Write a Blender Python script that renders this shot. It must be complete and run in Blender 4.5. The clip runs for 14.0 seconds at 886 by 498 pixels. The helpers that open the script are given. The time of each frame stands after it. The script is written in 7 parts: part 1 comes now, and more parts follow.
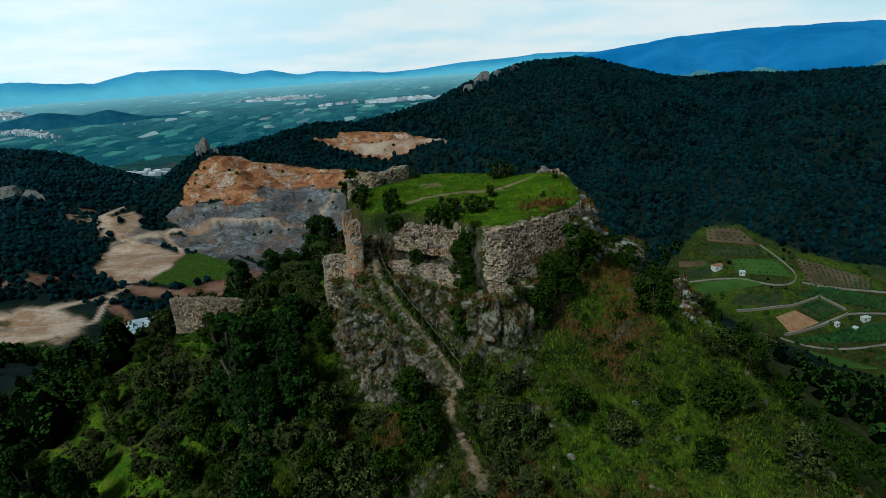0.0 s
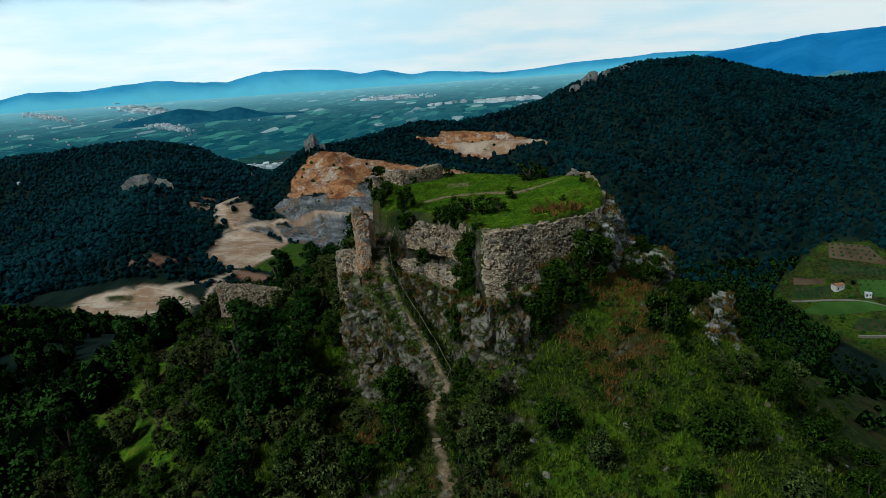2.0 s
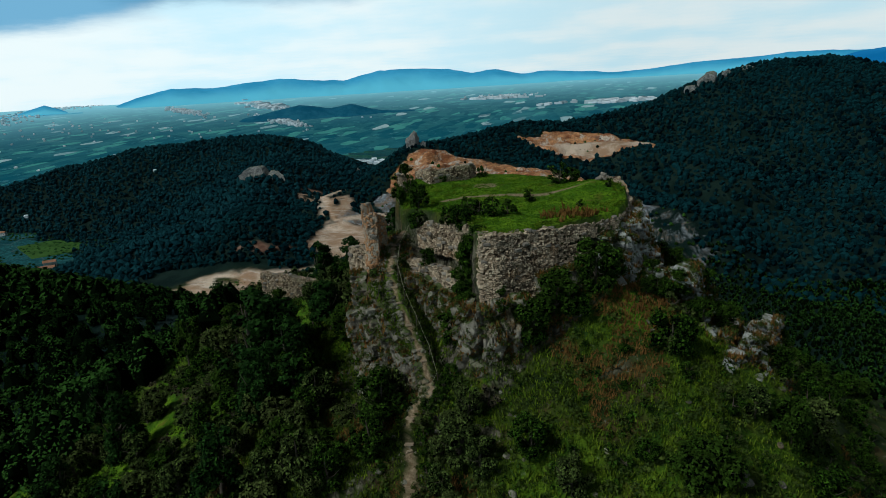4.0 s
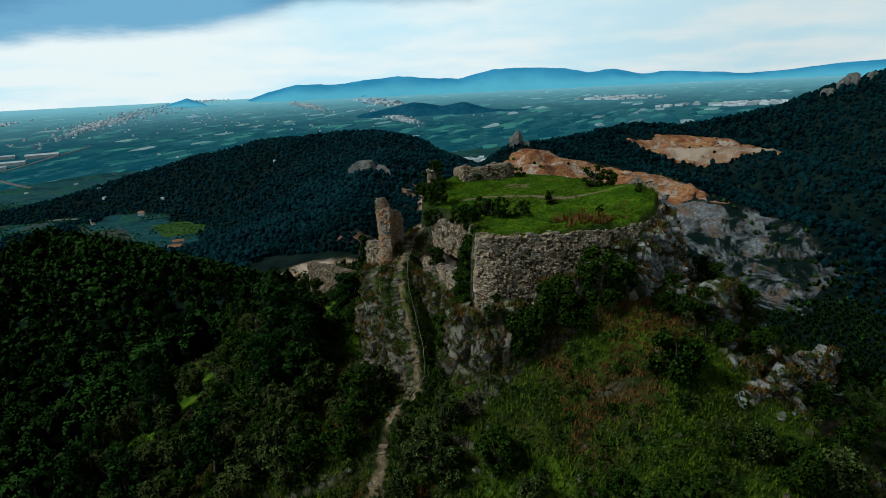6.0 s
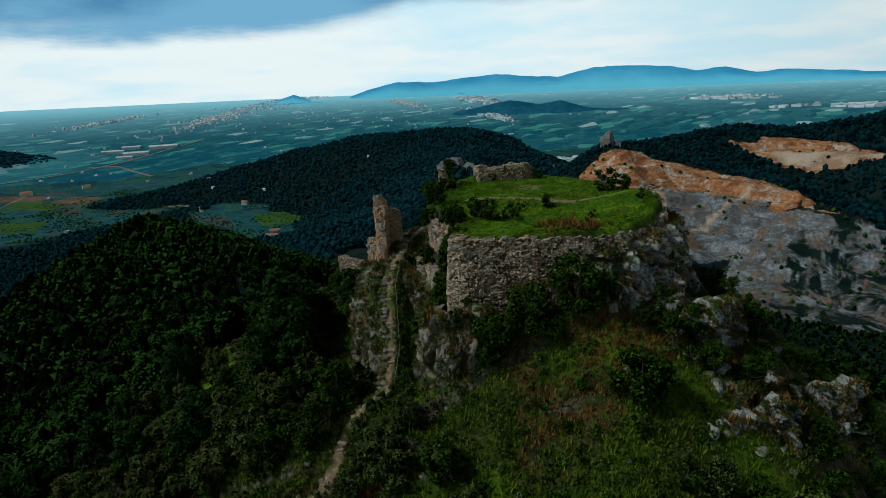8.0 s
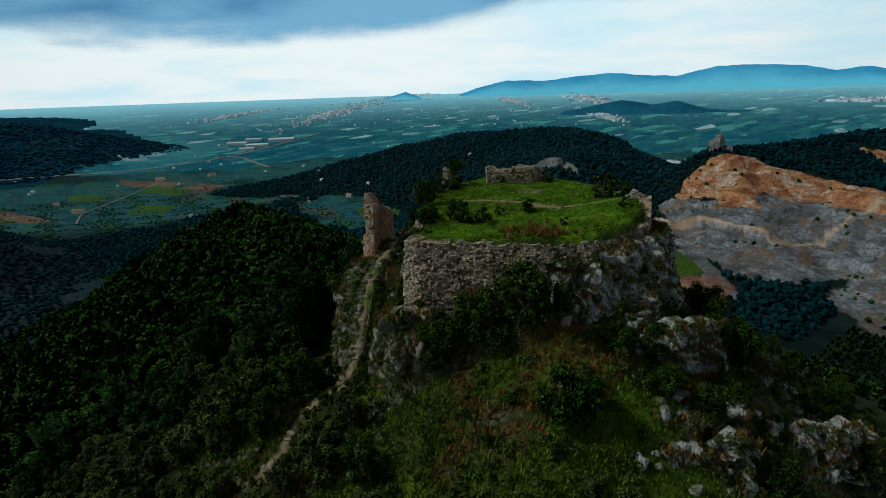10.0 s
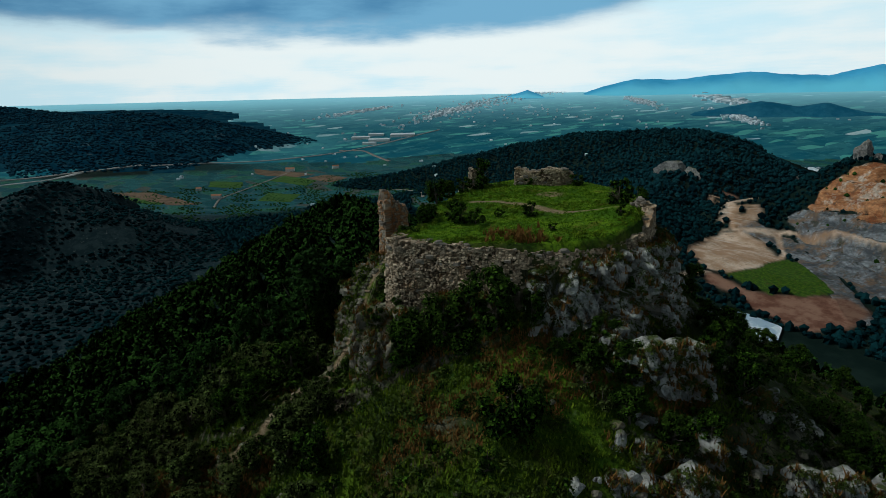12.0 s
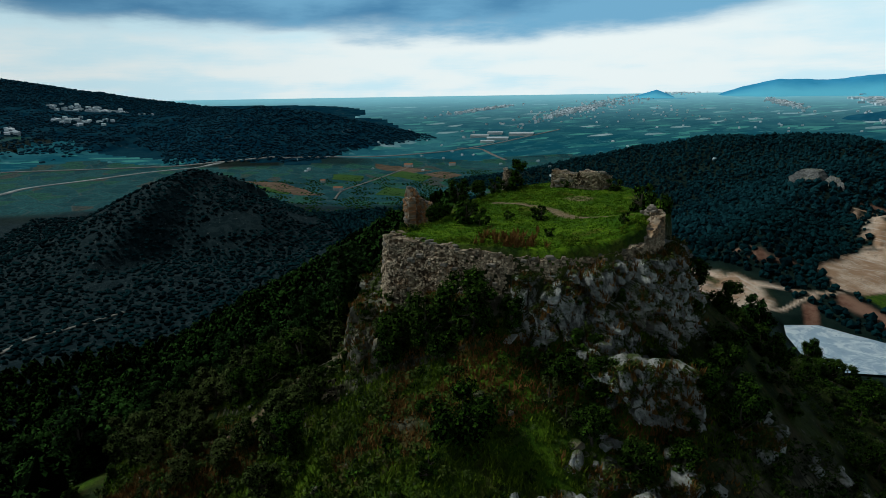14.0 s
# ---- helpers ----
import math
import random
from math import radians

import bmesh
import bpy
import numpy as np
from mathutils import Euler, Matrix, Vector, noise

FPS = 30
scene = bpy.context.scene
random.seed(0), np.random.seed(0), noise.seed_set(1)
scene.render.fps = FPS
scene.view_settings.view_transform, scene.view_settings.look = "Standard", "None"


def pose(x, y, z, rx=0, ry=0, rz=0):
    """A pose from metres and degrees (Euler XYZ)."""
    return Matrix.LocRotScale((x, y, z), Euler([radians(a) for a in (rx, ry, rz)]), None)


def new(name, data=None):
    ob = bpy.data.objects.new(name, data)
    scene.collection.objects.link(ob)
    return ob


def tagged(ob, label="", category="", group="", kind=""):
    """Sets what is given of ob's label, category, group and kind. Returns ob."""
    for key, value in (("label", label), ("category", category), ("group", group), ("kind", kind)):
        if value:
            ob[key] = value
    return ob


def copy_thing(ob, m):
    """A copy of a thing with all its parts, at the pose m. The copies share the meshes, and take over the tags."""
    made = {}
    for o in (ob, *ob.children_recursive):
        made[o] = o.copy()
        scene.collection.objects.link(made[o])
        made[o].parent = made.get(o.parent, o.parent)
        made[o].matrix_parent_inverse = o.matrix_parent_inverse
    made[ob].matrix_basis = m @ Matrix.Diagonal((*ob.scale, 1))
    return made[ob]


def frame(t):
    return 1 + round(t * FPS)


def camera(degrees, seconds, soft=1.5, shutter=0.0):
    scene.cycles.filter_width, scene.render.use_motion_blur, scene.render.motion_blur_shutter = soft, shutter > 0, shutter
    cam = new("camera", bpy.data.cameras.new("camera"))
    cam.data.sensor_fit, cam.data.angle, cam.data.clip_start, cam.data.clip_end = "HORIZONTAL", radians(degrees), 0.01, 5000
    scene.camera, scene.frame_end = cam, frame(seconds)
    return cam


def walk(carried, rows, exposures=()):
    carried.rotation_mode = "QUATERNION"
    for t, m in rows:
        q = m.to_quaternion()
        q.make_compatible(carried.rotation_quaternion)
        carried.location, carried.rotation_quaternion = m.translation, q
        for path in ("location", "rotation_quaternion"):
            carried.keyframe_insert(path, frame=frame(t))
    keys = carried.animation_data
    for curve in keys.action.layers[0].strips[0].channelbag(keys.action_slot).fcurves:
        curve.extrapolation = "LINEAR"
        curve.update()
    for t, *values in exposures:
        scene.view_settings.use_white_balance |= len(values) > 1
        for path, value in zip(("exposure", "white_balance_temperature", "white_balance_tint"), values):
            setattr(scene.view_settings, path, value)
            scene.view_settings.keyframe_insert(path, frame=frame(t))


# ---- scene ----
cam = camera(72.37, 14.0, soft=0.4)
PATH = [
    (0.0, 0.000, 0.000, 60.000, 73.202, 3.698, -1.115),
    (0.5, 2.707, 0.353, 59.709, 73.385, 3.714, 1.454),
    (1.0, 5.433, 0.762, 59.466, 73.543, 3.694, 3.940),
    (1.5, 8.135, 1.255, 59.229, 73.705, 3.693, 6.456),
    (2.0, 10.873, 1.877, 59.027, 73.854, 3.647, 9.082),
    (2.5, 13.544, 2.669, 58.847, 73.990, 3.569, 11.675),
    (3.0, 16.164, 3.553, 58.639, 74.144, 3.504, 14.233),
    (5.5, 27.767, 10.804, 57.279, 74.748, 2.830, 27.164),
    (6.0, 29.854, 12.291, 57.080, 74.854, 2.632, 29.855),
    (6.5, 31.801, 13.751, 56.908, 74.949, 2.545, 32.329),
    (7.0, 33.846, 15.358, 56.800, 74.988, 2.588, 34.648),
    (7.5, 35.986, 17.241, 56.691, 75.004, 2.522, 36.586),
    (8.0, 38.284, 19.391, 56.576, 75.060, 2.386, 38.892),
    (10.5, 49.254, 31.465, 56.178, 75.317, 1.717, 51.694),
    (11.0, 50.891, 34.002, 56.081, 75.352, 1.568, 54.426),
    (11.5, 52.444, 36.558, 56.017, 75.370, 1.411, 57.353),
    (12.0, 53.850, 39.067, 55.986, 75.389, 1.307, 60.343),
    (12.5, 55.078, 41.570, 55.948, 75.408, 1.093, 63.357),
    (13.0, 56.123, 44.108, 55.903, 75.423, 0.973, 66.271),
    (13.5, 57.017, 46.631, 55.843, 75.434, 0.940, 68.966),
    (14.0, 57.823, 49.068, 55.777, 75.475, 0.848, 71.640),
]
walk(cam, [(t, pose(x, y, z, rx, ry, rz)) for t, x, y, z, rx, ry, rz in PATH], exposures=((0.0, -0.06, 5560, 3), (3.0, -0.10, 5600, 3), (7.0, -0.22, 5680, 4), (14.0, -0.23, 5760, 5)))

# ---- world, sun and exposure ----
SUN_ELEV, SUN_AZ = radians(47), radians(221)
world = bpy.data.worlds.new("overcast_sky")
scene.world = world
world.use_nodes = True
wn, wl = world.node_tree.nodes, world.node_tree.links
wn.clear()


def wnode(kind, **values):
    n = wn.new(kind)
    for key, value in values.items():
        n.inputs[key].default_value = value
    return n


def wmath(op, a, b=None, clamp=False):
    n = wn.new("ShaderNodeMath")
    n.operation, n.use_clamp = op, clamp
    for socket, v in zip(n.inputs, (a, b)):
        if v is None:
            continue
        if isinstance(v, (int, float)):
            socket.default_value = v
        else:
            wl.new(v, socket)
    return n.outputs[0]


sky = wn.new("ShaderNodeTexSky")
sky.sky_type, sky.sun_disc = "NISHITA", False
sky.sun_elevation, sky.sun_rotation = SUN_ELEV, SUN_AZ
sky.air_density, sky.dust_density = 1.2, 2.0
coord = wn.new("ShaderNodeTexCoord")
split = wn.new("ShaderNodeSeparateXYZ")
wl.new(coord.outputs["Generated"], split.inputs[0])
up = wmath("MAXIMUM", split.outputs["Z"], 0.0)
lift = wmath("ADD", up, 0.10)
flat = wn.new("ShaderNodeCombineXYZ")
wl.new(wmath("DIVIDE", split.outputs["X"], lift), flat.inputs[0])
wl.new(wmath("DIVIDE", split.outputs["Y"], lift), flat.inputs[1])
cloud = wnode("ShaderNodeTexNoise", Scale=0.16, Detail=9.0, Roughness=0.58)
wl.new(flat.outputs[0], cloud.inputs["Vector"])
wisps = wnode("ShaderNodeTexNoise", Scale=0.62, Detail=9.0, Roughness=0.6)
wl.new(flat.outputs[0], wisps.inputs["Vector"])
billow = wmath("ADD", wmath("MULTIPLY", cloud.outputs["Fac"], 0.62), wmath("MULTIPLY", wisps.outputs["Fac"], 0.38))
shape = wn.new("ShaderNodeMapRange")
shape.interpolation_type = "SMOOTHSTEP"
for key, value in (("From Min", 0.42), ("From Max", 0.57), ("To Min", 0.0), ("To Max", 1.0)):
    shape.inputs[key].default_value = value
wl.new(billow, shape.inputs["Value"])
high = wn.new("ShaderNodeMapRange")
high.interpolation_type = "SMOOTHSTEP"
for key, value in (("From Min", 0.126), ("From Max", 0.160), ("To Min", 0.0), ("To Max", 1.0)):
    high.inputs[key].default_value = value
wl.new(wmath("ADD", up, wmath("ADD", wmath("MULTIPLY", wmath("SUBTRACT", billow, 0.5), 0.20), wmath("MULTIPLY", wmath("ADD", split.outputs["X"], 0.35), -0.075))), high.inputs["Value"])
pale = wn.new("ShaderNodeMixRGB")
pale.inputs[1].default_value = (0.68, 0.84, 0.85, 1)
pale.inputs[2].default_value = (0.92, 0.915, 0.84, 1)
wl.new(shape.outputs[0], pale.inputs[0])
dark = wn.new("ShaderNodeMixRGB")
dark.inputs[1].default_value = (0.07, 0.21, 0.36, 1)
dark.inputs[2].default_value = (0.20, 0.41, 0.56, 1)
wl.new(shape.outputs[0], dark.inputs[0])
deck = wn.new("ShaderNodeMixRGB")
wl.new(high.outputs[0], deck.inputs[0])
wl.new(pale.outputs[0], deck.inputs[1])
wl.new(dark.outputs[0], deck.inputs[2])
# the sky overhead, out of view, is dimmed and greyed to weaken its light
top = wn.new("ShaderNodeMapRange")
for key, value in (("From Min", 0.14), ("From Max", 0.42), ("To Min", 1.0), ("To Max", 0.07)):
    top.inputs[key].default_value = value
wl.new(up, top.inputs["Value"])
thick = wn.new("ShaderNodeMixRGB")
thick.inputs[2].default_value = (0.60, 0.66, 0.66, 1)
overhead_mix = wn.new("ShaderNodeMapRange")
for key, value in (("From Min", 0.18), ("From Max", 0.4), ("To Min", 0.0), ("To Max", 1.0)):
    overhead_mix.inputs[key].default_value = value
wl.new(up, overhead_mix.inputs["Value"])
wl.new(overhead_mix.outputs[0], thick.inputs[0])
wl.new(deck.outputs[0], thick.inputs[1])
back_deck = wnode("ShaderNodeBackground")
wl.new(thick.outputs[0], back_deck.inputs["Color"])
# sky dimmed on its unseen side, raised north-west to offset the falling exposure
toward = wmath("ADD", wmath("MULTIPLY", split.outputs["X"], -0.8), wmath("MULTIPLY", split.outputs["Y"], 0.6))
side_ = wn.new("ShaderNodeMapRange")
side_.interpolation_type = "SMOOTHSTEP"
for key, value in (("From Min", -0.9), ("From Max", 0.15), ("To Min", 0.8), ("To Max", 1.0)):
    side_.inputs[key].default_value = value
wl.new(toward, side_.inputs["Value"])
bright = wn.new("ShaderNodeMapRange")
bright.interpolation_type = "SMOOTHSTEP"
for key, value in (("From Min", 0.60), ("From Max", 1.0), ("To Min", 1.0), ("To Max", 1.22)):
    bright.inputs[key].default_value = value
wl.new(toward, bright.inputs["Value"])
wl.new(wmath("MULTIPLY", top.outputs[0], wmath("MULTIPLY", side_.outputs[0], bright.outputs[0])), back_deck.inputs["Strength"])
back_sky = wnode("ShaderNodeBackground", Strength=0.05)
wl.new(sky.outputs[0], back_sky.inputs["Color"])
both = wn.new("ShaderNodeMixShader")
both.inputs[0].default_value = 0.92
wl.new(back_sky.outputs[0], both.inputs[1])
wl.new(back_deck.outputs[0], both.inputs[2])
out = wn.new("ShaderNodeOutputWorld")
wl.new(both.outputs[0], out.inputs[0])

sun_data = bpy.data.lights.new("sun", "SUN")
sun_data.energy, sun_data.angle, sun_data.color = 2.05, radians(15), (1.0, 0.99, 0.90)
sun = new("sun", sun_data)
sun.rotation_euler = (radians(90) - SUN_ELEV, 0, radians(180) - SUN_AZ)

# ---- materials ----
class Mat:
    """A node material with short calls."""

    def __init__(self, name, roughness=0.9, spec=0.2):
        self.m = bpy.data.materials.new(name)
        self.m.use_nodes = True
        self.t = self.m.node_tree
        self.b = self.t.nodes["Principled BSDF"]
        self.b.inputs["Roughness"].default_value = roughness
        self.b.inputs["Specular IOR Level"].default_value = spec
        self.pos = self.t.nodes.new("ShaderNodeNewGeometry").outputs["Position"]

    def put(self, socket, v):
        if isinstance(v, (int, float)):
            socket.default_value = v
        elif isinstance(v, tuple):
            socket.default_value = (*v, 1) if len(v) == 3 and socket.type == "RGBA" else v
        else:
            self.t.links.new(v, socket)

    def noise(self, scale, detail=4.0, rough=0.55, vec=None, dist=0.0):
        n = self.t.nodes.new("ShaderNodeTexNoise")
        self.put(n.inputs["Vector"], vec or self.pos)
        self.put(n.inputs["Scale"], scale), self.put(n.inputs["Detail"], detail)
        self.put(n.inputs["Roughness"], rough), self.put(n.inputs["Distortion"], dist)
        return n.outputs["Fac"]

    def cells(self, scale, feature="F1", out="Distance", vec=None, rand=1.0):
        n = self.t.nodes.new("ShaderNodeTexVoronoi")
        n.feature = feature
        self.put(n.inputs["Vector"], vec or self.pos)
        self.put(n.inputs["Scale"], scale), self.put(n.inputs["Randomness"], rand)
        return n.outputs[out]

    def ramp(self, v, lo, hi, a=0.0, b=1.0):
        n = self.t.nodes.new("ShaderNodeMapRange")
        n.interpolation_type = "SMOOTHSTEP"
        for key, value in (("Value", v), ("From Min", lo), ("From Max", hi), ("To Min", a), ("To Max", b)):
            self.put(n.inputs[key], value)
        return n.outputs[0]

    def math(self, op, a, b=0.0, clamp=False):
        n = self.t.nodes.new("ShaderNodeMath")
        n.operation, n.use_clamp = op, clamp
        self.put(n.inputs[0], a), self.put(n.inputs[1], b)
        return n.outputs[0]

    def mix(self, f, a, b, mode="MIX"):
        n = self.t.nodes.new("ShaderNodeMixRGB")
        n.blend_type = mode
        self.put(n.inputs[0], f), self.put(n.inputs[1], a), self.put(n.inputs[2], b)
        return n.outputs[0]

    def attr(self, name, out="Fac"):
        n = self.t.nodes.new("ShaderNodeAttribute")
        n.attribute_name = name
        return n.outputs[out]

    def scaled(self, x, y, z):
        n = self.t.nodes.new("ShaderNodeMapping")
        self.put(n.inputs["Vector"], self.pos)
        n.inputs["Scale"].default_value = (x, y, z)
        return n.outputs[0]

    def channel(self, v, k):
        n = self.t.nodes.new("ShaderNodeSeparateXYZ")
        self.put(n.inputs[0], v)
        return n.outputs[k]

    def island(self):
        return self.t.nodes.new("ShaderNodeNewGeometry").outputs["Random Per Island"]

    def each(self):
        return self.t.nodes.new("ShaderNodeObjectInfo").outputs["Random"]

    def colour(self, v):
        self.put(self.b.inputs["Base Color"], v)
        return self

    def bump(self, v, strength=0.6, depth=0.05):
        n = self.t.nodes.new("ShaderNodeBump")
        self.put(n.inputs["Height"], v)
        n.inputs["Strength"].default_value, n.inputs["Distance"].default_value = strength, depth
        self.t.links.new(n.outputs[0], self.b.inputs["Normal"])
        return self


def leaf_material(name, deep, light, brown=None):
    k = Mat(name, 0.8, 0.03)
    c = k.mix(k.ramp(k.math("ADD", k.math("MULTIPLY", k.island(), 0.5), k.math("MULTIPLY", k.noise(1.3, 3.0, 0.6), 0.7)), 0.38, 1.0), deep, light)
    c = k.mix(k.ramp(k.noise(0.8, 2.0), 0.40, 0.66), c, k.mix(0.62, c, deep))
    c = k.mix(k.math("MULTIPLY", k.ramp(k.each(), 0.0, 1.0), 0.55), c, brown or deep)
    return k.colour(c).m


M_LEAF = leaf_material("holm_oak_leaves", (0.002, 0.007, 0.001), (0.078, 0.165, 0.013), (0.034, 0.060, 0.007))
M_OLIVE = leaf_material("olive_leaves", (0.006, 0.014, 0.003), (0.165, 0.225, 0.050), (0.090, 0.105, 0.030))
M_PINE = leaf_material("pine_needles", (0.0015, 0.006, 0.0015), (0.050, 0.130, 0.018), (0.018, 0.046, 0.008))
M_DRY = leaf_material("dry_twigs", (0.060, 0.050, 0.030), (0.170, 0.140, 0.085), (0.10, 0.08, 0.05))


def forest_material(name, deep, light):
    """Crowns that differ from tree to tree, and leaf from leaf within one."""
    k = Mat(name, 0.9, 0.02)
    c = k.mix(k.ramp(k.math("ADD", k.math("MULTIPLY", k.attr("tree"), 0.8), k.math("MULTIPLY", k.island(), 0.2)), 0.15, 0.95), deep, light)
    c = k.mix(k.ramp(k.noise(0.012, 3.0), 0.38, 0.66), c, k.mix(0.6, c, light))
    return k.colour(c).m


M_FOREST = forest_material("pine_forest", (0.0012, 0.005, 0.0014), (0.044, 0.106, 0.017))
# the next three woods carry distance haze as bluer leaf colours
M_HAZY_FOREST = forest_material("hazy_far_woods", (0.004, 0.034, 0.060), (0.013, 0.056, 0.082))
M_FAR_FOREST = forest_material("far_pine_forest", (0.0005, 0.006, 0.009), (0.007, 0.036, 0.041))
M_TINTED_FOREST = forest_material("haze_tinted_pine_forest", (0.003, 0.019, 0.026), (0.011, 0.048, 0.056))
M_ORCHARD = forest_material("citrus_orchard", (0.012, 0.040, 0.012), (0.035, 0.095, 0.024))
# near-black fill whose colour stands in for the shade inside crowns
k = Mat("crown_shade", 0.95, 0.0)
M_CROWN_SHADE = k.colour(k.mix(k.noise(2.0, 3.0), (0.001, 0.003, 0.001), (0.003, 0.006, 0.002))).m

k = Mat("bark", 0.95, 0.1)
M_BARK = k.colour(k.mix(k.noise(9.0, 5.0), (0.05, 0.038, 0.028), (0.16, 0.13, 0.10))).bump(k.noise(14.0), 0.8, 0.03).m

k = Mat("rubble_masonry", 0.93, 0.08)
stone = k.attr("stone")
c = k.mix(k.ramp(stone, 0.0, 1.0), (0.16, 0.108, 0.062), (0.80, 0.63, 0.43))
c = k.mix(k.ramp(k.cells(3.6, out="Color"), 0.2, 0.9), c, k.mix(0.5, c, (0.46, 0.31, 0.20)))
c = k.mix(k.ramp(k.noise(0.45, 5.0), 0.54, 0.72, 0.0, 0.8), c, (0.16, 0.14, 0.11))
c = k.mix(k.math("MULTIPLY", k.ramp(k.noise(0.27, 4.0, 0.6), 0.56, 0.68), 0.65), c, (0.50, 0.27, 0.12))
mortar = k.mix(k.ramp(k.noise(0.5, 4.0, 0.6), 0.46, 0.60), (0.022, 0.016, 0.010), (0.36, 0.29, 0.20))
c = k.mix(k.attr("joint"), c, mortar)
c = k.mix(k.ramp(k.noise(1.1, 6.0, 0.7), 0.60, 0.68), c, (0.035, 0.028, 0.018))
c = k.mix(k.ramp(k.noise(0.9, 5.0, 0.7, k.scaled(1.0, 1.0, 0.4)), 0.63, 0.72, 0.0, 0.7), c, (0.050, 0.065, 0.016))
c = k.mix(k.math("MULTIPLY", k.noise(9.0, 6.0), 0.4), c, (0.12, 0.10, 0.08))
M_WALL = k.colour(c).bump(k.noise(9.0, 7.0, 0.65), 0.7, 0.05).m

k = Mat("rendered_tower_masonry", 0.92, 0.15)
c = k.mix(k.noise(0.8, 5.0), (0.34, 0.28, 0.21), (0.62, 0.52, 0.40))
c = k.mix(k.ramp(k.noise(3.0, 5.0), 0.55, 0.7), c, (0.24, 0.20, 0.16))
c = k.mix(k.ramp(k.attr("stone"), 0.25, 0.7, 0.0, 0.85), c, (0.52, 0.25, 0.10))
c = k.mix(k.math("MULTIPLY", k.attr("joint"), 0.6), c, (0.12, 0.09, 0.06))
M_TOWER = k.colour(c).bump(k.noise(8.0, 7.0, 0.65), 0.6, 0.05).m

k = Mat("loose_stone", 0.92, 0.15)
c = k.mix(k.each(), (0.20, 0.17, 0.135), (0.46, 0.39, 0.30))
M_STONE = k.colour(k.mix(k.noise(6.0, 5.0), c, (0.16, 0.14, 0.12))).bump(k.noise(11.0, 5.0), 0.6, 0.03).m


def limestone(name, pale, mid, ochre, streak=0.7):
    k = Mat(name, 0.92, 0.06)
    v = k.scaled(1.0, 1.0, 0.35)
    c = k.mix(k.ramp(k.noise(0.55, 6.0, 0.6), 0.35, 0.68), mid, pale)
    c = k.mix(k.ramp(k.noise(1.3, 5.0, 0.6, v, 0.6), 0.55, 0.72), c, (0.055, 0.052, 0.048))
    c = k.mix(k.math("MULTIPLY", k.ramp(k.noise(0.3, 4.0), 0.55, 0.75), streak), c, ochre)
    c = k.mix(k.ramp(k.noise(4.0, 6.0, 0.7, v), 0.56, 0.68), c, (0.07, 0.062, 0.05))
    c = k.mix(k.ramp(k.noise(2.6, 5.0, 0.7), 0.62, 0.72), c, (0.46, 0.43, 0.38))
    top = k.channel(k.t.nodes.new("ShaderNodeNewGeometry").outputs["Normal"], 2)
    moss = k.math("MULTIPLY", k.ramp(top, 0.45, 0.85), k.ramp(k.noise(0.8, 5.0), 0.42, 0.6))
    c = k.mix(moss, c, (0.075, 0.095, 0.03))
    return k.colour(c).bump(k.noise(2.2, 8.0, 0.68, v), 0.9, 0.25).m


M_ROCK = limestone("grey_limestone", (0.33, 0.295, 0.23), (0.11, 0.096, 0.072), (0.25, 0.165, 0.07))
# greyer stone of the east crags, also lightened to offset their dim lighting
M_EAST_ROCK = limestone("brightened_grey_limestone", (0.54, 0.53, 0.49), (0.21, 0.205, 0.19), (0.28, 0.20, 0.11), 0.35)
M_CRAG = limestone("pale_limestone", (0.34, 0.33, 0.31), (0.16, 0.16, 0.15), (0.26, 0.21, 0.15), 0.5)

k = Mat("trodden_earth", 0.95, 0.1)
M_EARTH = k.colour(k.mix(k.noise(1.4, 6.0), (0.22, 0.16, 0.10), (0.46, 0.35, 0.24))).bump(k.noise(6.0, 6.0), 0.6, 0.05).m

k = Mat("weathered_slab", 0.9, 0.2)
M_SLAB = k.colour(k.mix(k.noise(3.0, 5.0), (0.30, 0.29, 0.25), (0.50, 0.48, 0.42))).bump(k.noise(12.0), 0.4, 0.02).m

k = Mat("hemp_rope", 0.9, 0.1)
M_ROPE = k.colour(k.mix(k.noise(30.0), (0.30, 0.27, 0.17), (0.46, 0.42, 0.28))).m

k = Mat("whitewash", 0.8, 0.2)
M_WHITE = k.colour(k.mix(k.noise(0.5, 5.0), (0.62, 0.60, 0.56), (0.82, 0.81, 0.78))).m
k = Mat("clay_roof_tiles", 0.85, 0.2)
M_TILE = k.colour(k.mix(k.noise(1.2, 5.0), (0.30, 0.13, 0.07), (0.46, 0.24, 0.14))).m
k = Mat("town_houses", 0.85, 0.2)
M_TOWN = k.colour(k.mix(k.ramp(k.island(), 0.0, 1.0), (0.48, 0.56, 0.60), (0.86, 0.92, 0.95))).m
k = Mat("sheet_metal_roof", 0.5, 0.4)
M_METAL = k.colour(k.mix(k.noise(0.2, 3.0), (0.62, 0.68, 0.72), (0.86, 0.88, 0.88))).m
k = Mat("glass_dark", 0.2, 0.5)
M_DARKGLASS = k.colour((0.03, 0.035, 0.04)).m
k = Mat("silt_pond", 0.35, 0.5)
c = k.mix(k.ramp(k.noise(0.06, 6.0, 0.6, None, 1.5), 0.42, 0.60), (0.42, 0.55, 0.66), (0.80, 0.88, 0.92))
c = k.mix(k.ramp(k.noise(0.16, 5.0, 0.6, None, 0.8), 0.58, 0.68), c, (0.30, 0.42, 0.55))
M_POND = k.colour(c).m
k = Mat("asphalt_pale", 0.9, 0.2)
M_ROAD = k.colour(k.mix(k.noise(0.05, 5.0), (0.20, 0.20, 0.19), (0.34, 0.33, 0.31))).m

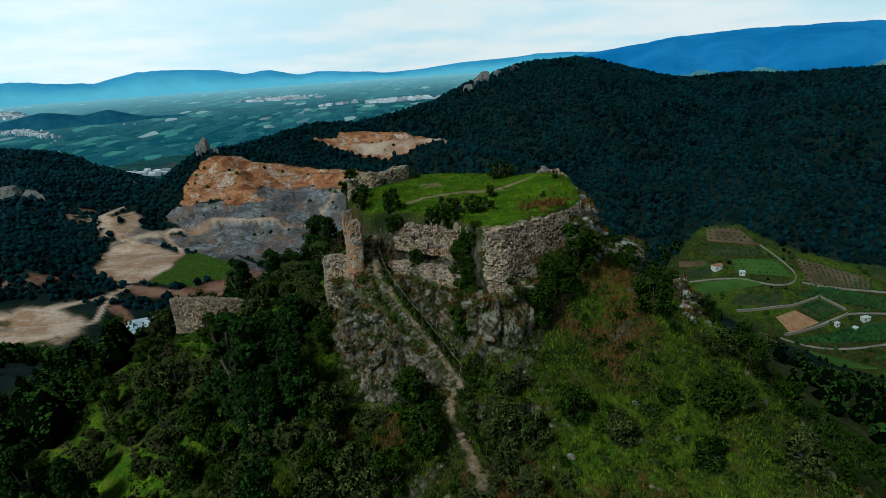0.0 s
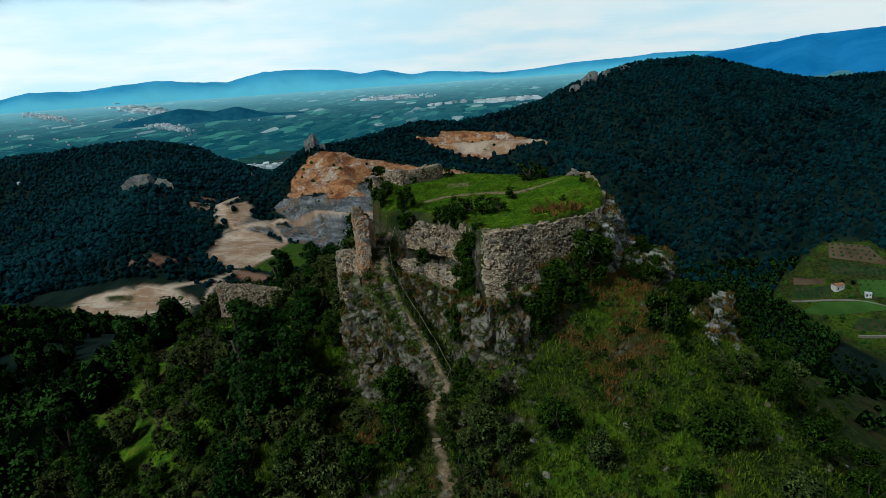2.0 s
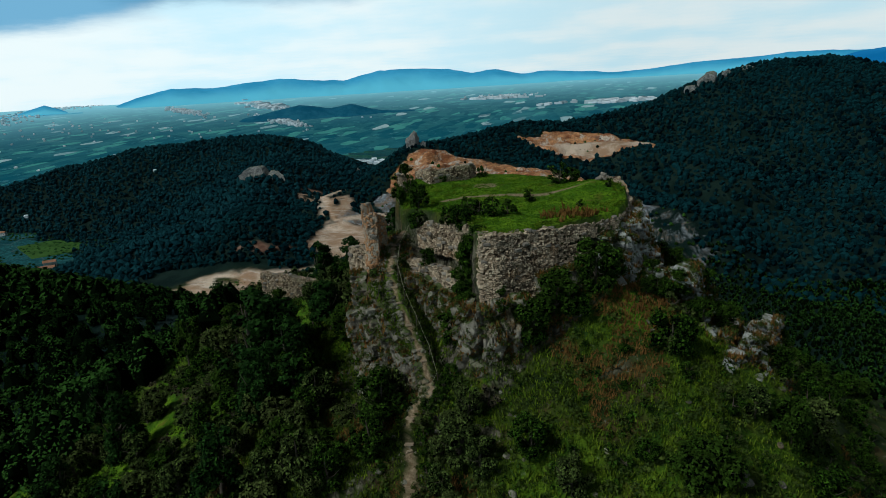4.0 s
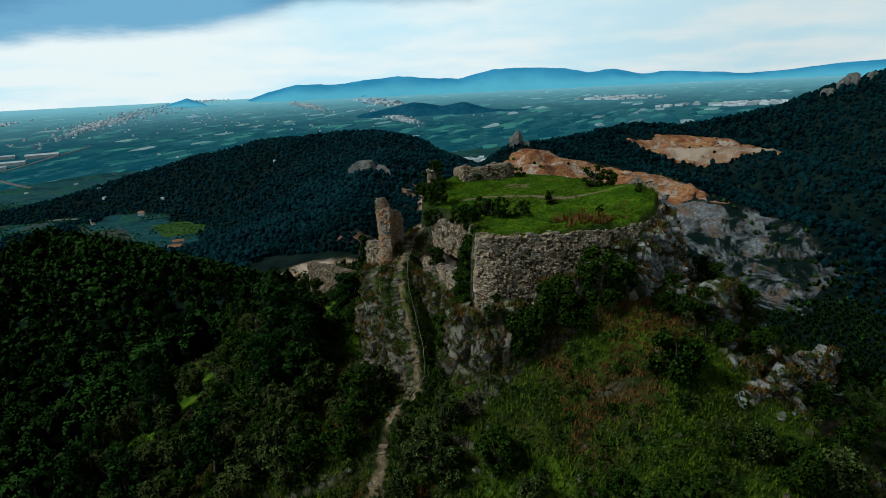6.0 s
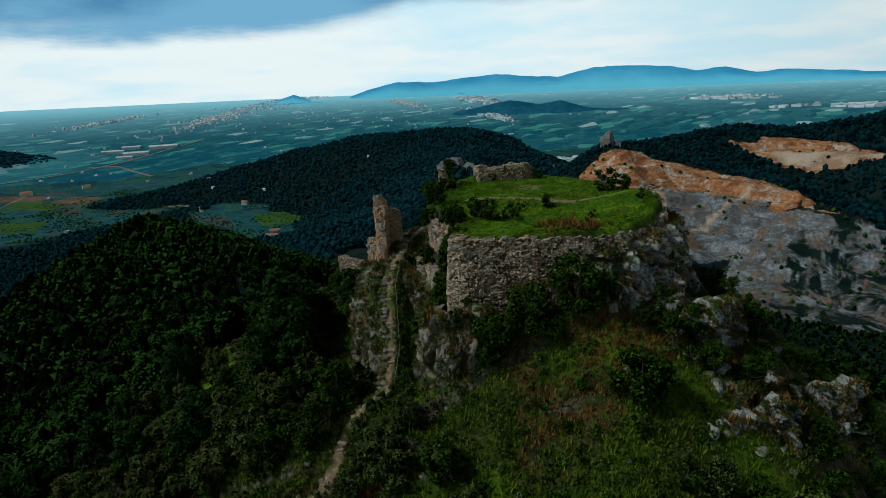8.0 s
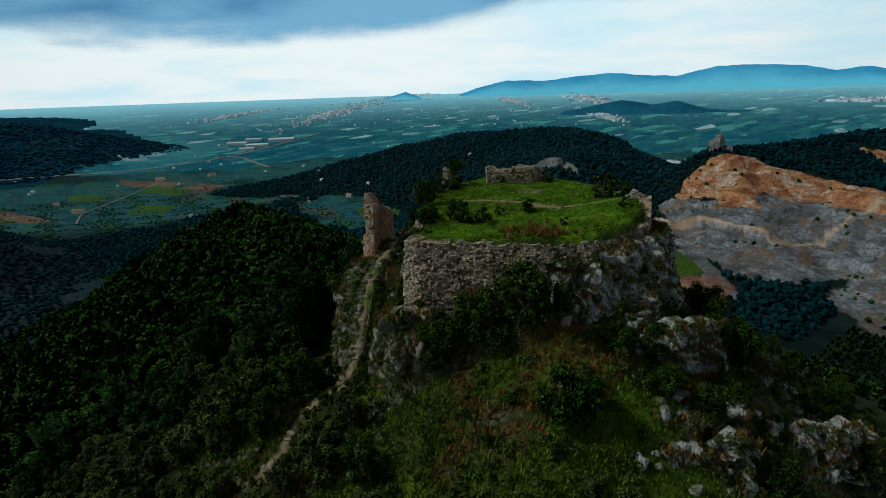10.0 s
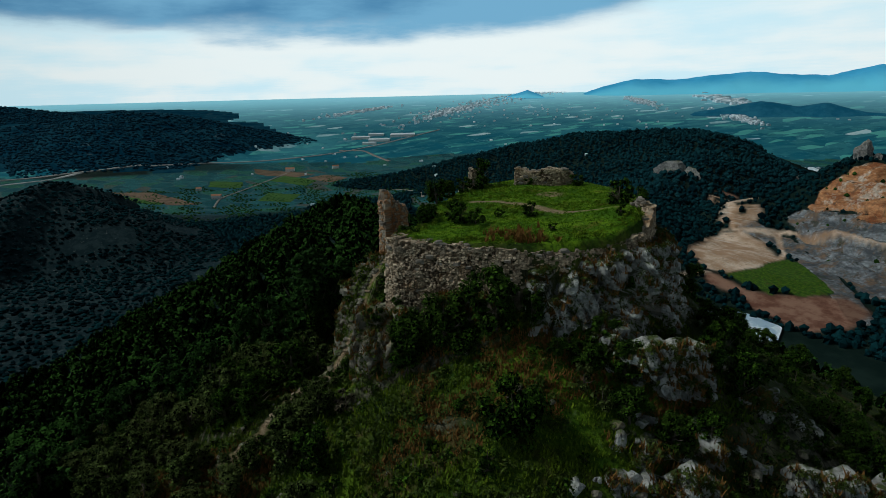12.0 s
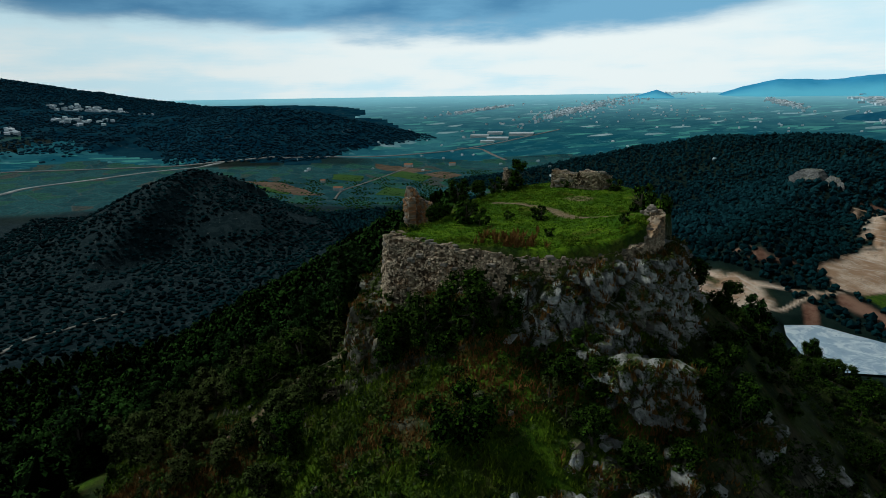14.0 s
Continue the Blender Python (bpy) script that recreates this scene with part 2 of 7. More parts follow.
# ground: cover painted by the land itself (grass, bare earth, quarry, fields), with grain at two scales
k = Mat("ground_cover", 0.96, 0.08)
n_big, n_mid, n_fine = k.noise(0.05, 4.0), k.noise(0.45, 5.0), k.noise(3.0, 6.0, 0.65)
grass = k.mix(k.ramp(n_mid, 0.35, 0.68), (0.060, 0.140, 0.005), (0.165, 0.285, 0.009))
grass = k.mix(k.ramp(n_fine, 0.42, 0.68), grass, (0.030, 0.070, 0.005))
grass = k.mix(k.ramp(k.noise(0.32, 5.0, 0.65), 0.56, 0.68, 0.0, 0.7), grass, (0.150, 0.120, 0.022))
scrub = k.mix(k.ramp(n_mid, 0.38, 0.62), (0.014, 0.026, 0.005), (0.052, 0.070, 0.010))
scrub = k.mix(k.ramp(k.noise(0.25, 5.0), 0.52, 0.68), scrub, (0.095, 0.060, 0.022))
scrub = k.mix(k.ramp(k.noise(1.1, 6.0, 0.7), 0.60, 0.70), scrub, (0.22, 0.20, 0.16))
scrub = k.mix(k.ramp(n_fine, 0.35, 0.65, 0.0, 0.6), scrub, (0.022, 0.034, 0.010))
woods = k.mix(k.ramp(n_big, 0.4, 0.65), (0.004, 0.013, 0.010), (0.012, 0.026, 0.020))
ground = k.mix(k.attr("scrub"), woods, scrub)
ground = k.mix(k.attr("grass"), ground, grass)
# parcels of the plain; their teal is distance haze put into the field colours
warp = k.t.nodes.new("ShaderNodeMapping")
k.put(warp.inputs["Vector"], k.pos)
warp.inputs["Rotation"].default_value = (0, 0, 0.5)
warp.inputs["Scale"].default_value = (0.013, 0.024, 0.0)
lot = k.cells(1.0, out="Color", vec=warp.outputs[0], rand=0.75)
edge = k.cells(1.0, "DISTANCE_TO_EDGE", vec=warp.outputs[0], rand=0.75)
lot_v = k.channel(lot, 0)
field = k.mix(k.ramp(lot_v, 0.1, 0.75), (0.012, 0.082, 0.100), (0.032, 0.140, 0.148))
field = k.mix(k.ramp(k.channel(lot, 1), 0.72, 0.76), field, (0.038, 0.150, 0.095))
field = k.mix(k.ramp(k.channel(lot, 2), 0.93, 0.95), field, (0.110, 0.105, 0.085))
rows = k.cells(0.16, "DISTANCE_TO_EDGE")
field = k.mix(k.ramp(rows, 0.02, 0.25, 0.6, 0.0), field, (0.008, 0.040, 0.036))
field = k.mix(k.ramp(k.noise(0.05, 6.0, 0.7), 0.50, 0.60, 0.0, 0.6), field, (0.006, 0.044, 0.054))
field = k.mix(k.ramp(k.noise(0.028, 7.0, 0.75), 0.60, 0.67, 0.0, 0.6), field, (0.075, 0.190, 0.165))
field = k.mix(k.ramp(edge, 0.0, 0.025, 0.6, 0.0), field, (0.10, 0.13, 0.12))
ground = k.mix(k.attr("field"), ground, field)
strata = k.noise(0.06, 9.0, 0.72, k.scaled(0.8, 0.8, 2.6), 0.5)
runs = k.noise(0.16, 6.0, 0.65, k.scaled(1.0, 1.0, 0.12), 0.4)
rubble = k.cells(0.35, rand=1.0)
grey = k.mix(k.ramp(strata, 0.38, 0.62), (0.095, 0.108, 0.118), (0.40, 0.425, 0.445))
grey = k.mix(k.ramp(runs, 0.50, 0.64), grey, (0.17, 0.135, 0.105))
grey = k.mix(k.ramp(k.noise(0.05, 7.0, 0.72), 0.50, 0.62), grey, (0.27, 0.175, 0.11))
grey = k.mix(k.ramp(k.noise(0.09, 7.0, 0.7), 0.57, 0.66, 0.0, 0.75), grey, (0.040, 0.058, 0.026))
grey = k.mix(k.ramp(rubble, 0.15, 0.75, 0.0, 0.45), grey, (0.08, 0.08, 0.08))
torn = k.math("MULTIPLY", k.math("SUBTRACT", k.noise(0.045, 8.0, 0.66, None, 0.8), 0.5), 1.5)
ground = k.mix(k.ramp(k.math("ADD", k.attr("grey"), torn), 0.34, 0.56), ground, grey)
orange = k.mix(k.ramp(strata, 0.38, 0.60), (0.30, 0.095, 0.035), (0.70, 0.34, 0.15))
orange = k.mix(k.ramp(k.noise(0.07, 7.0, 0.7), 0.50, 0.62), orange, (0.74, 0.62, 0.50))
orange = k.mix(k.ramp(runs, 0.55, 0.68), orange, (0.19, 0.11, 0.07))
orange = k.mix(k.ramp(rubble, 0.2, 0.8, 0.0, 0.4), orange, (0.16, 0.09, 0.05))
ground = k.mix(k.ramp(k.math("ADD", k.attr("orange"), torn), 0.36, 0.56), ground, orange)
sand = k.mix(k.ramp(k.noise(0.035, 7.0, 0.65), 0.40, 0.62), (0.44, 0.27, 0.16), (0.74, 0.57, 0.43))
sand = k.mix(k.ramp(k.noise(0.22, 6.0, 0.7, None, 1.5), 0.55, 0.66), sand, (0.40, 0.28, 0.20))
sand = k.mix(k.ramp(k.noise(0.05, 5.0, 0.6, k.scaled(0.35, 2.2, 1.0), 2.0), 0.56, 0.64, 0.0, 0.4), sand, (0.82, 0.74, 0.64))
ground = k.mix(k.attr("sand"), ground, sand)
red_earth = k.mix(k.ramp(k.noise(0.07, 7.0, 0.65), 0.36, 0.62), (0.15, 0.065, 0.042), (0.30, 0.17, 0.115))
ground = k.mix(k.attr("red"), ground, red_earth)
heath = k.mix(k.ramp(k.noise(0.11, 6.0, 0.7), 0.42, 0.62), (0.005, 0.018, 0.022), (0.020, 0.038, 0.041))
heath = k.mix(k.ramp(k.noise(0.30, 6.0, 0.75), 0.60, 0.68), heath, (0.17, 0.18, 0.17))
ground = k.mix(k.attr("heath"), ground, heath)
trail = k.mix(k.ramp(n_fine, 0.35, 0.7), (0.20, 0.135, 0.078), (0.42, 0.31, 0.195))
ground = k.mix(k.attr("trail"), ground, trail)
crackle = k.cells(0.9, "DISTANCE_TO_EDGE", vec=k.scaled(1.0, 1.0, 0.6))
crag_c = k.mix(k.ramp(k.noise(0.6, 6.0, 0.65), 0.36, 0.64), (0.070, 0.058, 0.040), (0.30, 0.26, 0.19))
crag_c = k.mix(k.ramp(k.noise(2.4, 7.0, 0.7), 0.54, 0.66), crag_c, (0.05, 0.046, 0.04))
crag_c = k.mix(k.ramp(k.noise(0.5, 5.0, 0.6), 0.56, 0.68), crag_c, (0.055, 0.075, 0.02))
crag_c = k.mix(k.ramp(crackle, 0.0, 0.09, 0.8, 0.0), crag_c, (0.025, 0.022, 0.018))
ground = k.mix(k.attr("rock"), ground, crag_c)
dug = k.math("ADD", k.attr("grey"), k.attr("orange"), True)
relief = k.math("ADD", k.math("MULTIPLY", k.noise(1.6, 8.0, 0.7), 0.35), k.math("MULTIPLY", dug, k.math("MULTIPLY", k.noise(0.2, 9.0, 0.72), 5.0)))
relief = k.math("ADD", relief, k.math("MULTIPLY", k.attr("sand"), k.math("MULTIPLY", k.noise(0.16, 8.0, 0.68), 2.4)))
relief = k.math("ADD", relief, k.math("MULTIPLY", k.attr("rock"), k.math("MULTIPLY", k.noise(0.9, 9.0, 0.7), 1.6)))
k.colour(ground).bump(relief, 0.8, 1.0)
M_GROUND = k.m


# distance haze is put into these blues, paler at the foot, with a glow
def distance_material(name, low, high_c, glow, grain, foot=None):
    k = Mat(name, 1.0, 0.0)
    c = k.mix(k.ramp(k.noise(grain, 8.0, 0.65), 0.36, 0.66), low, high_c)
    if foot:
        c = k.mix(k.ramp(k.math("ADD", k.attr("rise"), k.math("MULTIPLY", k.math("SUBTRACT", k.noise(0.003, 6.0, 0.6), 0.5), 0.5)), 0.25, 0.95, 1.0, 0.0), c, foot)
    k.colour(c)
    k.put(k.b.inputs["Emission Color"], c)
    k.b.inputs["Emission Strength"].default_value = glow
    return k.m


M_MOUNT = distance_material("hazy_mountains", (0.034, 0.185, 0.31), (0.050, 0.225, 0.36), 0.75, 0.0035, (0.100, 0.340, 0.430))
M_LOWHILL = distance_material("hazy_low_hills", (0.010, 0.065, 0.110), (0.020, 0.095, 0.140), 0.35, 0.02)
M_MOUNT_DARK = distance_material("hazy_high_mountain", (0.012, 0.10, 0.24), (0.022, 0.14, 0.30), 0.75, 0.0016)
# the far plain's haze is colour: blue lots, paler with distance, plus a glow
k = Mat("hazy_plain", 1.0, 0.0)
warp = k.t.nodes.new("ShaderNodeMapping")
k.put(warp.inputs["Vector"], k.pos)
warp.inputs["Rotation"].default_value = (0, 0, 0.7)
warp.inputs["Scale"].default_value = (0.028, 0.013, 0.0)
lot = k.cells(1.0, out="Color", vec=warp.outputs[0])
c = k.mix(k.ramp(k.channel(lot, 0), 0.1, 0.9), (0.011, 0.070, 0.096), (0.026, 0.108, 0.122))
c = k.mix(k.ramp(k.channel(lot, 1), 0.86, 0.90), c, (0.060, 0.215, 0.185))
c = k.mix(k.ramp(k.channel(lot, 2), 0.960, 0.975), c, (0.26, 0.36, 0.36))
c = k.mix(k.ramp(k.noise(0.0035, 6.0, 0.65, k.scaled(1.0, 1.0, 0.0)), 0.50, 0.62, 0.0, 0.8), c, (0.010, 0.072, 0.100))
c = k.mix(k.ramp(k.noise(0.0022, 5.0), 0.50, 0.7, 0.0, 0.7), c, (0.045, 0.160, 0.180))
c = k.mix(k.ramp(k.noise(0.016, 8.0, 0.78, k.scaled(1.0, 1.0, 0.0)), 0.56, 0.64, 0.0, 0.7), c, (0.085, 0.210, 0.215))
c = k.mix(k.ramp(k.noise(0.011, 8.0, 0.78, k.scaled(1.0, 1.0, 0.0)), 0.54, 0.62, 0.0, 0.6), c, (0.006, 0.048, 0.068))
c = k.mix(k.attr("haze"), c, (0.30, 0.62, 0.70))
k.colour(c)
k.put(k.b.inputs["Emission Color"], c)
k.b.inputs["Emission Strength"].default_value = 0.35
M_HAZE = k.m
# far slopes with the same blue haze put into their colour
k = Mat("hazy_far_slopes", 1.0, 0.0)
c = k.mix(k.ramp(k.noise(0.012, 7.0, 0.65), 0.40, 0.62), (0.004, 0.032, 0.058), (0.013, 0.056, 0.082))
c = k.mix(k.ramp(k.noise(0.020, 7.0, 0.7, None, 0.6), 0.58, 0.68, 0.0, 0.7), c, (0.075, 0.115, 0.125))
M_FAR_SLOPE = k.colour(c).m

# ---- lie of the land ----
def fbm(x, y, size, octaves=4, seed=0):
    """Smooth value noise, -1 to 1, on arrays."""
    total, amp, norm = np.zeros_like(x, float), 1.0, 0.0
    for o in range(octaves):
        u, v = x / size + 17.3 * seed + 5.1 * o, y / size - 9.7 * seed + 3.3 * o
        iu, iv = np.floor(u), np.floor(v)
        fu, fv = u - iu, v - iv
        fu, fv = fu * fu * (3 - 2 * fu), fv * fv * (3 - 2 * fv)

        def h(a, b):
            s = np.sin(a * 127.1 + b * 311.7 + 74.7 * seed) * 43758.5453
            return s - np.floor(s)

        total += amp * ((h(iu, iv) * (1 - fu) + h(iu + 1, iv) * fu) * (1 - fv) + (h(iu, iv + 1) * (1 - fu) + h(iu + 1, iv + 1) * fu) * fv)
        norm, amp, size = norm + amp, amp * 0.5, size * 0.5
    return 2 * total / norm - 1


def along(x, y, line):
    """Distance to a polyline of (x, y, ...), the side (positive: right of its way) and its further values at the nearest place."""
    best = np.full(np.shape(x), 1e9)
    side = np.zeros_like(best)
    value = np.zeros_like(best)
    for a, b in zip(line[:-1], line[1:]):
        dx, dy = b[0] - a[0], b[1] - a[1]
        q = dx * dx + dy * dy
        s = np.clip(((x - a[0]) * dx + (y - a[1]) * dy) / q, 0, 1)
        px, py = x - a[0] - s * dx, y - a[1] - s * dy
        d = np.hypot(px, py)
        near = d < best
        best = np.where(near, d, best)
        side = np.where(near, (px * dy - py * dx) / (np.sqrt(q) * np.maximum(d, 1e-6)), side)
        if len(a) > 2:
            value = np.where(near, a[2] + s * (b[2] - a[2]), value)
    return best, side, value


def ridge(x, y, line, right, left, round_=20.0):
    d, side, z = along(x, y, line)
    slope = left + (right - left) * (0.5 + 0.5 * side)
    return z - slope * (np.sqrt(d * d + round_ * round_) - round_) - (0.6 * np.maximum(d - 60, 0) if round_ < 10 else 0)


def smax(a, b, k):
    h = np.clip(0.5 + 0.5 * (a - b) / k, 0, 1)
    return b + (a - b) * h + k * h * (1 - h)


def step(v, lo, hi):
    s = np.clip((v - lo) / (hi - lo), 0, 1)
    return s * s * (3 - 2 * s)


PLATEAU = [(5, 61), (8, 63), (12, 66.5), (14.5, 69), (16.8, 72), (17.6, 76), (17.3, 79.5), (15, 82.5), (11, 87), (6, 91), (-2, 93),
           (-8, 93), (-13, 90), (-13, 84), (-11.6, 78), (-8.6, 73.5), (-5.5, 71.2), (-1.6, 69.5), (2.3, 65.5), (3.9, 62)]
STAIRS = [(2.2, 44.5, 24.0), (1.2, 48.6, 25.6), (-0.4, 51.5, 27.1), (-0.3, 53.6, 28.1), (0.9, 55.2, 29.0), (0.0, 56.6, 29.6), (-1.3, 58.6, 30.9),
          (-3.3, 60.7, 33.0), (-5.7, 63.1, 35.4), (-7.6, 66.0, 37.4), (-8.6, 69.5, 39.3), (-8.2, 72.0, 40.6)]
TRAIL_TOP = [(14.3, 81.6), (10.5, 80.0), (6.5, 78.6), (2.0, 79.0), (-1.5, 77.5), (-4, 75.5)]


def outside(x, y, rim=PLATEAU):
    """Signed distance to a closed outline (the plateau's rim), positive outside."""
    d, _, _ = along(x, y, rim + rim[:1])
    inside = np.zeros(np.shape(x), bool)
    for (ax, ay), (bx, by) in zip(rim, rim[1:] + rim[:1]):
        cross = ((ay > y) != (by > y)) & (x < (bx - ax) * (y - ay) / (by - ay + 1e-12) + ax)
        inside ^= cross
    return np.where(inside, -d, d)


FOOT = [(-180, 31.5), (-135, 28.0), (-105, 28.0), (-82, 30.5), (-62, 34.5), (-40, 36.6), (-10, 38.0), (20, 38.2), (90, 37.0), (150, 35.0), (180, 31.5)]
FLOOR = [(-235, 335, -90), (-278, 472, -86), (-255, 520, -87), (-245, 556, -91), (-330, 600, -90), (-445, 720, -98), (-190, 385, -101), (-150, 410, -102), (0, 500, -110), (150, 480, -132),
         (280, 480, -158), (330, 400, -170), (290, 640, -140), (420, 520, -152), (-430, 0, -128), (-400, -90, -122), (-480, 210, -125),
         (-790, 583, -162), (-1300, 400, -170), (-1900, 600, -170), (-900, 300, -168), (0, -700, -170), (900, -100, -190), (-600, 1800, -160), (-440, 860, -118), (-560, 1200, -150), (300, 2200, -120)]
HILLS = [
    # the wooded mountain behind the castle
    ([(-61, 998, -12), (14, 1030, 6), (82, 1057, 33), (163, 1088, 53), (270, 1169, 58), (309, 1159, 46), (348, 1148, 26), (442, 1200, 12),
      (513, 1194, 6), (588, 1215, 14), (698, 1214, 4), (823, 1132, 6), (1300, 900, 10)], 0.37, 0.30, 40),
    ([(760, 920, 6), (560, 850, 2), (480, 800, -8), (400, 740, -50)], 0.40, 0.40, 50),
    ([(270, 1169, 56), (240, 960, -20), (200, 800, -60)], 0.34, 0.34, 40),
    # the ridge with the pinnacle, above the quarry
    ([(-320, 640, -58), (-262, 690, -16), (-233, 723, -20), (-191, 839, -14), (-168, 884, -10), (-107, 994, -22)], 0.45, 0.45, 25),
    # upper bench of the quarry and the brow of its lower face
    ([(-150, 850, -16), (-95, 858, -20), (-45, 845, -25), (20, 770, -38), (60, 740, -44)], 0.50, 0.25, 8),
    ([(-262, 694, -37), (-216, 716, -38), (-149, 690, -42), (-105, 648, -45), (-40, 615, -52), (30, 600, -70)], 0.72, 0.10, 6),
    # the wooded hill left of the quarry and its foreland
    ([(-1420, 560, -168), (-1290, 690, -138), (-1128, 890, -72), (-1010, 979, -46), (-850, 1063, -36), (-740, 1030, -32), (-642, 990, -33), (-590, 994, -52), (-520, 1000, -84), (-459, 998, -108)], 0.38, 0.36, 36),
    ([(-636, 985, -48), (-518, 745, -64), (-430, 600, -80)], 0.42, 0.42, 40),
    ([(-527, 730, -64), (-420, 570, -68), (-345, 482, -64), (-318, 452, -68)], 0.60, 0.50, 14),
    # the round scrubby hill
    ([(-1000, -90, -110), (-890, -40, -58), (-840, -12, -40), (-816, 36, -86), (-806, 74, -132)], 0.42, 0.40, 40),
    ([(-832, -34, -54), (-760, -150, -112)], 0.55, 0.40, 30),
    # far wooded hills over the plain
    ([(-3000, -1900, 60), (-2980, -1100, 30), (-2950, -500, -10), (-2850, -100, -40), (-2720, 60, -60)], 0.13, 0.13, 80),
    ([(-3150, -1900, 190), (-3488, -1021, 150), (-3461, -711, 92), (-3421, -329, 32), (-3440, -31, -8), (-3400, 150, -40)], 0.24, 0.24, 60),
    ([(-2592, 50, -12), (-2541, 138, 9), (-2474, 352, -14), (-2389, 563, -63), (-2297, 724, -104), (-2209, 836, -134)], 0.26, 0.26, 40),
    # the spur from the castle
    ([(-12, 84, 34), (-45, 90, 22.5), (-80, 108, 7), (-150, 130, -1), (-220, 146, -4), (-282, 158, -6), (-330, 128, -32), (-380, 110, -70)], 0.52, 0.50, 12),
]


FAR_HILLS = (-4, -3, -2)  # the hills beyond the river
POND = [(-234, 386), (-226, 407), (-207, 413), (-188, 420), (-162, 416), (-150, 392), (-158, 376), (-168, 358), (-182, 350), (-202, 362), (-220, 373)]


def near_hill(x, y):
    sd = outside(x, y)
    ang = np.degrees(np.arctan2(y - 75, x - 3))
    foot = np.interp(ang, [a for a, _ in FOOT], [z for _, z in FOOT])
    top = 43.25 + 0.035 * (y - 63) + 1.3 * np.exp(-((x - 14.5) ** 2 + (y - 81) ** 2) / 22) + 0.16 * fbm(x, y, 3.0, 3, 2)
    top = top - 1.6 * step(-x, 5, 12) * step(80 - y, 0, 8)
    fall = np.interp(ang, [-180, -135, -100, -60, -35, 0, 60, 110, 150, 180], [0.68, 0.62, 0.55, 0.55, 0.62, 0.80, 0.92, 0.92, 0.70, 0.68])
    out_ = foot - fall * np.maximum(sd - 1.0, 0)
    body = np.where(sd < 0, top, np.where(sd < 1.0, top + (foot - top) * step(sd, 0, 1.0), out_))
    spur = ridge(x, y, [(15, 69, 38.2), (17.8, 67, 36.8), (22, 61, 33.0), (25.5, 53, 28.4), (28, 42, 24), (31, 12, 8), (34, -60, -28)], 0.60, 0.56, 2.5) - 0.55 * np.maximum(y - 68, 0)
    rd, rs, rz_ = along(x, y, STAIRS[4:])
    shelf = np.interp(rz_, [29, 31, 34, 38], [0.4, 0.9, 2.3, 2.6])
    west_ = 0.5 - 0.5 * rs
    rise = rz_ - rd * (0.75 - 0.40 * west_) - west_ * 4.5 * np.maximum(rd - shelf, 0)
    back = ridge(x, y, STAIRS[:5], 0.18, 0.50, 1.5) - 0.2
    nose = ridge(x, y, [(5.5, 62, 37.4), (5.0, 58.5, 33.4), (4.2, 56.5, 30.0)], 1.1, 1.0, 1.0)
    z = smax(smax(body, spur, 1.5), smax(smax(rise, back, 0.4), nose, 0.5), 0.5)
    z = z - 0.5 * np.maximum(x - 33, 0) * step(100 - y, 0, 30)
    ledge, _, _ = along(x, y, STAIRS)
    zl = along(x, y, STAIRS)[2]
    w = 1 - step(ledge, 0.35, 1.1)
    return np.where(sd > 0, z * (1 - w) + (zl) * w, z)


BASTION = [(-13.5, 60), (-9, 58.5), (-4, 56.2), (-1.6, 57.4), (-4.0, 60.4), (-6.3, 63), (-8.2, 66), (-9.2, 69.5), (-9.4, 73), (-13.5, 73)]
RECESS = [(-7.6, 72.5), (-8, 69), (-6.8, 66), (-4.6, 63.4), (-2, 60.5), (0.5, 57), (3.8, 57), (4.4, 61), (4.2, 63.4), (2.6, 65.2), (-1.4, 69.2), (-5.2, 71)]


def rocky(x, y):
    """Where the bare rock of the castle's mount shows."""
    m = np.maximum(step(-outside(x, y, BASTION), -0.3, 0.8), 0.6 * step(-outside(x, y, RECESS), -0.2, 0.6))
    return m * step(along(x, y, STAIRS)[0], 0.7, 1.3)


def lift_far(dist, z):
    """The plain rises gently with distance, shaped to meet the horizon in the camera's view."""
    u = np.clip((dist - 1900) / 3050, 0, 1)
    return np.where(dist > 1900, 60 - dist * (60 - z) / (1900 * np.exp(2.65 * u)), z)


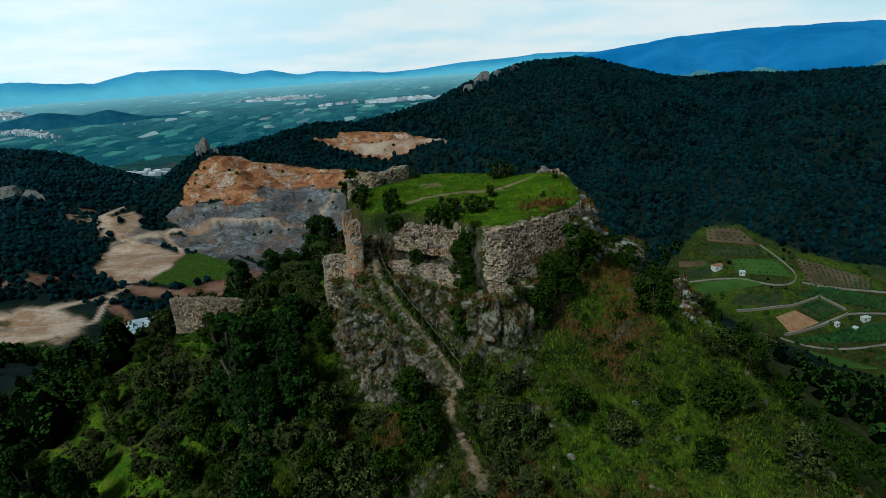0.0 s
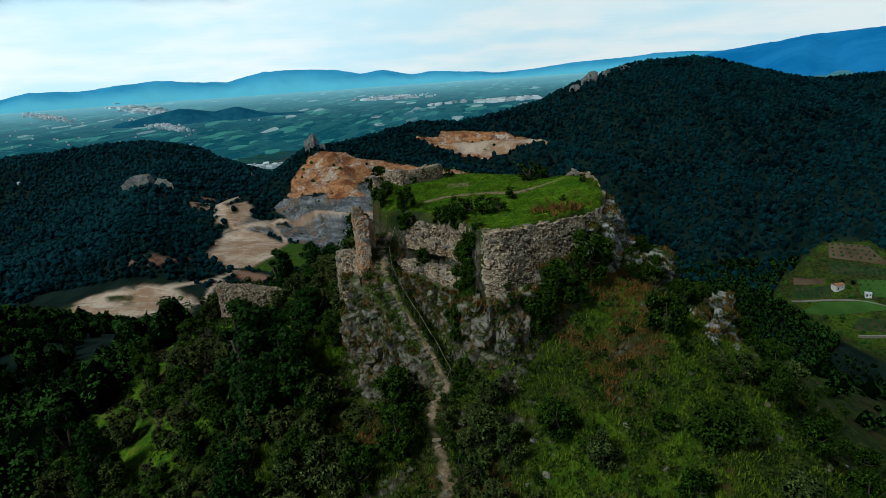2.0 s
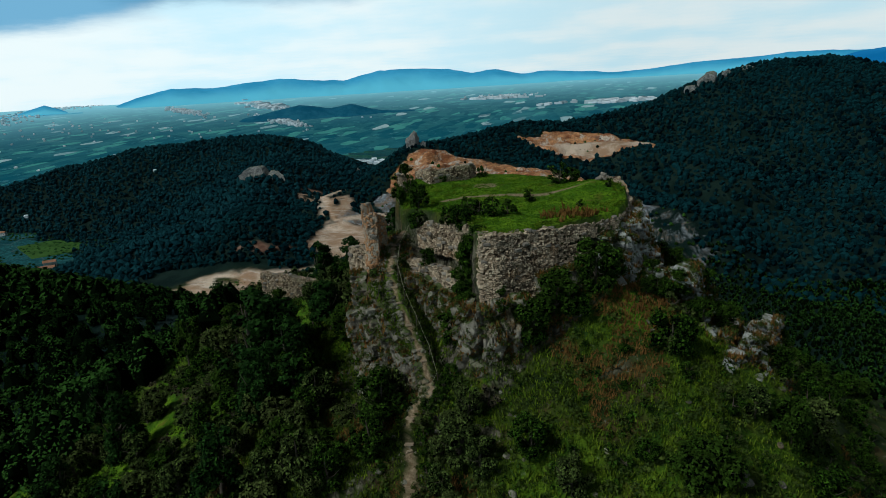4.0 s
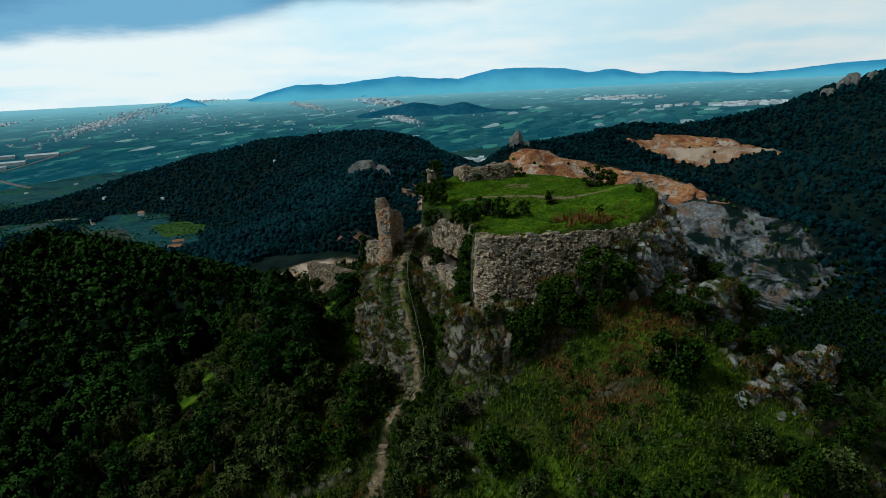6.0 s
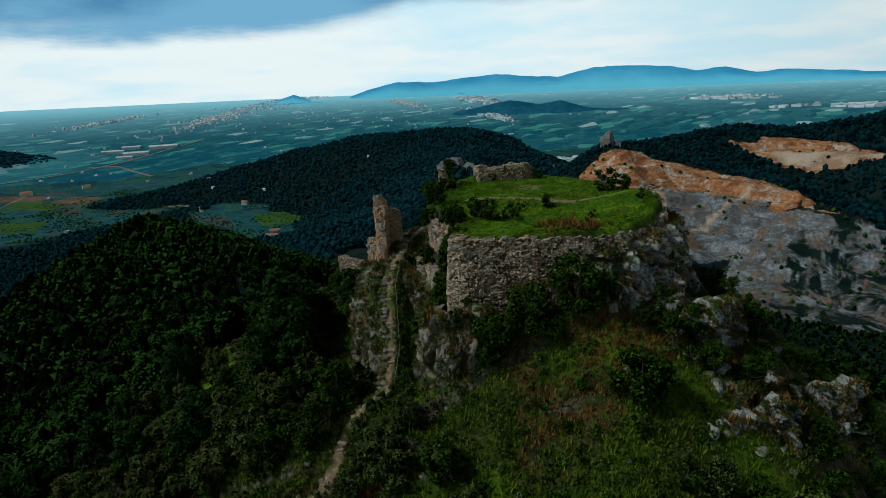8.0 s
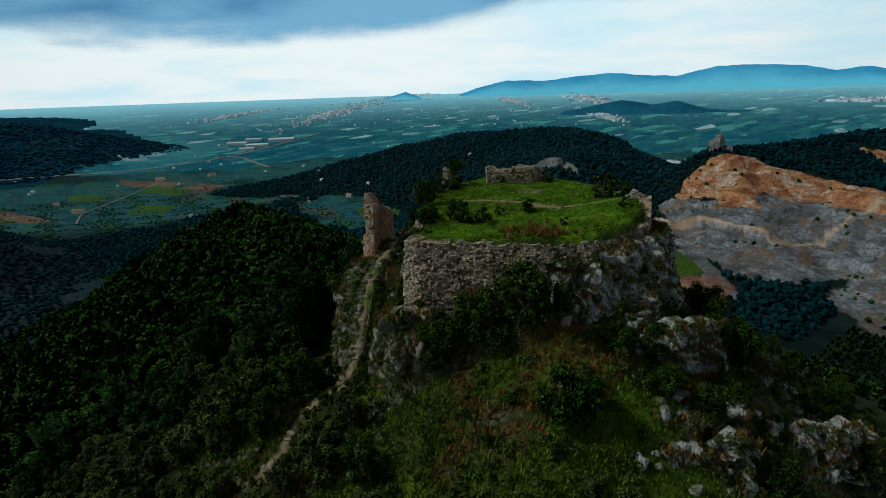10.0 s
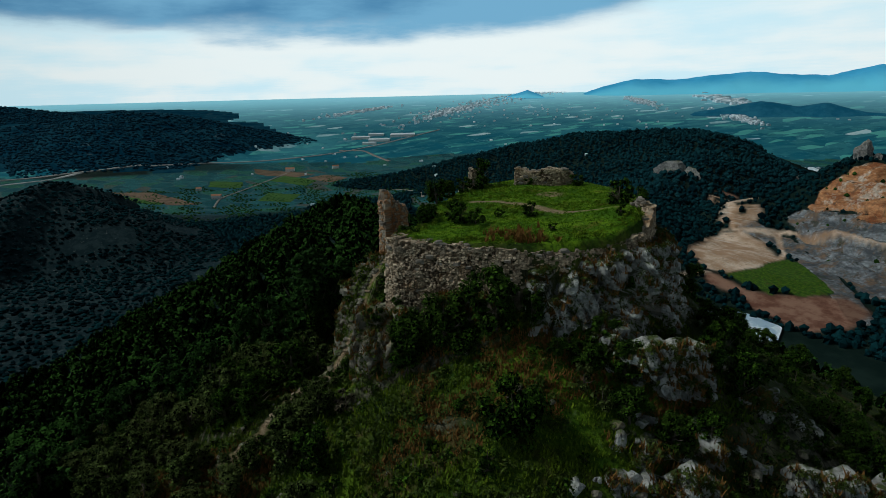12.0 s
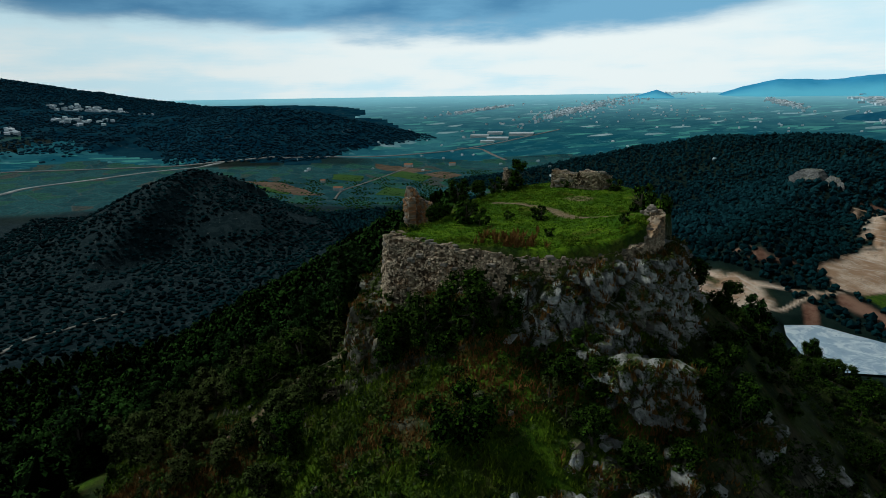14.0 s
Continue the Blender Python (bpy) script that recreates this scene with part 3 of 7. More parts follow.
def height(x, y):
    x, y = np.asarray(x, float), np.asarray(y, float)
    dist = np.hypot(x, y)
    top, low = 0.0, 0.0
    for fx, fy, fz in FLOOR:
        w = 1 / ((x - fx) ** 2 + (y - fy) ** 2 + 900) ** 1.6
        top, low = top + w * fz, low + w
    plain = lift_far(dist, top / low)
    z = plain
    rough = fbm(x, y, 140, 5, 1) * 7.0
    for line, right, left, rnd in HILLS:
        hill = ridge(x, y, line, right, left, rnd)
        hill = hill + rough * np.clip((hill - plain) / 40 + 0.3, 0, 1) * (0.2 if rnd < 10 else 1.0)
        z = smax(hill, z, 10.0)
    # benches cut into the quarry
    q = quarry_zone(x, y)
    lev = 12.0
    zz = z + 2.5 * fbm(x, y, 60, 3, 6)
    s = zz / lev - np.floor(zz / lev)
    cut = (np.floor(zz / lev) + step(s, 0.62, 0.98)) * lev
    gully = np.abs(fbm(x, y, 26, 4, 5))
    z = z + (cut - z) * q * 0.75 + q * (3.0 - 9.0 * gully) * step(z, -86, -76) + q * fbm(x, y, 9, 3, 8) * 1.8 + q * fbm(x, y, 32, 4, 18) * 4.0 * step(z, -90, -80)
    heap = np.maximum(0, 1 - np.hypot((x + 190) / 26, (y - 548) / 17)) * 10 + np.maximum(0, 1 - np.hypot((x + 262) / 30, (y - 505) / 34)) * 4
    z = z + heap
    basin = step(7 - outside(x, y, POND), 0, 9)
    z = z + (np.minimum(z, -101.5) - z) * basin
    flank = ridge(x, y, [(3, 72, 25), (3.5, 86, 25)], 0.74, 0.58, 6) + fbm(x, y, 30, 4, 3) * 1.6
    z = smax(z, flank, 3.0)
    hull = step(90 - np.hypot(x - 5, y - 70), 0, 40)
    near = near_hill(x, y) + fbm(x, y, 4.5, 4, 4) * 0.35 * step(outside(x, y), 0.5, 4)
    near = near + rocky(x, y) * (0.55 - 2.0 * np.abs(fbm(x, y, 2.6, 4, 14)))
    return np.where(hull > 0, smax(near, z, 0.6) * hull + z * (1 - hull), z)


UPPER_PIT = [(-150, 850), (-118, 866), (-60, 858), (-20, 842), (22, 812), (28, 790), (-20, 792), (-70, 791), (-120, 798), (-168, 812), (-176, 826), (-132, 830)]


def quarry_zone(x, y):
    ragged = 16 * fbm(x, y, 34, 4, 27)
    low = step(118 - np.hypot((x + 160) * 0.95, (y - 628) * 1.5) + ragged, 0, 18)
    up_ = step(-outside(x, y, UPPER_PIT) + 0.8 * ragged, -4, 6)
    east = step(104 - np.hypot(x + 12, (y - 545) * 1.25) + ragged, 0, 34)
    return np.clip(low + up_ + 0.8 * east, 0, 1)


def link_mesh(name, verts, faces, material, parent=None, smooth=True):
    """A mesh object from numpy arrays; faces are triangles or quads."""
    me = bpy.data.meshes.new(name)
    faces = np.asarray(faces)
    n, per = faces.shape
    me.vertices.add(len(verts))
    me.vertices.foreach_set("co", np.asarray(verts, np.float32).ravel())
    me.loops.add(n * per)
    me.loops.foreach_set("vertex_index", faces.astype(np.int32).ravel())
    me.polygons.add(n)
    me.polygons.foreach_set("loop_start", np.arange(0, n * per, per, dtype=np.int32))
    me.polygons.foreach_set("loop_total", np.full(n, per, np.int32))
    me.polygons.foreach_set("use_smooth", np.full(n, smooth))
    me.update(calc_edges=True)
    if material:
        me.materials.append(material)
    ob = new(name, me)
    if parent:
        ob.parent = parent
    return ob


def paint(ob, **values):
    for name, v in values.items():
        a = ob.data.attributes.new(name, "FLOAT", "POINT")
        a.data.foreach_set("value", np.asarray(v, np.float32))


def grid_faces(n, m, wrap=False):
    i, j = np.meshgrid(np.arange(n - 1), np.arange(m if wrap else m - 1), indexing="ij")
    k = (j + 1) % m
    return np.stack([i * m + j, (i + 1) * m + j, (i + 1) * m + k, i * m + k], -1).reshape(-1, 4)


# ---- the ground: one sheet out to the horizon ----
HUB = (4.0, 72.0)
bear = np.concatenate([np.arange(40, 82, 0.5), np.arange(82, 134, 0.25), np.arange(134, 220, 0.5), np.arange(220, 400, 2.0)])
rings = [0.0]
while rings[-1] < 4900:
    r_ = rings[-1]
    rings.append(r_ + (0.32 if r_ < 42 else min(0.32 + (r_ - 42) * 0.0145, 3.6 if 200 < r_ < 800 else 1e3)))
rings = np.array(rings)
rr, bb = np.meshgrid(rings, np.radians(bear), indexing="ij")
gx, gy = HUB[0] + rr * np.cos(bb), HUB[1] + rr * np.sin(bb)
gz = height(gx, gy)
ground = link_mesh("ground", np.stack([gx, gy, gz], -1).reshape(-1, 3), grid_faces(len(rings), len(bear), True), M_GROUND)
tagged(ground, "scrubby limestone hills, bare quarry and farmed plain", "ground", kind="structure")


def bare(x, y, line, width, soft):
    return step(width - along(x, y, line)[0], 0, soft)


SAND = [(-280, 466), (-296, 498), (-312, 532), (-316, 556), (-302, 570), (-272, 566), (-238, 536), (-222, 508), (-222, 492), (-236, 460), (-254, 454)]
LAWN = [(-238, 458), (-233, 490), (-236, 536), (-224, 534), (-205, 520), (-172, 496), (-184, 472), (-206, 466), (-196, 458), (-214, 456)]
DIRT = [(-350, 318), (-358, 372), (-346, 396), (-312, 406), (-275, 408), (-256, 398), (-244, 372), (-248, 332), (-262, 300), (-312, 284)]
RED_EARTH = [(-250, 452), (-232, 452), (-212, 452), (-190, 462), (-184, 472), (-163, 495), (-140, 486), (-138, 448), (-150, 424), (-186, 426), (-212, 440), (-236, 436)]
BARE_SADDLE = [(-316, 560), (-345, 592), (-392, 640), (-440, 712), (-415, 722), (-372, 680), (-330, 640), (-300, 590)]
HAUL = [(-254, 454), (-240, 462), (-232, 488), (-226, 506), (-246, 552), (-272, 582), (-310, 570), (-352, 618), (-408, 668), (-446, 716), (-420, 740), (-375, 724), (-352, 735)]
SADDLE = [(-330, 600), (-362, 628), (-398, 690), (-372, 728), (-385, 790), (-440, 880)]
HILL_CUT = [(-677, -145), (-663, -72), (-592, -6), (-499, -10), (-474, -81), (-559, -125)]
PIT = [(-250, 578), (-163, 592), (-105, 606), (-92, 570), (-112, 528), (-150, 500), (-178, 520), (-215, 548)]
VALE = [(214, 550), (262, 586), (298, 576), (322, 530), (350, 505), (420, 470), (420, 380), (300, 372), (268, 406), (248, 424), (212, 474), (192, 505)]
BENCH = [(-310, 570), (-271, 588), (-214, 587), (-154, 574), (-122, 602), (-105, 625), (-80, 650)]
DIRT_ROAD = [(-345, 396), (-312, 401), (-284, 411), (-254, 434), (-246, 450)]
POND_ROAD = [(-262, 380), (-246, 396), (-252, 420), (-250, 432)]


def covers(x, y, z):
    sd = outside(x, y)
    wob = fbm(x, y, 40, 4, 7)
    fine = fbm(x, y, 9, 4, 9)
    dist = np.hypot(x, y)
    c = {}
    meadow_ = step(24 - np.hypot((x - 20.5) * 1.25, y - 61), 0, 14) * step(fine, -0.45, 0.3)
    c["grass"] = step(-sd, -0.2, 0.6) + 0.75 * meadow_ + 0.6 * step(70 - np.hypot(x + 12, y - 45), 0, 30) * step(fine + 0.5 * wob, -0.1, 0.3) * (sd > 2) * step(16 - x, 0, 8)
    c["grass"] = c["grass"] + 0.45 * step(46 - np.hypot(x + 36, y - 60), 0, 20) * step(fine + 0.4 * wob, -0.35, 0.05) * (x < -14)
    c["scrub"] = step(120 - np.hypot(x - 5, y - 65) + 20 * wob, 0, 40) + step(x - 20 + 0.15 * (y - 70), 0, 40) * step(330 - dist, 0, 80) * 0.8
    c["heath"] = step(400 - np.hypot((x + 780) * 0.8, y + 10) + 30 * wob, 0, 60)
    flat = step(0.13 - steep, 0, 0.05)
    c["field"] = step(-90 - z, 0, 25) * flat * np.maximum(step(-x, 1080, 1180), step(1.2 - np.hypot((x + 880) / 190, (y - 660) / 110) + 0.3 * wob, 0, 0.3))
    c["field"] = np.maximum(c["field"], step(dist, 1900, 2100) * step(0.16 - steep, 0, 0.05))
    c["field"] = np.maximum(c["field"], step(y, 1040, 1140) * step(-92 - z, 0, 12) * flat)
    q = quarry_zone(x, y)
    upper = step(z + wob * 9, -60, -53)
    thin = step(x + 0.3 * y, 60, 190) * step(fine + wob, -0.1, 0.3)
    c["orange"] = q * upper * step(fbm(x, y, 45, 4, 11), -0.6, -0.3)
    c["grey"] = q * (1 - upper) * (1 - 0.45 * thin)
    edge_ = 5 * wob + 2.5 * fine

    def area(outline, soft=3.0, ragged=1.0):
        return step(-outside(x, y, outline) + edge_ * ragged, -soft, soft)

    chan = bare(x, y, [(-300, 578), (-262, 572), (-222, 548), (-195, 522), (-165, 496), (-140, 470)], 11 + 5 * wob, 4)
    c["grey"] = np.maximum(c["grey"], chan)
    floor = area(SAND)
    upland = area(BARE_SADDLE, 4, 1.6) * step(fine + 0.6 * wob, -0.35, 0.0)
    tan = np.maximum(floor, 0.75 * upland)
    for line, width in ((HAUL, 3.2), (SADDLE, 4.0), (BENCH, 3.0), (DIRT_ROAD, 3.0), (POND_ROAD, 2.6)):
        tan = np.maximum(tan, bare(x, y, line, width + 0.8 * wob, 1.6))
    tan = np.maximum(tan, step(40 - np.hypot((x + 45) * 0.5, (y - 812) * 2.6) + 12 * wob, 0, 8))
    dirt = area(DIRT, 4, 1.4) * step(fbm(x, y, 22, 4, 13) + 0.25 * fine, -0.45, -0.2)
    c["red"] = np.maximum(area(RED_EARTH, 3), bare(x, y, [(-243, 418), (-228, 404)], 6, 3))
    c["red"] = np.maximum(c["red"], 0.8 * bare(x, y, [(-330, 440), (-305, 436), (-286, 452)], 7 + 5 * wob, 4) * step(fine, -0.2, 0.2))
    c["red"] = np.maximum(c["red"], bare(x, y, [(-455, 745), (-430, 765), (-395, 790)], 9 + 7 * wob, 4) * step(fine, -0.35, 0.1))
    lawn = area(LAWN, 1.5, 0.6)
    c["sand"] = np.clip(tan + dirt, 0, 1) * (1 - lawn) * (1 - c["red"])
    c["grey"], c["red"] = c["grey"] * (1 - lawn), c["red"] * (1 - lawn)
    c["grass"] = np.maximum(c["grass"], lawn * 0.55)
    c["scrub"] = np.maximum(c["scrub"], area(DIRT, 10, 1.0))
    pit = area(PIT, 4, 1.3)
    c["grey"] = np.maximum(c["grey"], pit * (1 - lawn))
    patchy = step(fine + 0.7 * wob, -0.15, 0.2)
    c["grey"] = c["grey"] * (1 - 0.55 * step(x, -75, -35) * (1 - patchy)) * step(75 - x + 40 * wob, 0, 40)
    c["orange"] = c["orange"] * (1 - step(x, -70, -20) * (1 - patchy) * step(720 - y, 0, 40))
    brow = area(HILL_CUT, 8, 2.0)
    c["grey"] = np.maximum(c["grey"], 0.42 * brow * step(fine - 0.3 * wob, 0.1, 0.4))
    c["orange"] = np.maximum(c["orange"], 0.2 * brow * step(fbm(x, y, 26, 4, 19), 0.25, 0.45))
    c["rock"] = np.where(sd < 40, rocky(x, y), 0) + 0.8 * step(steep, 0.95, 1.35) * step(sd, 0.2, 0.6) * (sd < 22) * (np.abs(x - 5) < 26)
    c["rock"] = c["rock"] + 0.65 * step(x, 22, 26) * step(44 - x, 0, 6) * step(y, 68, 76) * step(108 - y, 0, 12) * step(fbm(x, y, 6, 3, 67), -0.15, 0.2)
    c["vale"] = area(VALE, 4, 0.6)
    c["scrub"] = np.maximum(c["scrub"], c["vale"])
    c["grass"] = np.maximum(c["grass"], 0.35 * c["vale"] * step(fine + wob, -0.2, 0.3))
    soil = step(1 - np.hypot((x + 480) / 60, (y + 128) / 50) + 0.3 * wob, 0, 0.2)
    red = step(1 - np.hypot((x + 590) / 22, (y + 95) / 16) + 0.6 * wob, 0, 0.3) * 0.7
    c["orange"] = np.clip(c["orange"] + red + 0.28 * soil, 0, 1)
    c["grey"] = np.maximum(c["grey"], 0.8 * step(1 - np.hypot((x + 570) / 40, (y + 40) / 60) + 0.9 * fine, 0, 0.3) * step(steep, 0.1, 0.25))
    d, _, _ = along(x, y, STAIRS)
    top_d, _, _ = along(x, y, TRAIL_TOP)
    c["trail"] = step(0.30 + 0.55 * fbm(x, y, 1.8, 3, 16) - d, -0.12, 0.15) + 0.9 * step(0.42 + 0.8 * fbm(x, y, 3, 3, 15) - top_d, -0.2, 0.2) * (sd < 0)
    c["trail"] = c["trail"] + step(1.6 + 1.2 * fine - np.hypot(x + 1.0, y - 84.5), 0, 0.6) * 0.8
    return {key: np.clip(v, 0, 1) for key, v in c.items()}


steep = np.hypot(np.gradient(gz, axis=0) / np.maximum(np.gradient(rr, axis=0), 1e-6),
                 np.gradient(gz, axis=1) / np.maximum(rr * np.gradient(bb, axis=1), 1e-6))
paint(ground, **{key: v.ravel() for key, v in covers(gx, gy, gz).items()})
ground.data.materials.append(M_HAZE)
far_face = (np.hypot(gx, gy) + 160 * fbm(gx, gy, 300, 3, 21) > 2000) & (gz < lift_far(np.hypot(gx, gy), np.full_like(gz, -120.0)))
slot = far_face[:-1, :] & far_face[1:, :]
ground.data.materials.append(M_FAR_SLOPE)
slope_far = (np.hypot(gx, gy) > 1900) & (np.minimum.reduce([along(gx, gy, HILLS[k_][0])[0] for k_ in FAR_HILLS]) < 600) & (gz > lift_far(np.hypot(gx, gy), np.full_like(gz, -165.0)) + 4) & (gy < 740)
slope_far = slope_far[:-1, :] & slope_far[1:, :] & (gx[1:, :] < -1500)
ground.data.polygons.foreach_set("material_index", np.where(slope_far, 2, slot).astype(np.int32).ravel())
# painted haze, stronger with distance
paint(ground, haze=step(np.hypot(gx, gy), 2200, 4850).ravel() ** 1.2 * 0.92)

# ---- far mountains round the plain ----
RANGE = [(-16.0, 0.006), (-9.6, 0.0094), (-5.5, 0.0056), (-2.4, 0.0036), (0.4, -0.001), (3.4, -0.0042), (6.2, 0.0005), (9.7, 0.0055), (11.9, 0.0028), (14.2, 0.0112),
         (16.5, 0.0086), (19.0, 0.0170), (21.3, 0.0202), (24.8, 0.0207), (28.0, 0.0080), (30.5, 0.0110), (33.5, 0.0165), (39.2, 0.0080), (42.7, 0.0104), (45.3, -0.0004), (48.5, -0.0195)]
CONE = [(49.3, -0.021), (49.8, -0.018), (50.9, -0.0085), (51.8, -0.0022), (53.4, -0.0104), (54.4, -0.0176), (55.0, -0.021)]
HIGH = [(-70.0, 0.010), (-50.0, 0.024), (-40.0, 0.020), (-35.7, 0.0196), (-32.6, 0.0217), (-29.6, 0.0227), (-25.6, 0.0226), (-21.4, 0.0192), (-17.7, 0.0119), (-14.2, 0.004), (-11.0, -0.006)]
LOWHILLS = [(15.5, -0.075), (16.6, -0.062), (18.3, -0.053), (20.7, -0.0445), (22.5, -0.0425), (24.8, -0.0410), (27.4, -0.0280), (29.3, -0.0325), (32.0, -0.0250), (34.0, -0.0310), (37.0, -0.040), (39.0, -0.060)]


def mountain(name, material, profile, dist, depth, base, label, rough=14.0, seed=0):
    """A range from (bearing in degrees, height over the eye as a slope), as a body with a front slope, spurs and a back."""
    az = np.arange(profile[0][0], profile[-1][0] + 0.01, 0.25)
    top_ = np.interp(az, [p[0] for p in profile], [p[1] for p in profile])
    rows = np.linspace(0, 1, 22)
    s, a = np.meshgrid(rows, np.radians(az), indexing="ij")
    t_ = np.broadcast_to(top_, s.shape)
    crest = 60 + dist * t_
    spur = fbm(np.degrees(a) * 40, s * 260, 110, 4, seed)
    rise = np.where(s < 0.75, step(s / 0.75 + 0.16 * spur * np.sin(np.pi * np.clip(s / 0.75, 0, 1)), 0, 1), 1 - 0.5 * (s - 0.75) / 0.25)
    d = dist - depth * (1 - s / 0.75)
    z = base + (crest - base) * rise + rough * fbm(np.degrees(a) * 60, s * 500, 70, 4, seed + 3) * rise * 0.6
    v = np.stack([-d * np.sin(a), d * np.cos(a), z], -1).reshape(-1, 3)
    ob = link_mesh(name, v, grid_faces(*s.shape), material)
    paint(ob, rise=np.clip(rise, 0, 1).ravel())
    return tagged(ob, label, "mountain", kind="structure")


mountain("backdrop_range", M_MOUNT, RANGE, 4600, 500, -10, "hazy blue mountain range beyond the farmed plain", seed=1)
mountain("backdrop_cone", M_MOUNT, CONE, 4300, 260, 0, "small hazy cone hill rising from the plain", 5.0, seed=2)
mountain("backdrop_high_mountain", M_MOUNT_DARK, HIGH, 4500, 2300, -150, "high hazy dark blue mountain under the clouds", seed=4)
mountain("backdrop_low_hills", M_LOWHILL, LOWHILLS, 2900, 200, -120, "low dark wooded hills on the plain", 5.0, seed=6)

# ---- the castle ----
def part(name, bm, material, parent, label=""):
    me = bpy.data.meshes.new(name)
    bm.to_mesh(me)
    bm.free()
    me.materials.append(material)
    ob = new(name, me)
    ob.parent = parent
    return tagged(ob, label) if label else ob


def hash2(a, b, seed=0.0):
    s = np.sin(a * 12.9898 + b * 78.233 + seed * 37.719) * 43758.5453
    return s - np.floor(s)


def cellular(p, seed=0.0):
    """Worley noise on an (n, k) array: distances to the nearest two points, and a value for the nearest."""
    base = np.floor(p)
    dims = p.shape[1]
    f1, f2, val = np.full(len(p), 9.0), np.full(len(p), 9.0), np.zeros(len(p))
    for shift in np.ndindex(*(3,) * dims):
        c = base + np.array(shift) - 1
        key = c @ np.array([127.1, 311.7, 74.7])[:dims] + seed * 19.19
        h = [np.sin(key + 3.7 * i) * 43758.5453 for i in range(dims + 1)]
        h = [v - np.floor(v) for v in h]
        q = c + 0.1 + 0.8 * np.stack(h[:dims], 1)
        d = np.linalg.norm(p - q, axis=1)
        closer = d < f1
        f2 = np.where(closer, f1, np.minimum(f2, d))
        val = np.where(closer, h[dims], val)
        f1 = np.minimum(f1, d)
    return f1, f2, val


def courses(u, v, row=0.27, length=0.42, seed=0.0):
    """Rubble on a wall face: how proud each place is, a value for its stone, and the joints."""
    p = np.stack([(u + 0.05 * np.sin(v * 5)) / length, (v + 0.05 * np.sin(u * 1.7 + seed)) / row], -1).reshape(-1, 2)
    f1, f2, value = cellular(p, seed)
    e = (f2 - f1).reshape(u.shape)
    value = value.reshape(u.shape)
    joint = 1 - step(e, 0.06, 0.26)
    proud = 0.14 * (value - 0.4) + 0.09 * step(e, 0.0, 0.35) - 0.06 - 0.16 * step(0.14 - value, 0, 0.04)
    return proud, value, joint


def ruin_wall(name, line, tops, thick, foot, material, label, seed=1.0, cell=0.075, worn=0.4, row=0.21, length=0.29, batter=0.0):
    """A rubble wall along a polyline of (x, y), its outer face to the right of its way; tops: heights along it (metres, z), ragged like broken masonry;
    foot: the depth to which it stands, a height or a list of heights along the line."""
    pts = np.array(line, float)
    seg = np.hypot(*np.diff(pts, axis=0).T)
    run = np.concatenate([[0], np.cumsum(seg)])
    n = max(4, int(run[-1] / cell))
    u = np.linspace(0, run[-1], n)
    px, py = np.interp(u, run, pts[:, 0]), np.interp(u, run, pts[:, 1])
    tx, ty = np.gradient(px), np.gradient(py)
    tl = np.hypot(tx, ty)
    nx, ny = ty / tl, -tx / tl
    tu, tz = zip(*tops)
    top_ = np.interp(u / run[-1], tu, tz)
    stepped = np.floor((u + 0.3 * np.sin(u * 2.1)) / 0.31)
    top_ = top_ + 0.55 * worn * (hash2(stepped, stepped * 0, seed) - 0.7) + 0.7 * worn * fbm(u, u * 0, 2.6, 3, int(seed))
    low = np.full(n, float(foot)) if isinstance(foot, (int, float)) else np.interp(u / run[-1], *zip(*foot))
    m = max(4, int(np.max(top_ - low) / cell))
    k = max(3, int(thick / cell))
    f = np.linspace(0, 1, m)
    side = np.concatenate([np.zeros(m), np.linspace(0, 1, k + 2)[1:-1], np.ones(m)])
    rise = np.concatenate([f, np.ones(k), f[::-1]])
    S, U = np.meshgrid(side, u, indexing="xy")
    R, _ = np.meshgrid(rise, u, indexing="xy")
    T, L = np.broadcast_to(top_[:, None], S.shape), np.broadcast_to(low[:, None], S.shape)
    Z = L + (T - L) * R
    crown = (S > 0) & (S < 1)
    Z = np.where(crown, Z + 0.22 * worn * (hash2(np.floor(U / 0.4), np.floor(S * thick / 0.35), seed) - 0.5), Z)
    proud, value, joint = courses(U + 40 * (S > 0.5), np.where(crown, Z + S * thick, Z), row, length, seed)
    big = 0.30 * fbm(U * 1.0, Z + 50 * S, 2.6, 4, int(seed) + 3)
    off = S * -thick
    push = np.where(crown, 0, np.where(S < 0.5, 1, -1)) * (proud + big + np.where(S < 0.5, batter * (T - Z), 0))
    endw = np.minimum(U, run[-1] - U)
    off = off + push * step(endw, 0.0, 0.3)
    X, Y = px[:, None] + nx[:, None] * off, py[:, None] + ny[:, None] * off
    jag = (np.minimum(U, run[-1] - U) < 1e-6) * 0.22 * (hash2(np.floor(Z / row), S * 0 + 1, seed) - 0.4)
    way = np.where(U < run[-1] / 2, -1, 1)
    X, Y = X + jag * way * (tx / tl)[:, None], Y + jag * way * (ty / tl)[:, None]
    v = np.stack([X, Y, Z], -1).reshape(-1, 3)
    cols = S.shape[1]
    faces = [grid_faces(n, cols)]
    for row_, flip in ((0, False), (n - 1, True)):
        a = row_ * cols + np.arange(m - 1)
        b = row_ * cols + cols - 1 - np.arange(m - 1)
        q = np.stack([a, a + 1, b - 1, b], -1)
        faces.append(q[:, ::-1] if flip else q)
    ob = link_mesh(name, v, np.concatenate(faces), material, smooth=False)
    paint(ob, stone=value.ravel(), joint=joint.ravel() * 0.9)
    ob["label"], ob["category"] = label, "ruined wall"
    return ob, (px, py, top_, nx, ny, u)


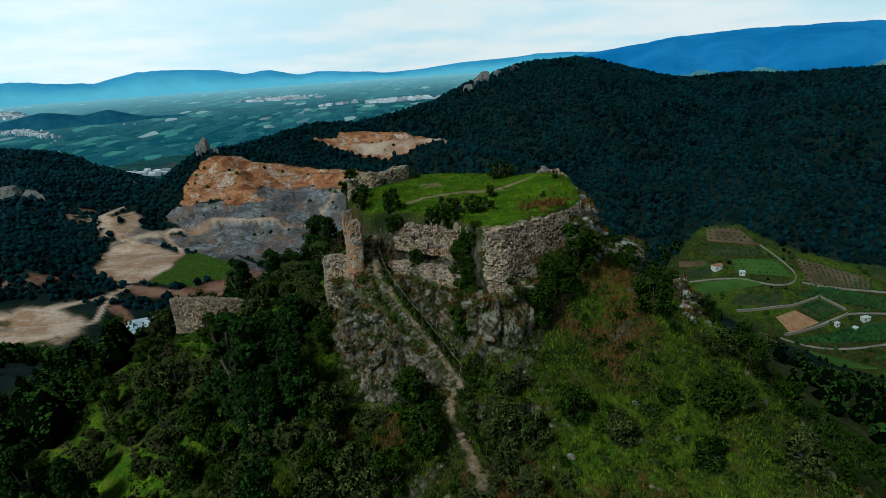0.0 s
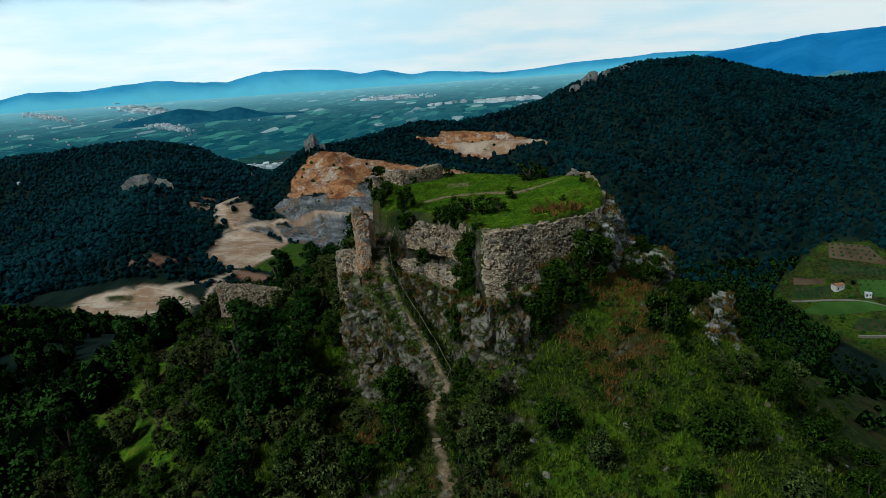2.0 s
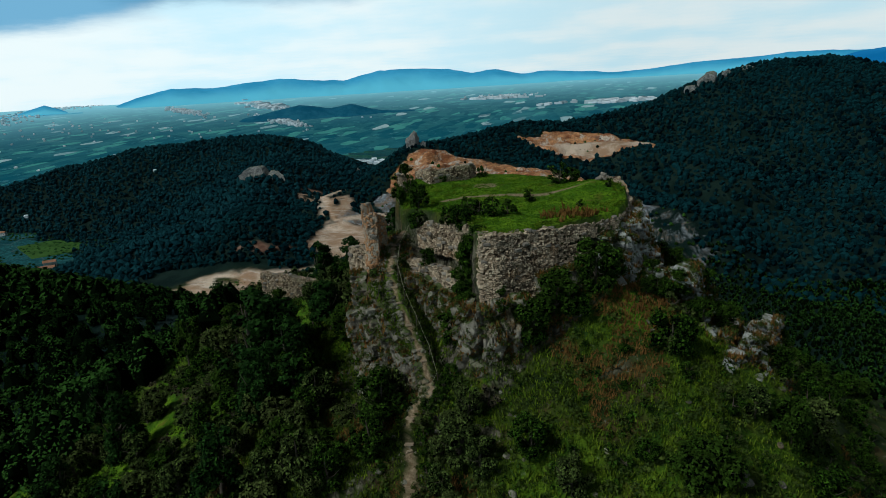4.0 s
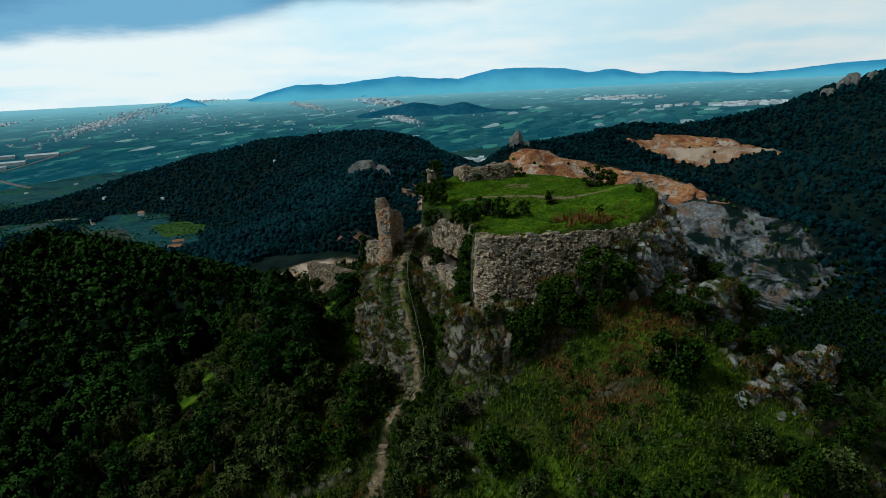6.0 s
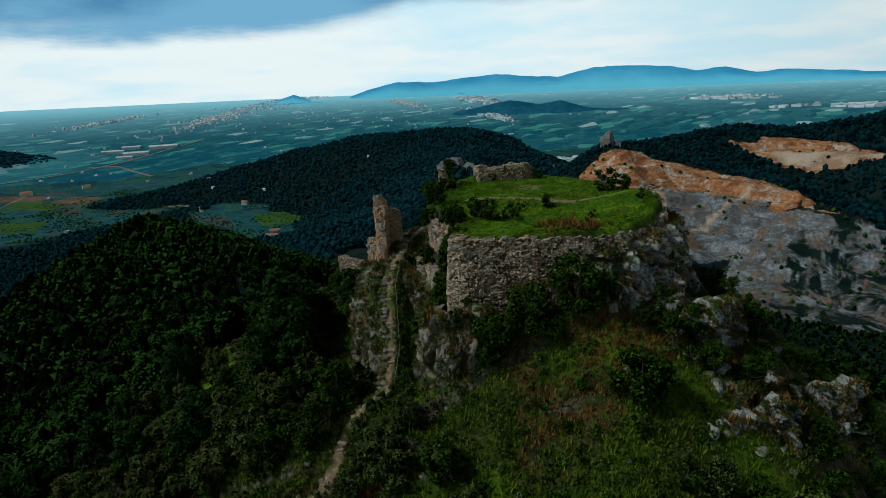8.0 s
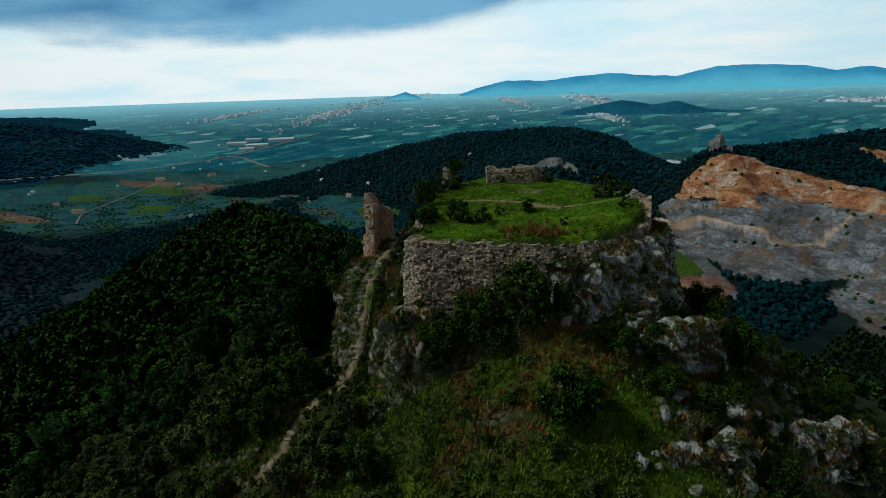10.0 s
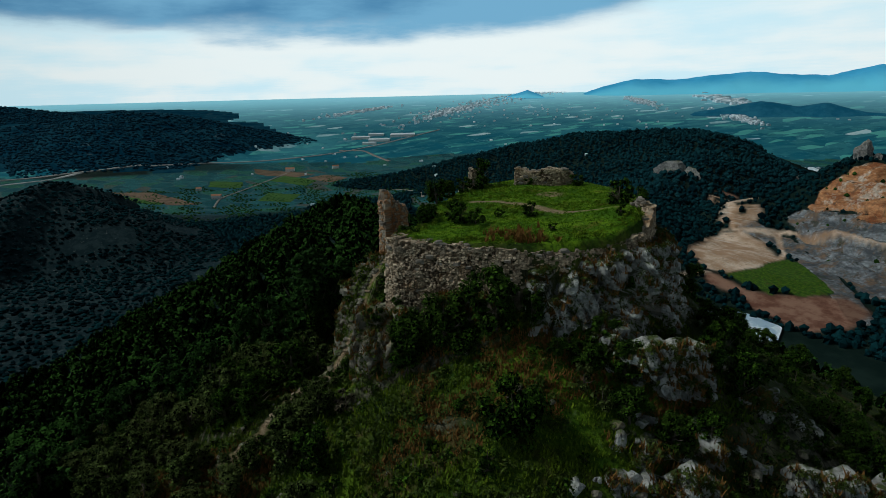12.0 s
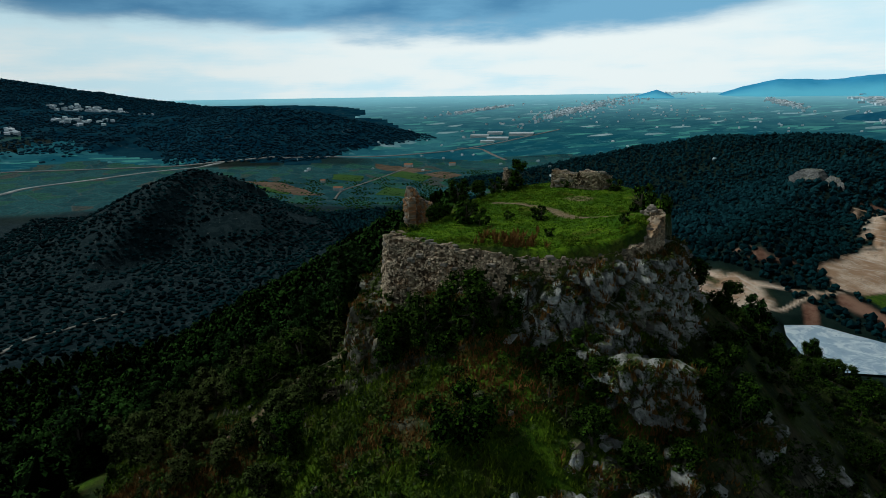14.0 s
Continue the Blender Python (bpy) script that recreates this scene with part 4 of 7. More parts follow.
def stone_mesh(seed, size=(0.5, 0.36, 0.26)):
    rnd = random.Random(seed)
    bm = bmesh.new()
    bmesh.ops.create_cube(bm, size=1.0)
    bmesh.ops.bevel(bm, geom=bm.edges[:], offset=0.16, segments=1, affect="EDGES")
    for v in bm.verts:
        v.co = Vector((v.co.x * size[0] * rnd.uniform(0.82, 1.15), v.co.y * size[1] * rnd.uniform(0.82, 1.15), v.co.z * size[2] * rnd.uniform(0.8, 1.15)))
    me = bpy.data.meshes.new("stone")
    bm.to_mesh(me)
    bm.free()
    me.materials.append(M_STONE)
    return me


STONES = [stone_mesh(i) for i in range(6)]


def crown_stones(wall, shape, thick, count, seed):
    """Single stones that lie loose along the broken top of a wall."""
    px, py, top_, nx, ny, u = shape
    rnd = random.Random(seed)
    for _ in range(count):
        i = rnd.randrange(2, len(px) - 2)
        w = rnd.uniform(0.08, thick - 0.08)
        s = new("stone", rnd.choice(STONES))
        s.parent = wall
        k = rnd.uniform(0.7, 1.35)
        s.matrix_basis = pose(px[i] - nx[i] * w, py[i] - ny[i] * w, top_[i] - 0.02, rnd.uniform(-14, 14), rnd.uniform(-14, 14), rnd.uniform(0, 180)) @ Matrix.Diagonal((k, k, k, 1))


def face_stones(wall, shape, foot, count, seed, height_=5.0):
    """Larger stones that stand proud of the outer face."""
    px, py, top_, nx, ny, u = shape
    rnd = random.Random(seed)
    for _ in range(count):
        i = rnd.randrange(2, len(px) - 2)
        z = rnd.uniform(max(foot, top_[i] - height_), top_[i] - 0.3)
        s = new("stone", rnd.choice(STONES))
        s.parent = wall
        k = rnd.uniform(0.8, 1.4)
        turn = math.degrees(math.atan2(ny[i], nx[i])) + 90
        s.matrix_basis = pose(px[i] + nx[i] * 0.02, py[i] + ny[i] * 0.02, z, rnd.uniform(-6, 6), rnd.uniform(-6, 6), turn) @ Matrix.Diagonal((k, k, k, 1))


WALLS = []


def wall(name, line, tops, thick, foot, label, loose, proud_stones, seed, material=None, **more):
    ob, shape = ruin_wall(name, line, tops, thick, foot, material or M_WALL, label, seed, **more)
    low = foot if isinstance(foot, (int, float)) else foot[0][1]
    WALLS.append((ob, shape, thick, loose, proud_stones, low, seed))
    return ob


# the keep corner: a stub of wall into the recess, the corner, and the long south-east rampart
wall("rampart_wall", [(2.6, 64.6), (4.9, 60.7), (6.4, 60.9), (8.6, 62.9), (12.2, 66.0), (14.6, 68.4)],
     [(0, 43.1), (0.22, 43.4), (0.36, 43.6), (0.55, 43.15), (0.75, 43.0), (1, 43.1)], 1.2, [(0, 35.5), (0.3, 35.0), (0.5, 35.0), (0.75, 36.0), (1, 37.0)],
     "tall rubble-stone rampart with a broken top, under the grassy plateau", 14, 36, 2.0, batter=0.05)
wall("east_rampart", [(14.4, 68.2), (16.9, 71.6), (17.9, 75.4), (18.0, 79.0), (16.4, 82.2), (14.6, 83.4)],
     [(0, 43.1), (0.2, 42.9), (0.45, 43.2), (0.7, 44.0), (0.88, 45.7), (1, 45.9)], 1.1, [(0, 37.5), (0.3, 37.5), (0.6, 37.0), (0.8, 36.5), (1, 37)],
     "crumbling low rubble rampart on the rocks of the plateau's edge", 20, 24, 5.0, worn=0.6)
# tower stub with its smooth outer face
wall("tower_wall", [(-10.4, 70.4), (-11.3, 68.6), (-11.2, 67.2), (-10.3, 66.6), (-9.3, 66.9)],
     [(0, 42.6), (0.3, 43.6), (0.42, 44.6), (0.62, 45.0), (0.7, 43.8), (1, 43.6)], 1.0, [(0, 36.5), (0.5, 35.2), (1, 36.0)],
     "tall leaning remnant of a tower wall, pale outer face and torn masonry inside", 12, 6, 7.0, M_TOWER, worn=0.7, row=0.3)
wall("tower_stub", [(-12.0, 81.6), (-12.3, 80.2), (-11.3, 79.6)], [(0, 43.8), (0.4, 46.4), (0.7, 46.0), (1, 44.0)], 0.9, 40.0,
     "narrow standing stub of a ruined wall above bushes", 8, 4, 9.0)
wall("hall_wall", [(-13.4, 89.6), (-9.4, 85.4), (-4.7, 89.4), (-4.3, 90.8)], [(0, 45.2), (0.35, 46.2), (0.44, 46.1), (0.62, 45.8), (0.7, 46.2), (0.92, 46.4), (1, 45.8)], 1.0, 42.4,
     "roofless ruin of a hall, two rubble walls meeting at a corner", 28, 14, 11.0, worn=0.35)
# walls inside the recess
wall("upper_terrace_wall", [(-5.8, 70.4), (-3.6, 68.8), (-0.4, 67.4), (2.2, 65.4)], [(0, 41.6), (0.15, 42.7), (0.4, 42.3), (0.55, 43.0), (0.8, 42.2), (1, 42.9)], 0.8, [(0, 39.2), (1, 38.6)],
     "broken terrace wall of pale rubble in the recess", 26, 12, 13.0, worn=1.1)
wall("lower_terrace_wall", [(-7.0, 69.2), (-3.6, 66.7), (0.6, 64.2), (2.8, 62.6)], [(0, 38.0), (0.3, 38.5), (0.7, 38.4), (1, 38.2)], 0.9, [(0, 35.8), (1, 35.0)],
     "low terrace wall of rubble below the recess", 16, 14, 17.0, worn=0.4)
wall("outer_bailey_wall", [(-43.0, 89.6), (-42.6, 88.0), (-38.0, 87.6), (-33.6, 88.2), (-30.6, 90.0)], [(0, 28.0), (0.15, 28.4), (0.5, 28.2), (0.8, 27.6), (1, 26.4)], 1.1, [(0, 22.5), (1, 23.0)],
     "isolated stretch of rubble wall among trees on the slope", 16, 20, 19.0)
wall("buttress_wall", [(-14.6, 70.4), (-14.2, 68.6), (-12.4, 68.0), (-11.0, 67.4)], [(0, 38.6), (0.4, 39.4), (1, 39.6)], 1.0, 32.5,
     "rubble buttress wall below the tower remnant", 8, 10, 23.0)

# ---- rocks ----
def rock_object(name, at, size, seed, label, material=None, detail=4, cuts=34, yaw=0.0, tilt=0.0):
    """A limestone outcrop: a body trimmed by fracture planes, then broken up at smaller scales."""
    rnd = random.Random(seed)
    bm = bmesh.new()
    bmesh.ops.create_icosphere(bm, subdivisions=detail, radius=1.0)
    planes = []
    for _ in range(cuts):
        d = Vector((rnd.gauss(0, 1), rnd.gauss(0, 1), rnd.gauss(0, 0.55))).normalized()
        planes.append((d, rnd.uniform(0.58, 0.92)))
    shift = Vector((rnd.uniform(-50, 50), rnd.uniform(-50, 50), rnd.uniform(-50, 50)))
    big = max(size)
    for v in bm.verts:
        p = v.co.copy()
        for d, r in planes:
            over = p.dot(d) - r
            if over > 0:
                p -= d * over * 0.92
        q = Vector((p.x * size[0], p.y * size[1], p.z * size[2]))
        n = q.normalized()
        w = noise.turbulence(q * (1.5 / big) + shift, 3, False) - 0.5
        cell = noise.cell(Vector((q.x * 0.55, q.y * 0.55, q.z * 0.28)) + shift)
        fine = noise.fractal(q * 0.9 + shift, 0.9, 2.1, 4)
        q += n * (0.14 * big * w + min(0.6, 0.11 * big) * cell + min(0.35, 0.07 * big) * fine)
        v.co = q
    me = bpy.data.meshes.new(name)
    bm.to_mesh(me)
    bm.free()
    me.materials.append(material or M_ROCK)
    ob = new(name, me)
    ob.matrix_basis = pose(*at, tilt, 0, yaw)
    return tagged(ob, label, "rock")


LEDGES = []


def cliff(name, line, tops, bottoms, batter, label, seed, cell=0.13, rough=1.0, material=None, ragged=0.0):
    """A craggy rock face under a rim: blocks, ledges and clefts, its foot buried in the slope and its head under the rim."""
    pts = np.array(line, float)
    run_ = np.concatenate([[0], np.cumsum(np.hypot(*np.diff(pts, axis=0).T))])
    n = int(run_[-1] / cell)
    u = np.linspace(0, run_[-1], n)
    x, y = np.interp(u, run_, pts[:, 0]), np.interp(u, run_, pts[:, 1])
    for _ in range(int(0.8 / cell)):
        x[1:-1], y[1:-1] = (x[:-2] + x[2:] + 2 * x[1:-1]) / 4, (y[:-2] + y[2:] + 2 * y[1:-1]) / 4
    tx, ty = np.gradient(x), np.gradient(y)
    tl = np.hypot(tx, ty)
    nx, ny = ty / tl, -tx / tl
    top_ = np.interp(u / run_[-1], *zip(*tops)) + 0.5 * fbm(u, u * 0, 1.8, 3, seed) + ragged * (fbm(u, u * 0, 4.0, 3, seed + 9) - 0.35)
    low = np.interp(u / run_[-1], *zip(*bottoms))
    m = int(np.max(top_ - low) / cell) + 8
    f = np.linspace(-0.16, 1, m)
    F, U = np.meshgrid(f, u, indexing="xy")
    T, L = np.broadcast_to(top_[:, None], F.shape), np.broadcast_to(low[:, None], F.shape)
    lip = np.clip(-F / 0.16, 0, 1)
    G = np.clip(F, 0, 1)
    Z = T + (L - T) * G + 0.25 * lip
    out_ = batter * (T - Z) * 0.9 - 1.5 * lip
    wu, wz = 0.9 * fbm(U, Z, 1.7, 3, seed + 21), 1.2 * fbm(U, Z, 2.1, 3, seed + 22)
    p = np.stack([U + wu, (Z + wz) * 0.52, U * 0.13 + Z * 0.21], -1).reshape(-1, 3)
    b1 = cellular(p / 2.3, seed)
    b2 = cellular(p / 0.85 + 7, seed + 1)
    b3 = cellular(p / 0.40 + 13, seed + 2)
    shape_ = lambda v: v.reshape(F.shape)
    big = shape_(b1[2]) - 0.5
    cleft = step(shape_(b1[1] - b1[0]), 0.0, 0.16)
    small = shape_(b2[2]) - 0.5
    crack = step(shape_(b2[1] - b2[0]), 0.0, 0.18)
    wave = fbm(U, Z, 3.2, 4, seed + 2)
    taper = step(np.minimum(U, run_[-1] - U), 0.0, 1.6)
    chip = shape_(b3[2]) - 0.5
    push = rough * (0.8 * big + 0.9 * (cleft - 1) + 0.42 * small + 0.32 * (crack - 1) + 0.22 * chip + 0.55 * wave + 0.18 * fbm(U, Z, 0.6, 3, seed + 5)) * (1 - lip)
    off = (out_ + push) * taper - 1.2 * (1 - taper)
    X, Y = x[:, None] + nx[:, None] * off, y[:, None] + ny[:, None] * off
    Z = Z + 0.18 * rough * small * (1 - lip)
    ob = link_mesh(name, np.stack([X, Y, Z], -1).reshape(-1, 3), grid_faces(*F.shape), material or M_ROCK, smooth=False)
    LEDGES.append(np.stack([X, Y, Z], -1)[3:-3, 4:-6])
    return tagged(ob, label, "cliff")


CLIFF = "weathered grey limestone cliff under the castle walls"
cliff("cliff", [(2.2, 62.6), (2.6, 59.2), (4.2, 57.6), (6.6, 57.4), (8.8, 58.8), (10.0, 61.2)], [(0, 36.5), (0.25, 36.2), (0.5, 37.0), (0.8, 37.2), (1, 37.5)], [(0, 30.5), (0.3, 29.0), (0.6, 29.4), (1, 32.5)], 0.10, CLIFF, 3, rough=1.0)
cliff("cliff", [(-12.8, 72.0), (-12.8, 67.4), (-11.6, 64.0), (-9.2, 61.4), (-6.4, 60.0), (-4.0, 58.6), (-2.2, 57.2)], [(0, 36.5), (0.3, 36.8), (0.5, 35.6), (0.7, 34.2), (0.85, 32.0), (1, 30.4)], [(0, 30.0), (0.35, 26.5), (0.6, 25.0), (0.8, 25.4), (1, 27.2)], 0.14, "weathered grey limestone bastion below the stepped path", 4, rough=1.1)
cliff("cliff", [(-6.6, 67.2), (-3.4, 64.8), (0.2, 62.6), (2.4, 61.4)], [(0, 36.8), (0.5, 36.6), (1, 36.0)], [(0, 34.0), (0.5, 31.5), (1, 30.2)], 0.08, "dark limestone face inside the recess", 5, rough=0.8)
cliff("cliff", [(9.4, 62.4), (12.8, 65.0), (15.6, 67.4)], [(0, 38.6), (1, 39.4)], [(0, 33.4), (0.5, 35.0), (1, 36.4)], 0.12, "grey limestone ledge under the rampart", 6, rough=0.7)
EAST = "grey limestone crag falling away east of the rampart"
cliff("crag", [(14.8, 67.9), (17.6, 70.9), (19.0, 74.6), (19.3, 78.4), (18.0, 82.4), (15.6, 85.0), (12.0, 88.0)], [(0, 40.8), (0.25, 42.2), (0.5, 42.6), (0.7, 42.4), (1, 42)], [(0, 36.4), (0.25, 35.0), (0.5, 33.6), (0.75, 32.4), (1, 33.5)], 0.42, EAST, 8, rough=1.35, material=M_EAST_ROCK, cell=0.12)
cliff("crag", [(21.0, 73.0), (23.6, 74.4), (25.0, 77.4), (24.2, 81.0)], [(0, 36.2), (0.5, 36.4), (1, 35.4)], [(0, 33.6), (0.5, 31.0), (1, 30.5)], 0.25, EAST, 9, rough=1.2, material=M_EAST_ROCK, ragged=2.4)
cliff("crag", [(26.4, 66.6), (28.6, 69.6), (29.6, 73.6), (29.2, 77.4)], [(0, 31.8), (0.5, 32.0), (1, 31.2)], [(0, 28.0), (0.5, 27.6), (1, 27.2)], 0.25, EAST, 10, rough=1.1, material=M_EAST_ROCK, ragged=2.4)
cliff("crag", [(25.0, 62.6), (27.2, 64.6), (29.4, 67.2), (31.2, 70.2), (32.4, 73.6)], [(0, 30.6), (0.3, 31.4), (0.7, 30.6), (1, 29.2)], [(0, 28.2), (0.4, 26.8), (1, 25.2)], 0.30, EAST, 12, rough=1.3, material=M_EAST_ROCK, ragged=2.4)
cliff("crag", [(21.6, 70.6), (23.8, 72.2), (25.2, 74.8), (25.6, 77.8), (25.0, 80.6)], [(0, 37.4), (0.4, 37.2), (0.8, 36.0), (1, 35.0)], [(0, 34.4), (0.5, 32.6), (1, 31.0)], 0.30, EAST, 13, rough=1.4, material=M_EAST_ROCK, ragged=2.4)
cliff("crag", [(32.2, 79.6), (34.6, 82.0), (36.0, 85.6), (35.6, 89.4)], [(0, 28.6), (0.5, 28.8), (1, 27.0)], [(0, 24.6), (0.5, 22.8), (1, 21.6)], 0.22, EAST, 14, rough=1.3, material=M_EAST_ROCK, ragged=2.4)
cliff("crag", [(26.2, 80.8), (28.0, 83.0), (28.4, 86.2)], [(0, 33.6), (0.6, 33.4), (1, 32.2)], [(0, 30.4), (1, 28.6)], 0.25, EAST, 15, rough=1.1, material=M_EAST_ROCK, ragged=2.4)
rnd = random.Random(78)
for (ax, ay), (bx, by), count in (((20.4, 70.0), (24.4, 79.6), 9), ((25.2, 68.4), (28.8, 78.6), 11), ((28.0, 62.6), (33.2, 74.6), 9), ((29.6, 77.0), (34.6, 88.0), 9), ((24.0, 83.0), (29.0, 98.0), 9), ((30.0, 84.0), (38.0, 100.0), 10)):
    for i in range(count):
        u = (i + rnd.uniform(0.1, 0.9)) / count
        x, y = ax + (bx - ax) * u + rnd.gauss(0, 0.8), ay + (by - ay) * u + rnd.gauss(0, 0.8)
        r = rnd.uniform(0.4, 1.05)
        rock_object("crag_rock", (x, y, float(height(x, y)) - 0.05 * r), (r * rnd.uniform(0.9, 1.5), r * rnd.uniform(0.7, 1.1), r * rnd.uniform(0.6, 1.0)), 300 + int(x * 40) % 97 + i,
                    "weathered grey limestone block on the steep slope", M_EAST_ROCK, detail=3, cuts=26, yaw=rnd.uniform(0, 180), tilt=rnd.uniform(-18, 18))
rnd = random.Random(77)
for i in range(70):
    x, y = rnd.uniform(-2, 40), rnd.uniform(44, 86)
    if outside(np.array(x), np.array(y)) < 3 or along(np.array(x), np.array(y), STAIRS)[0] < 1.6:
        continue
    s = rnd.uniform(0.18, 0.5) * (1.6 if x > 24 else 1.0)
    rock_object("boulder", (x, y, float(height(x, y)) + 0.1 * s), (s * rnd.uniform(0.8, 1.5), s, s * rnd.uniform(0.5, 0.9)), 200 + i, "pale limestone boulder lying in the grass", detail=2, cuts=14, yaw=rnd.uniform(0, 180))

# ---- plants ----
def leaf_cloud(rng, centres, radii, per, leaf, squash=0.85, up=0.35):
    """Leaves as small separate triangles on the skins of many clumps."""
    out_v = []
    for c, r in zip(centres, radii):
        n = max(6, int(per * (r / np.mean(radii)) ** 2))
        d = rng.normal(size=(n, 3))
        d[:, 2] += up
        d /= np.linalg.norm(d, axis=1)[:, None]
        p = c + d * (r * rng.uniform(0.6, 1.12, n))[:, None] * np.array([1, 1, squash])
        nrm = d + rng.normal(scale=0.5, size=(n, 3)) + (0, 0, 0.3)
        nrm /= np.linalg.norm(nrm, axis=1)[:, None]
        a = np.cross(nrm, rng.normal(size=(n, 3)))
        a /= np.linalg.norm(a, axis=1)[:, None] + 1e-9
        b = np.cross(nrm, a)
        s = (leaf * rng.uniform(0.6, 1.4, n))[:, None]
        a, b = a * s * 0.62, b * s * rng.uniform(0.36, 0.62, n)[:, None]
        out_v.append(np.stack([p - a, p + a * 0.7 + b, p + a * 0.7 - b], 1))
    v = np.concatenate(out_v).reshape(-1, 3)
    return v, np.arange(len(v)).reshape(-1, 3)


def lump_mesh(n, levels):
    """Faces of a low-sided lump: rings of n points and a tip."""
    f = []
    for r in range(levels - 1):
        for i in range(n):
            a, b, c, d = r * n + i, r * n + (i + 1) % n, (r + 1) * n + (i + 1) % n, (r + 1) * n + i
            f += [(a, b, c), (a, c, d)]
    return np.array(f + [((levels - 1) * n + i, (levels - 1) * n + (i + 1) % n, levels * n) for i in range(n)])


def lump(rng, n, levels, jitter=0.25):
    rows = []
    for zz, rr_ in levels:
        g = np.arange(n) * 2 * np.pi / n + rng.uniform(0, 1)
        r = rr_ * rng.uniform(1 - jitter, 1 + jitter, n)
        rows.append(np.stack([r * np.cos(g), r * np.sin(g), zz + rng.uniform(-0.08, 0.08, n)], 1))
    return np.concatenate(rows + [np.array([[0, 0, levels[-1][0] + 0.3]])])


def shade_cores(rng, centres, radii, fill=0.62):
    """Near-black lumps in each clump; the crown's inner shade is put into their colour."""
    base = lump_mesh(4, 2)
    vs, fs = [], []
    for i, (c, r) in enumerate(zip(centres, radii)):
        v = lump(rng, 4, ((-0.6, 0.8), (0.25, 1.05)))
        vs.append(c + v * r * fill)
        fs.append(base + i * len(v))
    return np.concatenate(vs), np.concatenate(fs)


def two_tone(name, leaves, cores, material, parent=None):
    """Leaves over their near-black shade lumps, as one mesh."""
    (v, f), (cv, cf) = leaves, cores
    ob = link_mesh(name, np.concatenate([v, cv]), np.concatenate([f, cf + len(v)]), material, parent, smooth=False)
    ob.data.materials.append(M_CROWN_SHADE)
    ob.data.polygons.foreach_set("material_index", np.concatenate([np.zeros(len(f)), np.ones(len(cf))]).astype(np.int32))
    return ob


def tube(points, radii, sides=6):
    pts = np.array(points, float)
    v, f = [], []
    for i, (p, r) in enumerate(zip(pts, radii)):
        t = pts[min(i + 1, len(pts) - 1)] - pts[max(i - 1, 0)]
        t /= np.linalg.norm(t) + 1e-9
        a = np.cross(t, (0.3, 1, 0.1))
        a /= np.linalg.norm(a)
        b = np.cross(t, a)
        g = np.arange(sides) * 2 * np.pi / sides
        v.append(p + r * (np.cos(g)[:, None] * a + np.sin(g)[:, None] * b))
    v = np.concatenate(v)
    return v, grid_faces(len(pts), sides, True)


def limbs(rng, h, spread, trunk_r, count):
    """A tapered trunk with limbs that reach into the crown."""
    vs, fs, n = [], [], 0
    bend = rng.normal(scale=0.06 * h, size=2)
    base = [(0, 0, -0.4), (bend[0] * 0.3, bend[1] * 0.3, h * 0.25), (bend[0], bend[1], h * 0.62), (bend[0] * 1.3, bend[1] * 1.3, h * 0.9)]
    sets = [(base, [trunk_r * 1.3, trunk_r, trunk_r * 0.6, trunk_r * 0.2])]
    for i in range(count):
        g = rng.uniform(0, 2 * np.pi)
        z0 = h * rng.uniform(0.2, 0.5)
        e = np.array([np.cos(g) * spread * 0.75, np.sin(g) * spread * 0.75, h * rng.uniform(0.5, 0.85)])
        s = np.array([bend[0] * 0.5, bend[1] * 0.5, z0])
        sets.append(([s, s + (e - s) * 0.5 + (0, 0, -0.05 * h), e], [trunk_r * 0.55, trunk_r * 0.35, trunk_r * 0.1]))
    for p, r in sets:
        v, f = tube(p, r)
        vs.append(v), fs.append(f + n)
        n += len(v)
    return np.concatenate(vs), np.concatenate(fs)


def tree_proto(name, label, category, seed, h, spread, clumps, per, leaf, material, low=0.28, shape="round", trunk=0.16):
    rng = np.random.default_rng(seed)
    thing = new(name)
    tagged(thing, label, category, category + "s of the castle hill")
    v, f = limbs(rng, h, spread, trunk, 5)
    link_mesh("trunk", v, f, M_BARK, thing)
    z = rng.uniform(low, 0.97, clumps) * h
    if shape == "cone":
        reach = spread * (1.02 - 0.72 * (z / h) ** 2) * np.sqrt(rng.uniform(0.1, 1, clumps))
    else:
        reach = spread * np.sqrt(np.clip(1 - ((z / h - 0.55) / 0.52) ** 2, 0.05, 1)) * np.sqrt(rng.uniform(0.15, 1, clumps)) * 0.8
    g = rng.uniform(0, 2 * np.pi, clumps)
    lop = 1 + 0.25 * np.cos(g - rng.uniform(0, 6))
    c = np.stack([reach * lop * np.cos(g), reach * lop * np.sin(g), z], 1)
    r = spread * rng.uniform(0.17, 0.36, clumps)
    two_tone("crown", leaf_cloud(rng, c, r, per, leaf), shade_cores(rng, c, r), material, thing)
    return thing


